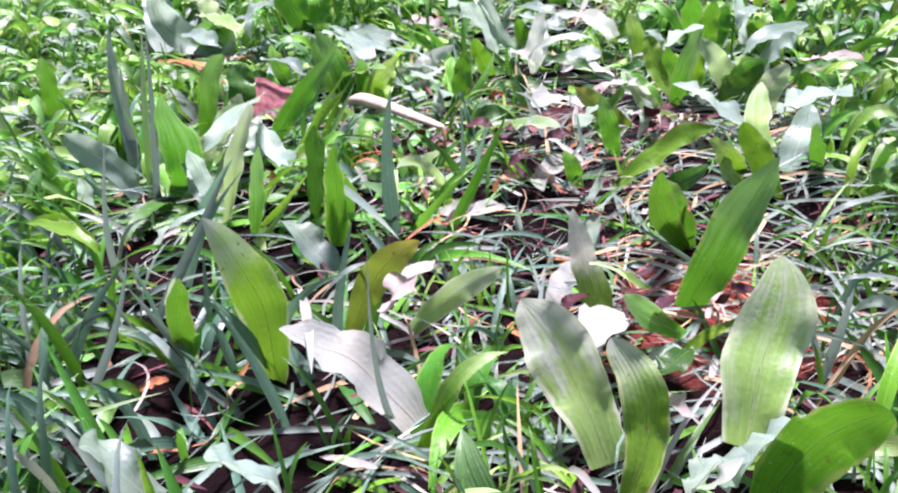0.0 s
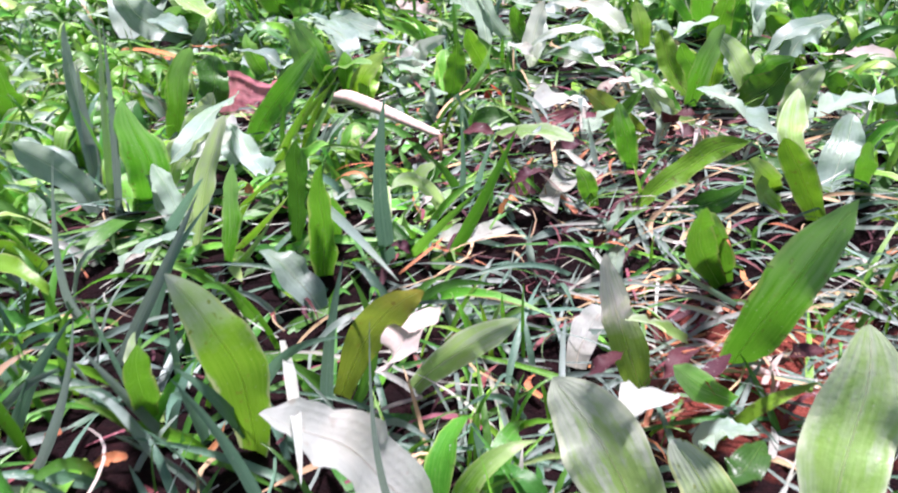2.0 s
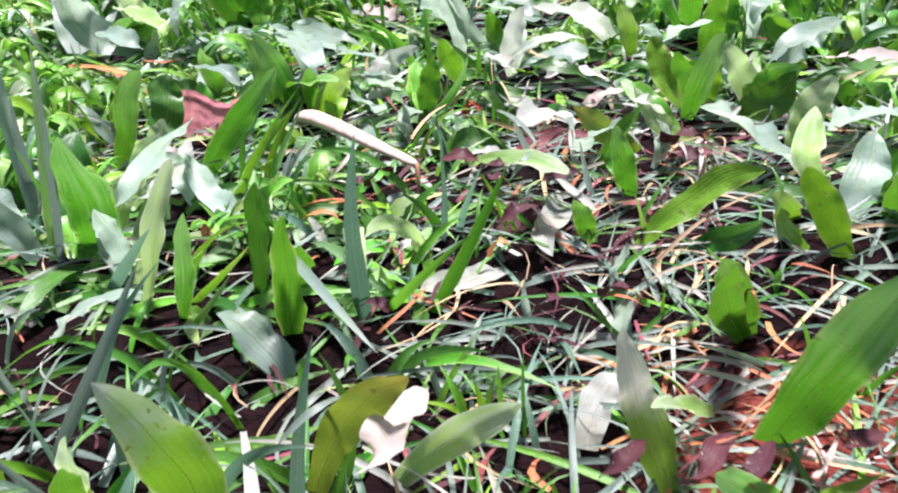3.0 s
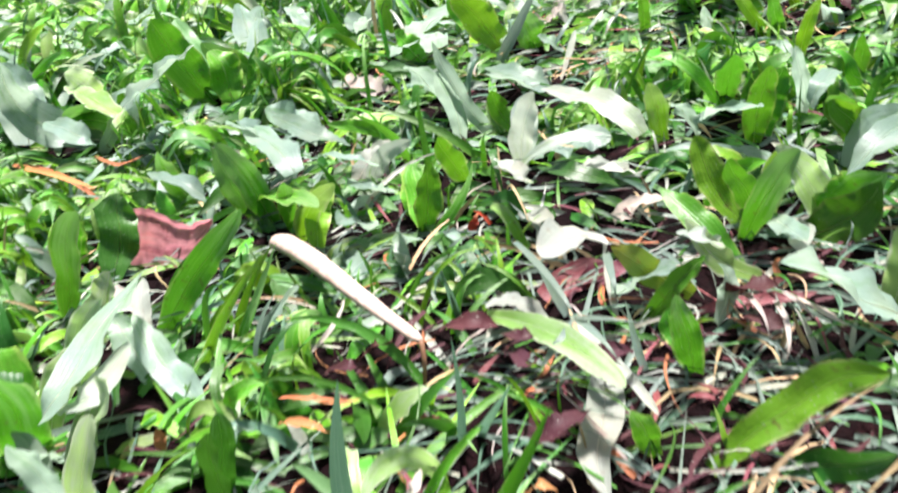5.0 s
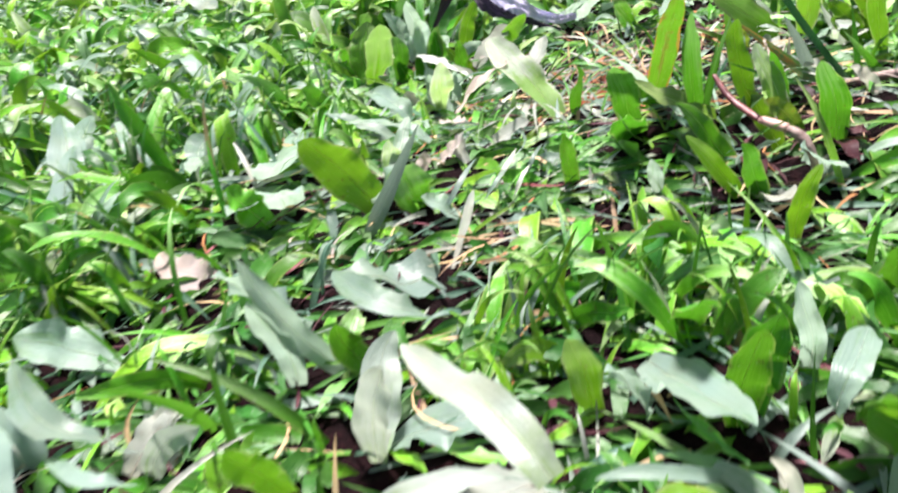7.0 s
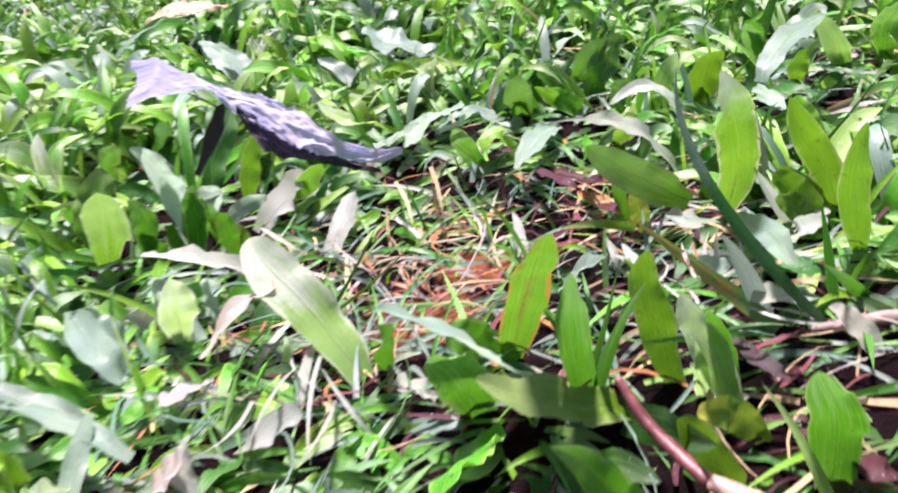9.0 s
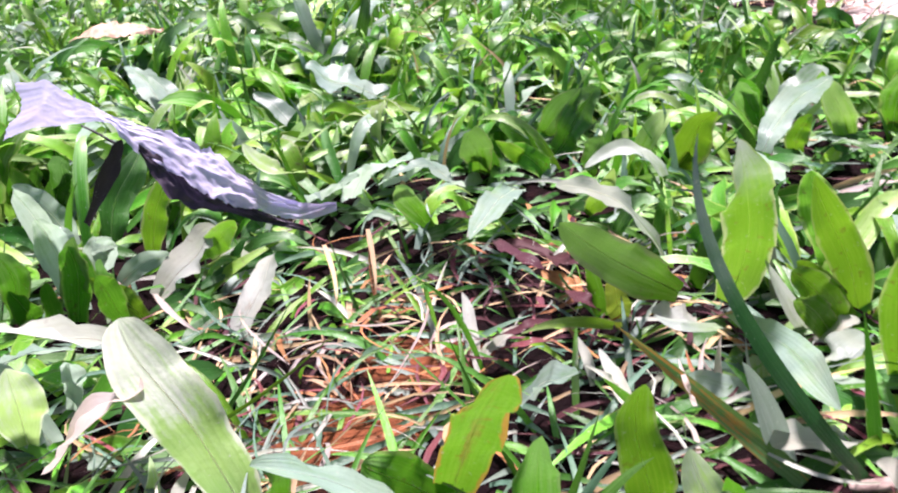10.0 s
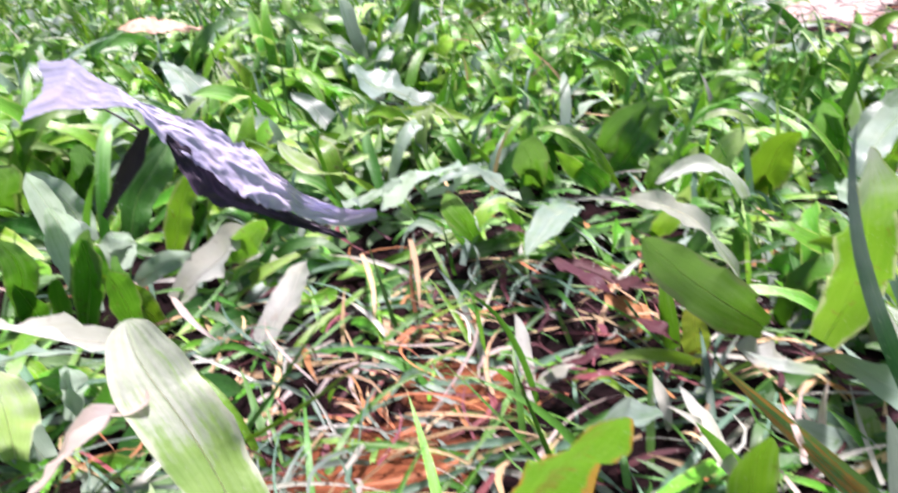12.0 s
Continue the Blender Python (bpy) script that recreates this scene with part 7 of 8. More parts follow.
leaf(c, (0.0509, 0.6129, 0.0020), (0.0575, 0.6118, 0.0145), (0.0622, 0.6073, 0.0240), 0.0016, 'v', (-0.08, -0.75, 0.60))
dry_leaf((0.0809, 0.6155, 0.0040), (0.0787, 0.5913, 0.0145), (0.0852, 0.5945, 0.0070), 0.0038, 'n', (0.00, -0.15, 0.99))
dry_leaf((0.0815, 0.6141, 0.0020), (0.0833, 0.5971, 0.0125), (0.0941, 0.6134, 0.0050), 0.0028, 'r', (0.00, -0.15, 0.99))
dry_leaf((0.0777, 0.6028, 0.0019), (0.0809, 0.5905, 0.0111), (0.0897, 0.6021, 0.0040), 0.0033, 'm', (0.00, -0.15, 0.99))
dry_leaf((0.0884, 0.6476, -0.0008), (0.0869, 0.6476, 0.0064), (0.0884, 0.6476, 0.0122), 0.0017, 'k', (-0.13, -0.75, 0.60))
dry_leaf((0.0895, 0.6522, -0.0014), (0.0876, 0.6522, 0.0015), (0.0864, 0.6522, 0.0048), 0.0014, 'k', (-0.13, -0.75, 0.60))
dry_leaf((0.0700, 0.6323, 0.0060), (0.0662, 0.6274, 0.0165), (0.0677, 0.6545, 0.0090), 0.0027, 'w', (0.00, -0.15, 0.99))
dry_leaf((0.0694, 0.6413, 0.0080), (0.0640, 0.6315, 0.0185), (0.0634, 0.6466, 0.0110), 0.0017, 'w', (0.00, -0.15, 0.99))
c = clump(0.0882, 0.6507, 'x')
leaf(c, (0.0882, 0.6507, 0.0120), (0.0767, 0.6339, 0.0225), (0.0778, 0.6530, 0.0150), 0.0030, 'x', (0.00, -0.15, 0.99))
dry_leaf((0.0565, 0.7240, 0.0020), (0.0577, 0.6910, 0.0125), (0.0659, 0.6940, 0.0050), 0.0047, 'm', (0.00, -0.15, 0.99))
dry_leaf((0.0689, 0.7099, 0.0020), (0.0678, 0.6831, 0.0125), (0.0748, 0.6975, 0.0050), 0.0057, 'm', (0.00, -0.15, 0.99))
dry_leaf((0.0492, 0.6757, 0.0020), (0.0544, 0.6606, 0.0125), (0.0636, 0.6738, 0.0050), 0.0034, 'm', (0.00, -0.15, 0.99))
dry_leaf((0.0507, 0.6711, 0.0020), (0.0540, 0.6549, 0.0125), (0.0629, 0.6655, 0.0050), 0.0025, 'r', (0.00, -0.15, 0.99))
dry_leaf((0.0451, 0.7449, 0.0020), (0.0474, 0.7204, 0.0125), (0.0529, 0.7314, 0.0050), 0.0045, 'm', (0.00, -0.15, 0.99))
dry_leaf((0.0672, 0.6920, 0.0020), (0.0673, 0.6706, 0.0125), (0.0723, 0.6753, 0.0050), 0.0042, 'm', (0.00, -0.15, 0.99))
dry_leaf((-0.0283, 0.7211, 0.0020), (-0.0152, 0.6845, 0.0125), (-0.0120, 0.6916, 0.0050), 0.0019, 'k', (0.00, -0.15, 0.99))
dry_leaf((0.0132, 0.7359, 0.0020), (0.0195, 0.6926, 0.0125), (0.0176, 0.6940, 0.0050), 0.0014, 'z', (0.00, -0.15, 0.99))
dry_leaf((0.0247, 0.7422, 0.0020), (0.0273, 0.7013, 0.0125), (0.0267, 0.6972, 0.0050), 0.0016, 'z', (0.00, -0.15, 0.99))
c = clump(-0.0421, 0.4636, 'x')
leaf(c, (-0.0421, 0.4636, -0.0089), (-0.0412, 0.4620, 0.0072), (-0.0335, 0.4556, 0.0209), 0.0092, 'x', (0.06, -0.75, 0.60))
dry_leaf((-0.0458, 0.4301, 0.0080), (-0.0358, 0.4034, 0.0185), (-0.0345, 0.4080, 0.0110), 0.0054, 'w', (0.00, -0.15, 0.99))
dry_leaf((-0.0800, 0.3351, 0.0010), (-0.0695, 0.3237, 0.0115), (-0.0683, 0.3305, 0.0040), 0.0047, 'm', (0.00, -0.15, 0.99))
dry_leaf((-0.0551, 0.3490, 0.0010), (-0.0442, 0.3376, 0.0115), (-0.0392, 0.3441, 0.0040), 0.0052, 'm', (0.00, -0.15, 0.99))
dry_leaf((-0.0723, 0.3397, 0.0010), (-0.0642, 0.3307, 0.0115), (-0.0643, 0.3407, 0.0040), 0.0052, 'm', (0.00, -0.15, 0.99))
dry_leaf((-0.0219, 0.3292, 0.0010), (-0.0144, 0.3203, 0.0115), (-0.0087, 0.3292, 0.0040), 0.0054, 'm', (0.00, -0.15, 0.99))
dry_leaf((0.0147, 0.3534, 0.0010), (0.0167, 0.3425, 0.0115), (0.0249, 0.3478, 0.0040), 0.0072, 'm', (0.00, -0.15, 0.99))
dry_leaf((0.0153, 0.3438, 0.0010), (0.0178, 0.3257, 0.0115), (0.0240, 0.3337, 0.0040), 0.0045, 'm', (0.00, -0.15, 0.99))
dry_leaf((-0.0398, 0.3452, 0.0010), (-0.0322, 0.3281, 0.0115), (-0.0295, 0.3393, 0.0040), 0.0041, 'm', (0.00, -0.15, 0.99))
c = clump(-0.0315, 0.5658, 'u')
leaf(c, (-0.0315, 0.5658, 0.0040), (-0.0229, 0.5706, 0.0145), (-0.0231, 0.5922, 0.0070), 0.0022, 'u', (0.00, -0.15, 0.99))
dry_leaf((-0.0168, 0.5726, 0.0040), (-0.0113, 0.5665, 0.0145), (-0.0102, 0.5950, 0.0070), 0.0024, 'y', (0.00, -0.15, 0.99))
c = clump(-0.0205, 0.5632, 'u')
leaf(c, (-0.0205, 0.5632, 0.0040), (-0.0130, 0.5602, 0.0145), (-0.0119, 0.5828, 0.0070), 0.0021, 'u', (0.00, -0.15, 0.99))
c = clump(-0.0074, 0.5776, 'u')
leaf(c, (-0.0074, 0.5776, 0.0040), (-0.0034, 0.5739, 0.0145), (-0.0005, 0.5965, 0.0070), 0.0019, 'u', (0.00, -0.15, 0.99))
dry_leaf((-0.0112, 0.5626, 0.0040), (-0.0058, 0.5620, 0.0145), (-0.0055, 0.5790, 0.0070), 0.0023, 'y', (0.00, -0.15, 0.99))
c = clump(-0.0406, 0.5748, 'g')
leaf(c, (-0.0406, 0.5748, -0.0005), (-0.0441, 0.5739, 0.0098), (-0.0446, 0.5702, 0.0178), 0.0136, 'g', (0.06, -0.75, 0.60))
c = clump(-0.0490, 0.6001, 'p')
leaf(c, (-0.0490, 0.6001, 0.0018), (-0.0539, 0.5994, 0.0077), (-0.0515, 0.5964, 0.0164), 0.0075, 'p', (0.07, -0.75, 0.60))
dry_leaf((0.0837, 0.5765, 0.0000), (0.0805, 0.5568, 0.0105), (0.0859, 0.5538, 0.0030), 0.0069, 'm', (0.00, -0.15, 0.99))
dry_leaf((0.0904, 0.5826, 0.0004), (0.0864, 0.5634, 0.0103), (0.0937, 0.5711, 0.0030), 0.0048, 'm', (0.00, -0.15, 0.99))
dry_leaf((0.0584, 0.5760, 0.0000), (0.0580, 0.5546, 0.0105), (0.0580, 0.5515, 0.0030), 0.0067, 'm', (0.00, -0.15, 0.99))
c = clump(-0.1190, 0.2871, 'spg')
leaf(c, (-0.1302, 0.2984, -0.0052), (-0.1300, 0.2971, 0.0086), (-0.1302, 0.2921, 0.0199), 0.0064, 's', (0.20, -0.75, 0.60))
leaf(c, (-0.1198, 0.2844, -0.0059), (-0.1087, 0.2821, 0.0202), (-0.0959, 0.2728, 0.0396), 0.0069, 'p', (0.18, -0.75, 0.60))
leaf(c, (-0.1072, 0.2785, -0.0063), (-0.1025, 0.2769, 0.0104), (-0.0943, 0.2704, 0.0260), 0.0053, 'g', (0.16, -0.75, 0.60))
c = clump(-0.0828, 0.2784, 'gd')
leaf(c, (-0.0761, 0.2702, -0.0068), (-0.0738, 0.2685, 0.0107), (-0.0672, 0.2615, 0.0283), 0.0082, 'g', (0.11, -0.75, 0.60))
leaf(c, (-0.0896, 0.2865, -0.0058), (-0.0848, 0.2847, 0.0123), (-0.0791, 0.2775, 0.0298), 0.0055, 'd', (0.13, -0.75, 0.60))
c = clump(-0.1042, 0.2727, 'l')
leaf(c, (-0.1042, 0.2727, -0.0067), (-0.0928, 0.2717, 0.0037), (-0.0863, 0.2681, 0.0120), 0.0022, 'l', (0.16, -0.75, 0.60))
c = clump(-0.0880, 0.2813, 'p')
leaf(c, (-0.0880, 0.2813, -0.0061), (-0.0821, 0.2806, 0.0005), (-0.0754, 0.2780, 0.0074), 0.0019, 'p', (0.13, -0.75, 0.60))
c = clump(-0.0063, 0.3059, 'g')
leaf(c, (-0.0063, 0.3059, -0.0050), (-0.0082, 0.3052, 0.0002), (-0.0093, 0.3023, 0.0093), 0.0052, 'g', (0.01, -0.75, 0.60))
c = clump(-0.0432, 0.2773, 'g')
leaf(c, (-0.0432, 0.2773, -0.0064), (-0.0297, 0.2773, 0.0139), (-0.0213, 0.2773, 0.0302), 0.0037, 'g', (0.06, -0.75, 0.60))
c = clump(0.0441, 0.2962, 'l')
leaf(c, (0.0441, 0.2962, -0.0053), (0.0393, 0.2956, 0.0001), (0.0360, 0.2930, 0.0077), 0.0048, 'l', (-0.07, -0.75, 0.60))
dry_leaf((-0.0304, 0.3045, 0.0015), (-0.0230, 0.2956, 0.0120), (-0.0182, 0.3095, 0.0045), 0.0060, 'm', (0.00, -0.15, 0.99))
dry_leaf((-0.0041, 0.2662, 0.0015), (0.0015, 0.2529, 0.0120), (0.0069, 0.2565, 0.0045), 0.0015, 'a', (0.00, -0.15, 0.99))
dry_leaf((0.0155, 0.2676, 0.0015), (0.0160, 0.2511, 0.0120), (0.0193, 0.2565, 0.0045), 0.0014, 'k', (0.00, -0.15, 0.99))
dry_leaf((-0.0167, 0.2626, 0.0015), (-0.0129, 0.2518, 0.0120), (-0.0117, 0.2633, 0.0045), 0.0028, 'm', (0.00, -0.15, 0.99))
dry_leaf((-0.0858, 0.3170, 0.0015), (-0.0739, 0.3035, 0.0120), (-0.0713, 0.3078, 0.0045), 0.0026, 'a', (0.00, -0.15, 0.99))
dry_leaf((-0.0572, 0.2683, 0.0015), (-0.0491, 0.2556, 0.0120), (-0.0479, 0.2585, 0.0045), 0.0029, 'm', (0.00, -0.15, 0.99))
dry_leaf((-0.0542, 0.2894, 0.0015), (-0.0465, 0.2805, 0.0120), (-0.0506, 0.2949, 0.0045), 0.0025, 'k', (0.00, -0.15, 0.99))
dry_leaf((-0.0811, 0.3263, 0.0015), (-0.0679, 0.3056, 0.0120), (-0.0670, 0.3195, 0.0045), 0.0017, 'a', (0.00, -0.15, 0.99))
dry_leaf((-0.0302, 0.2888, 0.0015), (-0.0266, 0.2823, 0.0120), (-0.0240, 0.2869, 0.0045), 0.0023, 'a', (0.00, -0.15, 0.99))
dry_leaf((-0.0366, 0.3379, 0.0015), (-0.0303, 0.3163, 0.0120), (-0.0305, 0.3264, 0.0045), 0.0040, 'm', (0.00, -0.15, 0.99))
dry_leaf((-0.0031, 0.2676, 0.0015), (0.0000, 0.2580, 0.0120), (0.0046, 0.2635, 0.0045), 0.0040, 'm', (0.00, -0.15, 0.99))
c = clump(0.0755, 0.6089, 'd')
leaf(c, (0.0755, 0.6089, 0.0100), (0.0774, 0.5973, 0.0205), (0.0907, 0.6018, 0.0130), 0.0017, 'd', (0.00, -0.15, 0.99))
c = clump(-0.2490, 0.9448, 'x')
leaf(c, (-0.2490, 0.9448, 0.0120), (-0.2143, 0.9055, 0.0225), (-0.1938, 0.8771, 0.0150), 0.0164, 'x', (0.00, -0.15, 0.99))
c = clump(0.0085, 0.7664, 'p')
leaf(c, (0.0085, 0.7664, 0.0120), (0.0021, 0.7367, 0.0225), (-0.0119, 0.7925, 0.0150), 0.0048, 'p', (0.00, -0.15, 0.99))
c = clump(-0.0683, 0.7881, 's')
leaf(c, (-0.0683, 0.7881, -0.0090), (-0.0704, 0.7867, 0.0052), (-0.0784, 0.7814, 0.0153), 0.0086, 's', (0.10, -0.75, 0.60))
c = clump(0.0437, 0.7538, 'gs')
leaf(c, (0.0394, 0.7577, -0.0089), (0.0367, 0.7568, 0.0023), (0.0335, 0.7529, 0.0089), 0.0055, 'g', (-0.06, -0.75, 0.60))
leaf(c, (0.0479, 0.7499, 0.0120), (0.0406, 0.7377, 0.0225), (0.0294, 0.7399, 0.0150), 0.0051, 's', (0.00, -0.15, 0.99))
# end of the plants that stand out
# ---- things lying in the lawn ----
def tube(points, radii, sides=10, seed=0, rough=0.12):
    """A bent stalk through the points."""
    pts, rad = [Vector(p) for p in points], list(radii)
    path, size = [], []
    n = 6
    for i in range(len(pts) - 1):
        p0, p1, p2, p3 = pts[max(i - 1, 0)], pts[i], pts[i + 1], pts[min(i + 2, len(pts) - 1)]
        for k in range(n):
            s = k / n
            path.append(0.5 * (2 * p1 + (p2 - p0) * s + (2 * p0 - 5 * p1 + 4 * p2 - p3) * s * s + (3 * p1 - p0 - 3 * p2 + p3) * s**3))
            size.append(rad[i] * (1 - s) + rad[i + 1] * s)
    path.append(pts[-1]), size.append(rad[-1])
    verts, faces = [], []
    for i, (p, r) in enumerate(zip(path, size)):
        d = (path[min(i + 1, len(path) - 1)] - path[max(i - 1, 0)]).normalized()
        a = d.cross(Vector((0, 0, 1))).normalized()
        b = a.cross(d)
        end = 0.55 if i in (0, len(path) - 1) else 1.0
        for k in range(sides):
            ang = 6.2832 * k / sides
            w = r * end * (1 + rough * noise.noise(p * 300 + Vector((k, 0, seed))))
            verts.append(tuple(p + a * math.cos(ang) * w * 1.15 + b * math.sin(ang) * w * 0.8))
    for i in range(len(path) - 1):
        for k in range(sides):
            k2 = (k + 1) % sides
            faces.append((i * sides + k, i * sides + k2, (i + 1) * sides + k2, (i + 1) * sides + k))
    faces.append(tuple(range(sides))[::-1])
    faces.append(tuple((len(path) - 1) * sides + k for k in range(sides)))
    return verts, faces


def part(name, verts, faces, material, parent=None, label=""):
    ob = new(name, mesh_of(name, verts, faces, None, material))
    if parent:
        ob.parent = parent
    return tagged(ob, label) if label else ob


def crumpled(spine, widths, cross, along=60, over=20, amp=(0.0015,), seed=0, droop=0.0, jag=0.1):
    """A crumpled dry sheet along a spine; droop lets its near edge hang down."""
    sp = np.array(spine, float)
    at = np.linspace(0, 1, len(sp))
    v = np.linspace(0, 1, along + 1)
    fine = np.stack([np.interp(v, at, sp[:, k]) for k in range(3)], 1)
    for _ in range(3):
        fine[1:-1] = (fine[:-2] + fine[1:-1] * 2 + fine[2:]) / 4
    wide = np.interp(v, np.linspace(0, 1, len(widths)), widths)
    cr = np.array(cross, float)
    cr = np.stack([np.interp(v, np.linspace(0, 1, len(cr)), cr[:, k]) for k in range(3)], 1)
    cr /= np.linalg.norm(cr, axis=1, keepdims=True)
    rough = np.interp(v, np.linspace(0, 1, len(amp)), amp)
    way = np.gradient(fine, axis=0)
    way /= np.linalg.norm(way, axis=1, keepdims=True)
    up = np.cross(way, cr)
    up *= np.sign(up[:, 2:3] + 1e-9)
    verts, uvs = [], []
    for i in range(along + 1):
        for k in range(over + 1):
            u = 2 * k / over - 1
            edge = 1 + jag * noise.noise(Vector((v[i] * 9, u * 1.5 + seed, 3.3)))
            p = fine[i] + cr[i] * u * wide[i] / 2 * edge
            q = Vector((v[i] * 7, u * 0.9, seed))
            lift = rough[i] * (noise.noise(q) + 0.6 * noise.noise(q * 2.3) + 0.35 * noise.noise(q * 5.1))
            ridge = rough[i] * 0.9 * abs(noise.noise(Vector((v[i] * 12 + u * 1.5, u * 1.8, seed + 7))))
            p = p + up[i] * (lift + ridge)
            if u < 0:
                p = p + np.array((0, 0.0, -1.0)) * droop * u * u
            verts.append(p)
            uvs.append(((u + 1) / 2, v[i]))
    w = over + 1
    i = (np.arange(along)[:, None] * w + np.arange(over)[None]).ravel()
    return np.array(verts), np.stack([i, i + 1, i + w + 1, i + w], 1), np.array(uvs)


VIOLET = leaf_material("dry_violet_grey", (0.58, 0.54, 0.82), (0.68, 0.65, 0.89), (0.64, 0.60, 0.9), rough=0.42, mottle=0.45, see=0.42, vary=0.02, stripes=9.0, gloss=0.4, streaky=0.12)
DUSTY_RED = leaf_material("dry_dusty_red", (0.74, 0.27, 0.33), (0.82, 0.46, 0.48), (0.90, 0.36, 0.42), rough=0.5, see=0.62, vary=0.02, mottle=0.4, stripes=6.0, blotch=(0.52, 0.15, 0.2), blotch_at=(0.44, 0.58), gloss=0.3)
# the violet leaf's shaded side: shade put into a much darker colour
SHADED_VIOLET = rough_material("dry_violet_shaded", (0.02, 0.012, 0.025), (0.08, 0.05, 0.09), 0.6, 260.0)
BLACKISH = rough_material("dark_stalk", (0.012, 0.01, 0.014), (0.04, 0.03, 0.04), 0.6)
PALE_BARK = rough_material("pale_pink_stalk", (0.48, 0.32, 0.26), (0.68, 0.53, 0.46), 0.55, 420.0, (1, 1, 1), 0.4)
RED_BARK = rough_material("dark_red_stalk", (0.08, 0.015, 0.02), (0.22, 0.06, 0.06), 0.45, 420.0)
CHIP = rough_material("dry_orange_cream", (0.30, 0.16, 0.09), (0.48, 0.32, 0.22), 0.6, 160.0, (1, 1, 1), 0.6)
PINK_BARK = rough_material("dull_pink_stalk", (0.34, 0.17, 0.15), (0.55, 0.36, 0.30), 0.55, 420.0)
GREY_BARK = rough_material("grey_brown_bark", (0.12, 0.07, 0.06), (0.36, 0.26, 0.23), 0.7, 420.0, (1, 1, 1), 0.9)
BROWN_BARK = rough_material("brown_stalk", (0.16, 0.07, 0.035), (0.34, 0.17, 0.09), 0.6, 420.0)


def violet_leaf():
    """Torn flag-like head, thin neck, crumpled ragged body that tapers to the ground."""
    spine = [(-0.067, 0.768, 0.0405), (-0.058, 0.767, 0.0420), (-0.051, 0.767, 0.0385), (-0.044, 0.766, 0.0370), (-0.040, 0.765, 0.0350), (-0.035, 0.763, 0.0310), (-0.028, 0.762, 0.0270),
             (-0.021, 0.761, 0.0220), (-0.015, 0.760, 0.0170), (-0.009, 0.760, 0.0120), (-0.002, 0.760, 0.0070), (0.006, 0.761, 0.0025), (0.016, 0.763, 0.0018)]
    widths = [0.0190, 0.0152, 0.0094, 0.0046, 0.0024, 0.0058, 0.0082, 0.0110, 0.0118, 0.0072, 0.0046, 0.0034, 0.0004]
    along, over = 170, 44
    v = np.linspace(0, 1, along + 1)
    at = np.linspace(0, 1, len(spine))
    mid = np.stack([np.interp(v, at, np.array(spine)[:, k]) for k in range(3)], 1)
    wide = np.interp(v, at, widths)
    for _ in range(4):
        mid[1:-1] = (mid[:-2] + mid[1:-1] * 2 + mid[2:]) / 4
    up = np.array((0.0, -0.5, 0.87))
    rough = np.interp(v, (0, 0.25, 0.36, 0.5, 0.9, 1.0), (0.00012, 0.0002, 0.0005, 0.0011, 0.0013, 0.0010))
    verts, uvs = [], []
    for i in range(along + 1):
        for k in range(over + 1):
            u = 2 * k / over - 1
            rim = abs(u) ** 3
            ragged = 0.20 * noise.noise(Vector((v[i] * 14, 5.0 + (u > 0), 1.0))) + 0.14 * noise.noise(Vector((v[i] * 43, 9.0 + (u > 0), 2.0))) + 0.08 * noise.noise(Vector((v[i] * 110, 3.0 + (u > 0), 4.0)))
            cross = np.array((0.16, 0.72, 0.64)) if v[i] < 0.3 else np.array((0.14, 0.98, 0.54))
            p = mid[i] + cross * u * wide[i] / 2 * (1 + rim * ragged * (1.6 if v[i] > 0.33 else 0.5))
            q = Vector((v[i] * 5.5, u * 0.7, 5.0))
            crease = 1 - abs(noise.noise(q * 1.6)) * 2.6
            fold = 1 - abs(noise.noise(q * 3.7 + Vector((4, 1, 0)))) * 2.4
            lift = rough[i] * (1.1 * crease + 0.4 * fold + 0.30 * noise.noise(q * 7.5) + 0.14 * noise.noise(q * 15.0))
            verts.append(p + up * lift + np.array((0, 0, -0.0022)) * (max(0.0, -u) ** 2) * (v[i] > 0.36))
            uvs.append(((u + 1) / 2, v[i]))
    v3, uv = np.array(verts), np.array(uvs)
    torn = np.clip(1 - uv[:, 1] / 0.12, 0, 1)
    v3[:, 0] += torn * (0.0032 * np.exp(-((uv[:, 0] - 0.55) / 0.25) ** 2) + 0.0003 * np.sin(uv[:, 0] * 19) + 0.0002 * np.sin(uv[:, 0] * 57))
    w = over + 1
    n = (np.arange(along)[:, None] * w + np.arange(over)[None]).ravel()
    ob = tagged(new("dead_leaf", mesh_of("dead_leaf", v3, np.stack([n, n + 1, n + w + 1, n + w], 1), uv, VIOLET)), "large crumpled violet-grey dead leaf propped on the grass", "leaf")
    part("stalk", *tube([(-0.046, 0.757, 0.037), (-0.042, 0.757, 0.034), (-0.037, 0.757, 0.0295)], (0.0003, 0.0004, 0.0005), 8, 1), BLACKISH, ob, "thin blackish stalk")
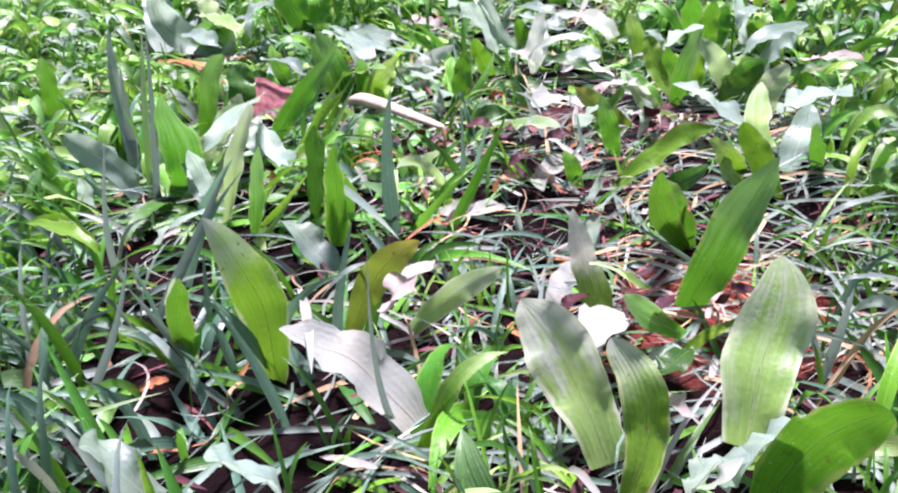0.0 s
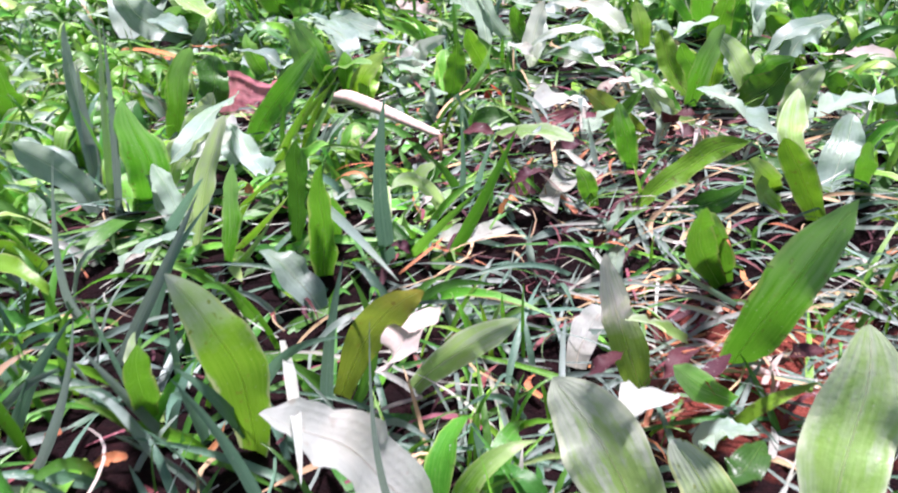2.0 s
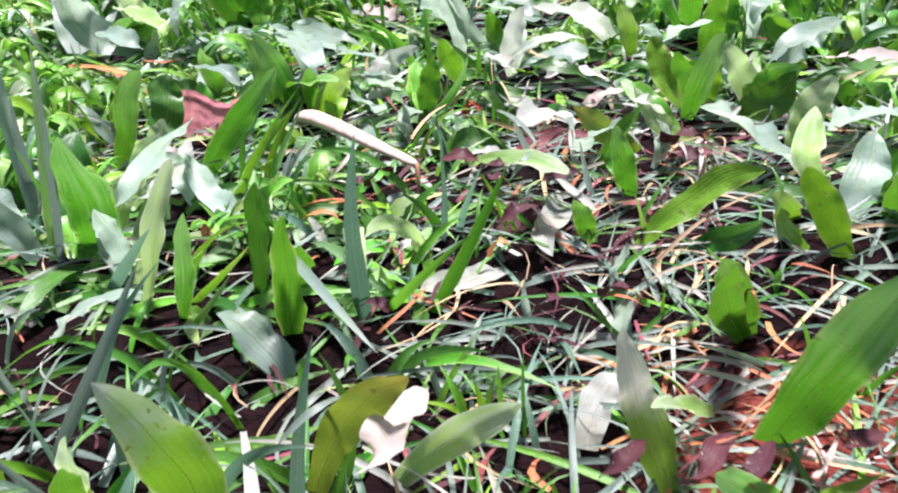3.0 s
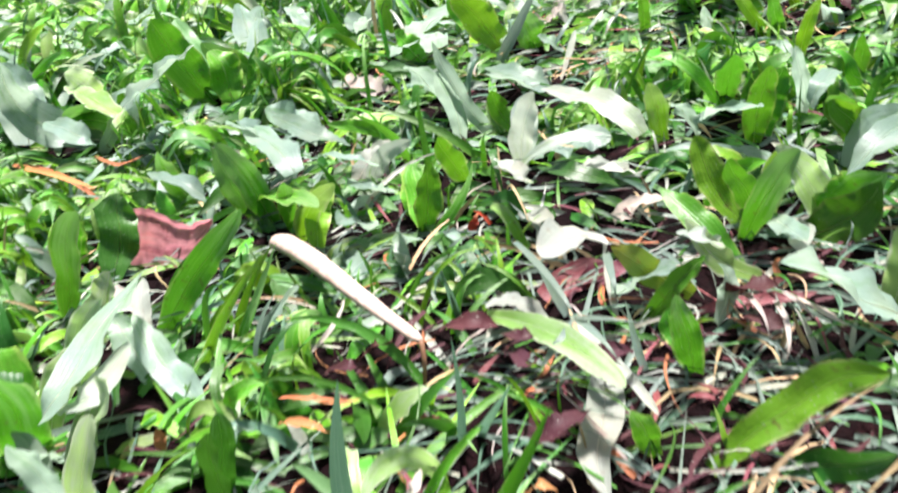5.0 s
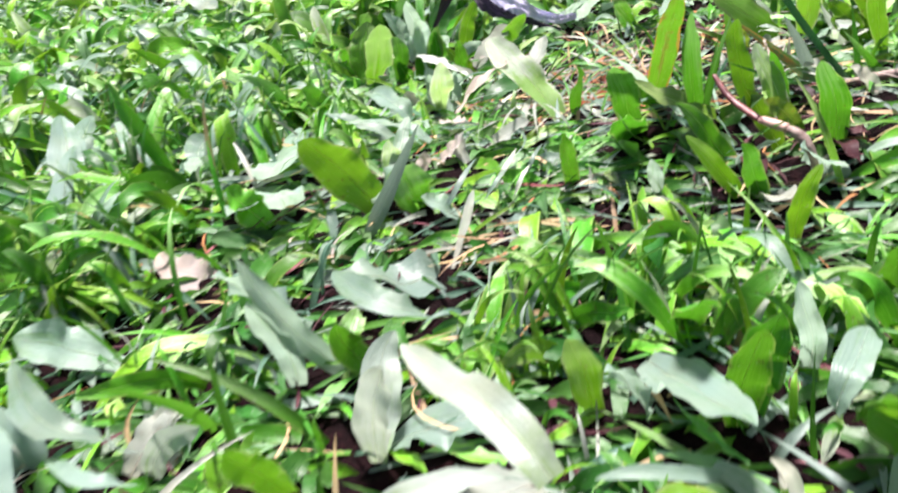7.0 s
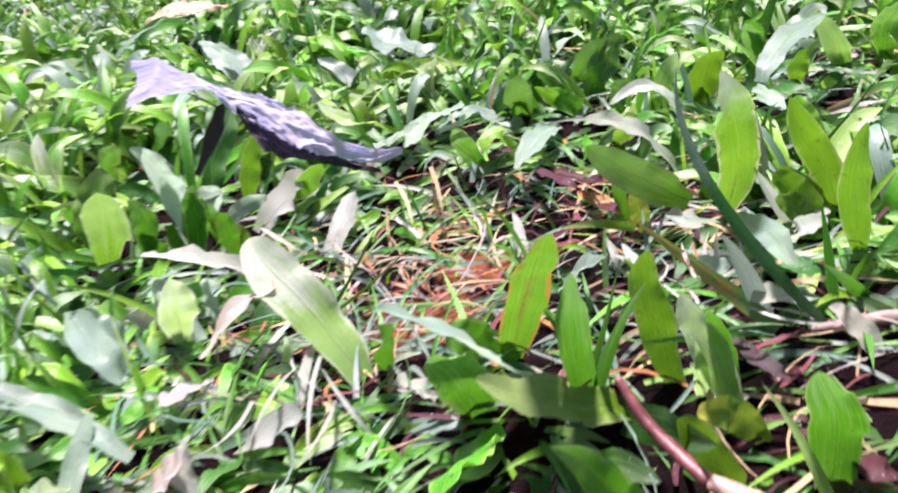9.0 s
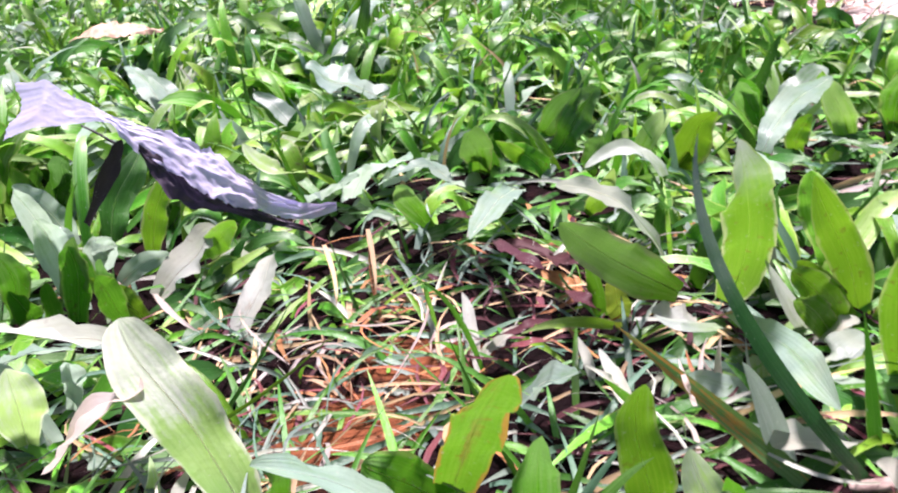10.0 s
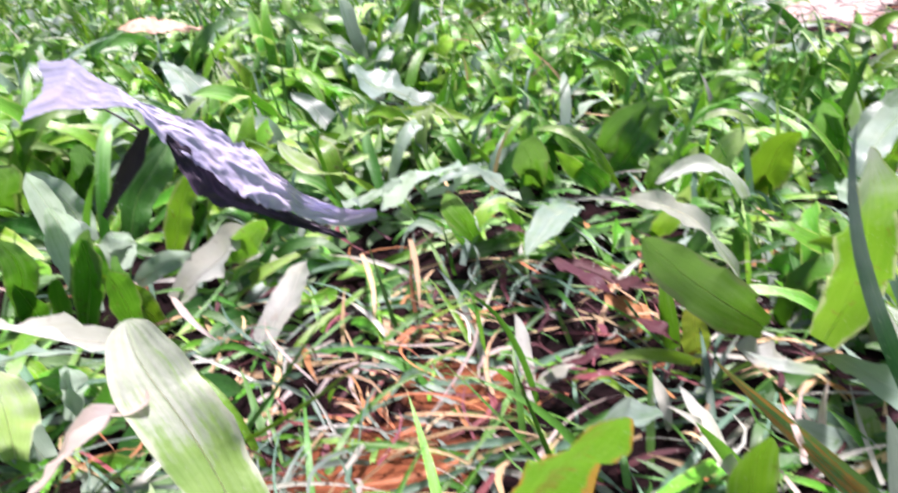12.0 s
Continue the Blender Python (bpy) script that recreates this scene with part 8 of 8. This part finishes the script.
    # sheet added below the body, coloured dark to paint the leaf's own shade
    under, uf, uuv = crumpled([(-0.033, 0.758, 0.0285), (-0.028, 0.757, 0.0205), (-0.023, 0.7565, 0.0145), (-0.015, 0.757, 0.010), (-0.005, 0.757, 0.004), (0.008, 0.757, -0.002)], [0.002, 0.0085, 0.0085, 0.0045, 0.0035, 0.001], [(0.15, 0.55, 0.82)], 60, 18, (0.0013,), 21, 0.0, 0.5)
    low = new("underside", mesh_of("underside", under, uf, uuv, SHADED_VIOLET))
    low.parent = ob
    tagged(low, "curled shaded side, its shade painted dark violet-brown")
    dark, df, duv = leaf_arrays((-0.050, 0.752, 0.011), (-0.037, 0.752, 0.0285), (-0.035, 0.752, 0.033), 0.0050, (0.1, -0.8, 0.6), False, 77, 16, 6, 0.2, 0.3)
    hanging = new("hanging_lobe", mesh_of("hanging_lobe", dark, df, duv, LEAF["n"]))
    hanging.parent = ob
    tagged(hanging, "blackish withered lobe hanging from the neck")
    for q in v3[::60]:
        STANDING.append((q[0], q[1], q[2], 0.003, True))


def red_leaf():
    v, f, uv = crumpled([(-0.1698, 0.428, -0.0005), (-0.1634, 0.426, -0.0005), (-0.1566, 0.424, -0.0025), (-0.1493, 0.422, -0.003), (-0.1418, 0.420, 0.0014), (-0.1361, 0.418, 0.006)],
                        [0.0195, 0.0198, 0.0178, 0.0142, 0.009, 0.002], [(0.05, 0.72, 0.68)], 44, 22, (0.0007,), 9, 0.0, 0.12)
    across = uv[:, 0:1]
    v = v + np.array((0, -0.0022, 0.0008)) * np.clip((across - 0.86) / 0.14, 0, 1) ** 0.7     # rolled upper rim
    tagged(new("dead_leaf", mesh_of("dead_leaf", v, f, uv, DUSTY_RED)), "curled dusty red dead leaf lying in the grass", "leaf")
    for q in v[::20]:
        STANDING.append((q[0], q[1], q[2], 0.003, True))


def pale_chip():
    v, f, uv = crumpled([(-0.125, 1.018, 0.010), (-0.112, 1.022, 0.016), (-0.098, 1.024, 0.013), (-0.078, 1.022, 0.010)], [0.007, 0.020, 0.017, 0.005], [(0.1, 1, 0.1)], 36, 16, (0.002,), 13, 0.001, 0.5)
    tagged(new("dead_leaf", mesh_of("dead_leaf", v, f, uv, CHIP)), "flat pale orange-cream dead leaf on the lawn", "leaf")
    for q in v[::12]:
        STANDING.append((q[0], q[1], q[2], 0.006, True))


def stalk(name, points, radii, material, label, category, seed):
    ob = part(name, *tube(points, radii, 12, seed), material)
    tagged(ob, label, category)
    for a, b in zip(points, points[1:]):
        for w in (0, 0.2, 0.4, 0.6, 0.8, 1):
            q = np.array(a) * (1 - w) + np.array(b) * w
            STANDING.append((q[0], q[1], q[2], 0.0045, False))
    return ob


violet_leaf()
red_leaf()
pale_chip()
pale = stalk("dry_stalk", [(-0.1165, 0.417, -0.003), (-0.109, 0.406, 0.001), (-0.094, 0.386, 0.004), (-0.074, 0.358, 0.007), (-0.055, 0.333, 0.009)], (0.0027, 0.0032, 0.0027, 0.0020, 0.0011), PALE_BARK,
             "pale pinkish peeled dry stalk lying across the grass", "stick", 3)
part("fibre", *tube([(-0.055, 0.333, 0.009), (-0.0545, 0.330, 0.005), (-0.056, 0.328, -0.004)], (0.0006, 0.0005, 0.0004), 6, 4), BROWN_BARK, pale, "thin orange-brown fibre")
red_stem = stalk("dry_twig", [(0.0517, 0.580, 0.0259), (0.0537, 0.5755, 0.0220), (0.0562, 0.571, 0.0193), (0.0610, 0.562, 0.0166)], (0.0006, 0.0009, 0.0010, 0.0011), RED_BARK, "dark red dry stem with a pale pink end", "stick", 6)
part("stem_end", *tube([(0.0606, 0.5627, 0.0168), (0.0640, 0.5602, 0.0158), (0.0675, 0.5580, 0.0147)], (0.0012, 0.0016, 0.0015), 10, 7), PINK_BARK, red_stem, "pale pink stem end")
part("stem_butt", *tube([(0.0672, 0.5582, 0.0146), (0.0700, 0.5560, 0.0128), (0.0724, 0.5535, 0.0085), (0.0735, 0.5525, 0.001)], (0.0014, 0.0017, 0.0014, 0.0009), 10, 8), GREY_BARK, red_stem, "grey weathered butt of the stem")
stalk("dry_twig", [(0.096, 0.6135, 0.004), (0.104, 0.6115, 0.005), (0.114, 0.609, 0.006), (0.135, 0.607, 0.004)], (0.0008, 0.0014, 0.0016, 0.0013), GREY_BARK, "grey-brown dead twig lying on the soil", "stick", 12)
stalk("dry_twig", [(-0.232, 0.985, -0.004), (-0.236, 0.990, 0.012), (-0.243, 1.0, 0.035)], (0.0016, 0.0015, 0.0012), BROWN_BARK, "upright thin brown dry stem standing in the grass", "stick", 8)

# ---- the rest of the lawn ----
rng = np.random.default_rng(11)
STAND = np.array(STANDING)
SEEN = [(slope, sight(STAND[:, 0], STAND[:, 1], STAND[:, 2], slope)) for slope in (1.5, 2.1, 3.0)]


SUNNY = STAND[STAND[:, 4] > 0]
SUNNY = np.concatenate([SUNNY[:, :2] - np.array(sun_way[:2]) / sun_way[2] * SUNNY[:, 2:3], SUNNY[:, 2:4]], 1)


def hides(points, margin=0.0015):
    """Whether a plant with these points would stand before one of those that stand out, or in the light of a bright one."""
    before = points[:, 1][:, None] < STAND[None, :, 1] + 0.012
    for slope, spots in SEEN:
        s = sight(points[:, 0], points[:, 1], points[:, 2], slope)
        d2 = (s[:, None, 0] - spots[None, :, 0]) ** 2 + (s[:, None, 1] - spots[None, :, 1]) ** 2
        if ((d2 < (STAND[None, :, 3] + margin) ** 2) & before).any():
            return True
    s = points[:, :2] - np.array(sun_way[:2]) / sun_way[2] * points[:, 2:3]
    d2 = (s[:, None, 0] - SUNNY[None, :, 0]) ** 2 + (s[:, None, 1] - SUNNY[None, :, 1]) ** 2
    return bool(((d2 < (SUNNY[None, :, 3] + margin) ** 2) & (points[:, 2][:, None] > SUNNY[None, :, 2])).any())


def bump_at(x, y, cx, cy, rx, ry):
    return math.exp(-((x - cx) / rx) ** 2 - ((y - cy) / ry) ** 2)


def open_soil(x, y):
    """Where the lawn is thin and the litter shows: 0 to 1."""
    return min(1.0, 0.8 * bump_at(x, y, 0.03, 0.25, 0.07, 0.06) + 0.7 * bump_at(x, y, -0.02, 0.33, 0.05, 0.05) + 0.8 * bump_at(x, y, 0.03, 0.375, 0.05, 0.03)
               + bump_at(x, y, 0.02, 0.68, 0.05, 0.055) + 0.7 * bump_at(x, y, 0.018, 0.628, 0.035, 0.025) + 1.0 * bump_at(x, y, 0.068, 0.70, 0.03, 0.035) + 0.8 * bump_at(x, y, 0.082, 0.60, 0.022, 0.035) + 0.6 * bump_at(x, y, 0.06, 0.563, 0.015, 0.02) + 0.5 * bump_at(x, y, 0.0, 0.55, 0.05, 0.03) + 1.2 * bump_at(x, y, 0.32, 0.98, 0.14, 0.15))


def filler_leaf(x, y, reach, width, steep, turn, bend=1.0):
    """Base, bend and tip of a leaf that rises and arches over."""
    z = float(ground_z(x, y))
    way = np.array((math.cos(turn), math.sin(turn), 0))
    rise, out = reach * math.sin(steep), reach * math.cos(steep)
    arch = bend * rng.random() ** 0.8
    b = np.array((x, y, z))
    c = b + way * out * 0.4 + np.array((0, 0, rise * (0.6 + 0.35 * arch)))
    t = b + way * (out + 0.35 * rise * arch) + np.array((0, 0, max(0.0025, rise * (1 - 0.75 * arch))))
    return b, c, t


def lawn_spot():
    """A place in the lawn round about, thinner and coarser with the distance."""
    far, turn = 0.1 + rng.gamma(1.6, 0.5), rng.uniform(0, 6.283)
    x, y = -0.1 + far * math.cos(turn), 0.75 + far * math.sin(turn)
    return x, y, 1.0 + 0.5 * max(0.0, far - 0.8)


def broadleaf_fill():
    stuff = []
    made = 0
    for n in range(18700):
        size = 1.0
        if n < 4600:
            x, y = rng.uniform(-0.36, 0.24) + rng.normal(0, 0.05), rng.uniform(0.09, 1.08) + rng.normal(0, 0.03)
        elif n < 6800:
            x, y, size = rng.uniform(-0.42, 0.02), rng.uniform(0.54, 1.02), rng.uniform(1.1, 1.5)
        else:
            x, y, size = lawn_spot()
        left_early = 1.0 if (y < 0.27 and x < -0.05) else 0.0
        chance = (1 - 0.9 * open_soil(x, y)) * (0.15 if left_early else 1.0) * (0.3 if y < 0.27 else 1.0)
        if rng.random() > chance or open_soil(x, y) > 0.45:
            continue
        near = -0.30 < x < 0.22 and 0.12 < y < 0.95
        leaves = []
        for k in range(int(rng.integers(2, 5))):
            steep = rng.uniform(0.3, 1.25)
            b, c, t = filler_leaf(x + rng.normal(0, 0.004), y + rng.normal(0, 0.004), rng.uniform(0.018, 0.040) * size, 0, steep, rng.uniform(0, 6.283))
            width = rng.uniform(0.0026, 0.0064) * size
            if -0.5 < x < 0.4 and y < 1.1 and hides(np.array([(b + 2 * c + t) / 4, (c + t) / 2, t]), width / 2):
                # no room to stand: here and there a short leaf that lies low
                if rng.random() > (0.3 if y < 0.45 else 0.5):
                    continue
                b, c, t = filler_leaf(b[0], b[1], rng.uniform(0.012, 0.022), 0, rng.uniform(0.08, 0.35), rng.uniform(0, 6.283))
                width *= 0.8
                if hides(np.array([(c + t) / 2, t]), -0.001):
                    continue
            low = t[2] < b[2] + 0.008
            # half the low leaves go dark green: shade between plants put into colour
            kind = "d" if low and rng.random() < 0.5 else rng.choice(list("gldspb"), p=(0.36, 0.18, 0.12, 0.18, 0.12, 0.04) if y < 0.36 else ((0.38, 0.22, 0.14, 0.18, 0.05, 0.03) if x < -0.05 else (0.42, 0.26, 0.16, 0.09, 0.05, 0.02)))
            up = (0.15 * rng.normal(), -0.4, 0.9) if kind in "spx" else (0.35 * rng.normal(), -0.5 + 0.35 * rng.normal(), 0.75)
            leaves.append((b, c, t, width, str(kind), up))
        if not leaves:
            continue
        if near and made < 170 and rng.random() < 0.75:
            made += 1
            e = clump(x, y, [q[4] for q in leaves])
            for q in leaves:
                leaf(e, tuple(q[0]), tuple(q[1]), tuple(q[2]), q[3], q[4], q[5], keep=False)
        else:
            stuff += leaves
    by_kind = {}
    for n, (b, c, t, width, kind, up) in enumerate(stuff):
        far = abs(b[0]) > 0.45 or b[1] > 1.1 or b[1] < 0.1
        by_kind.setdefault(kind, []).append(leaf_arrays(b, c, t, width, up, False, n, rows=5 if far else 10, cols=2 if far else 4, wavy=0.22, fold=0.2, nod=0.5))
    joined("broadleaf_grass", by_kind, "many broad green and sheen-pale grass leaves covering the lawn")


def joined(name, by_kind, label, category="grass"):
    verts, faces, uvs, mats, slot, start = [], [], [], [], [], 0
    for k, (kind, some) in enumerate(by_kind.items()):
        mats.append(LEAF[kind])
        for v, f, uv in some:
            verts.append(v), faces.append(f + start), uvs.append(uv)
            slot.append(np.full(len(f), k, dtype=np.int32))
            start += len(v)
    me = mesh_of(name, np.concatenate(verts), np.concatenate(faces), np.concatenate(uvs))
    for m in mats:
        me.materials.append(m)
    me.polygons.foreach_set("material_index", np.concatenate(slot))
    return tagged(new(name, me), label, category, kind="stuff")


def fine_grass():
    by_kind = {}
    for n in range(68000):
        size = 1.0
        if n < 22500:
            x, y = rng.uniform(-0.38, 0.26) + rng.normal(0, 0.05), rng.uniform(0.06, 1.1) + rng.normal(0, 0.03)
        elif n < 27500:
            x, y = rng.uniform(-0.20, 0.12), rng.uniform(0.08, 0.42)
        elif n < 34500:
            x, y = rng.uniform(-0.24, 0.13), rng.uniform(0.48, 0.74)
        else:
            x, y, size = lawn_spot()
        o = open_soil(x, y)
        lush = 1.0 if (y < 0.37 and x < -0.045) else 0.0
        low = rng.random() < (0.16 if lush else 0.30 + 0.45 * o)
        if rng.random() > (0.85 if lush else 0.75) * (1.0 if y < 0.5 else 0.92) * (1 - (0.6 if y < 0.42 else 0.4) * o) * (0.9 if low else 1.0):
            continue
        if bump_at(x, y, 0.32, 0.98, 0.14, 0.15) > 0.3 and rng.random() < 0.92:
            continue
        if bump_at(x, y, 0.068, 0.70, 0.03, 0.035) + bump_at(x, y, 0.082, 0.60, 0.022, 0.035) > 0.4 and rng.random() < 0.6:
            continue
        turn = rng.uniform(0, 6.283)
        if low:
            steep, reach = rng.uniform(0.02, 0.5), rng.uniform(0.012, 0.042) * (0.7 if y > 0.5 else 1.0)
        else:
            steep, reach = rng.uniform(0.6, 1.45), (rng.uniform(0.018, 0.042) if y > 0.5 else rng.uniform(0.012, 0.03) * (1.6 if lush else 1.0))
        width = rng.uniform(0.0011, 0.0026) * (1.35 if lush else 1.0)
        width *= (0.75 if o > 0.3 else 1.0) if y > 0.42 else (1.0 if lush else 0.72)
        width, reach = width * size, reach * size
        b, c, t = filler_leaf(x, y, reach, width, steep, turn, 1.0 if low else (0.6 if lush else 0.5))
        if -0.5 < x < 0.4 and y < 1.1 and max(c[2], t[2]) > b[2] + 0.007 and hides(np.array([(b + 2 * c + t) / 4, (b + 6 * c + 9 * t) / 16, (c + t) / 2, t]), 0.0008 if not low else -0.001):
            continue
        if y > 0.5 and not low and o > 0.25 and rng.random() < 0.6:
            continue
        if y > 0.5 and not low and rng.random() < 0.12:
            thin = leaf_arrays(b, b + (t - b) * 0.5 + np.array((0, 0, 0.002)), t + np.array((0, 0, 0.008)), 0.0011, (0, -0.9, 0.4), True, n, rows=6, cols=2, wavy=0.0, fold=0.3)
            by_kind.setdefault("d", []).append(thin)
            continue
        pick = ("t", "v", "g", "l", "y", "z", "u")
        if lush:
            p = (0.32, 0.26, 0.10, 0.06, 0.02, 0.02, 0.22) if y < 0.27 else (0.46, 0.14, 0.18, 0.10, 0.03, 0.02, 0.07)
        elif not low:
            p = (0.34, 0.10, 0.24, 0.22, 0.03, 0.02, 0.05)
        elif y > 0.45 and o > 0.3:
            p = (0.26, 0.16, 0.12, 0.08, 0.08, 0.14, 0.16)
        elif y < 0.45:
            p = (0.12, 0.22, 0.05, 0.03, 0.12, 0.06, 0.40)
        else:
            p = (0.38, 0.16, 0.22, 0.08, 0.04, 0.02, 0.10)
        kind = str(rng.choice(pick, p=p))
        far = abs(x) > 0.45 or y > 1.1 or y < 0.1
        by_kind.setdefault(kind, []).append(leaf_arrays(b, c, t, width, (0.3 * rng.normal(), -0.6, 0.8), True, n, rows=3 if far else 6, cols=2, wavy=0.03, fold=0.3))
    joined("fine_grass", by_kind, "fine narrow green and grey grass blades all over the lawn")


def litter():
    by_kind = {}
    for n in range(14000):
        x, y = rng.uniform(-0.4, 0.32), rng.uniform(0.08, 1.1)
        if rng.random() > 0.12 + 0.8 * open_soil(x, y):
            continue
        heart = bump_at(x, y, 0.022, 0.667, 0.035, 0.035) + 1.2 * bump_at(x, y, 0.037, 0.225, 0.06, 0.045) + 0.6 * bump_at(x, y, 0.0, 0.37, 0.06, 0.03)
        z, turn = float(ground_z(x, y)) + rng.uniform(0.0008, 0.004), rng.uniform(0, 6.283)
        ln = rng.uniform(0.006, 0.022)
        d = np.array((math.cos(turn), math.sin(turn), rng.normal(0, 0.12))) * ln / 2
        m = np.array((x, y, z))
        bend = np.array((-d[1], d[0], 0)) * rng.normal(0, 0.5) + np.array((0, 0, rng.uniform(0, 0.003)))
        kind = str(rng.choice(("z", "r", "w", "a", "k", "m"), p=(0.12, 0.16, 0.02, 0.15 if y > 0.5 else 0.04, 0.02, 0.53 if y > 0.5 else 0.64) if rng.random() > heart else (0.28, 0.18, 0.05, 0.38, 0.08, 0.03)))
        by_kind.setdefault(kind, []).append(leaf_arrays(m - d, m + bend, m + d, rng.uniform(0.0007, 0.0030) * (0.6 if y > 0.5 else 0.72), (0, 0, 1), True, n, rows=4, cols=2, wavy=0.1, fold=0.4))
    joined("leaf_litter", by_kind, "orange, brown and straw-coloured dead grass litter on the soil", "litter")


def thatch():
    """The mat of thin curly dry strands on the soil."""
    by_kind = {}
    for n in range(15000):
        x, y = rng.uniform(-0.32, 0.24), rng.uniform(0.08, 1.0)
        o = open_soil(x, y)
        if rng.random() > (0.10 + 0.45 * o if y < 0.5 else 0.05 + 0.28 * o) or bump_at(x, y, 0.32, 0.98, 0.14, 0.15) > 0.3:
            continue
        z, turn, long = float(ground_z(x, y)) + rng.uniform(0.0008, 0.0055), rng.uniform(0, 6.283), rng.uniform(0.010, 0.036)
        d = np.array((math.cos(turn), math.sin(turn), rng.normal(0, 0.13))) * long / 2
        m = np.array((x, y, z))
        bend = np.array((-d[1], d[0], 0)) * rng.normal(0, 0.7) + np.array((0, 0, rng.uniform(0.0, 0.006)))
        kind = str(rng.choice(("y", "u", "z", "k", "v", "t", "a"), p=(0.14, 0.16, 0.15, 0.06, 0.18, 0.26, 0.05) if y > 0.5 else (0.14, 0.24, 0.10, 0.04, 0.22, 0.22, 0.04)))
        by_kind.setdefault(kind, []).append(leaf_arrays(m - d, m + bend, m + d, rng.uniform(0.0004, 0.0011), (0.3 * rng.normal(), -0.3, 0.9), True, n, rows=6, cols=2, wavy=0.1, fold=0.35))
    joined("thatch", by_kind, "matted thin grey-green and straw-coloured strands on the soil", "litter")


def lawn_behind():
    """The lawn that the walk starts out from."""
    by_kind = {}
    for n in range(9000):
        far, turn = rng.gamma(1.8, 0.35), rng.uniform(3.0, 6.43)
        x, y = -0.1 + far * math.cos(turn), 0.02 + far * math.sin(turn)
        if y > 0.0:
            continue
        broad = n % 3 == 0
        size = 1.0 + 0.5 * far
        b, c, t = filler_leaf(x, y, rng.uniform(0.018, 0.040) * size, 0, rng.uniform(0.2, 1.2), rng.uniform(0, 6.283))
        kind = str(rng.choice(list("gldsp"), p=(0.40, 0.22, 0.14, 0.16, 0.08)) if broad else rng.choice(list("tvglu"), p=(0.38, 0.16, 0.22, 0.14, 0.10)))
        width = (rng.uniform(0.003, 0.0064) if broad else rng.uniform(0.0011, 0.0026)) * size
        by_kind.setdefault(kind, []).append(leaf_arrays(b, c, t, width, (0.3 * rng.normal(), -0.5, 0.8), not broad, n, rows=5, cols=2, wavy=0.1, fold=0.25))
    joined("lawn_grass", by_kind, "mixed broad and narrow green grass leaves of the lawn")


broadleaf_fill()
fine_grass()
litter()
thatch()
lawn_behind()
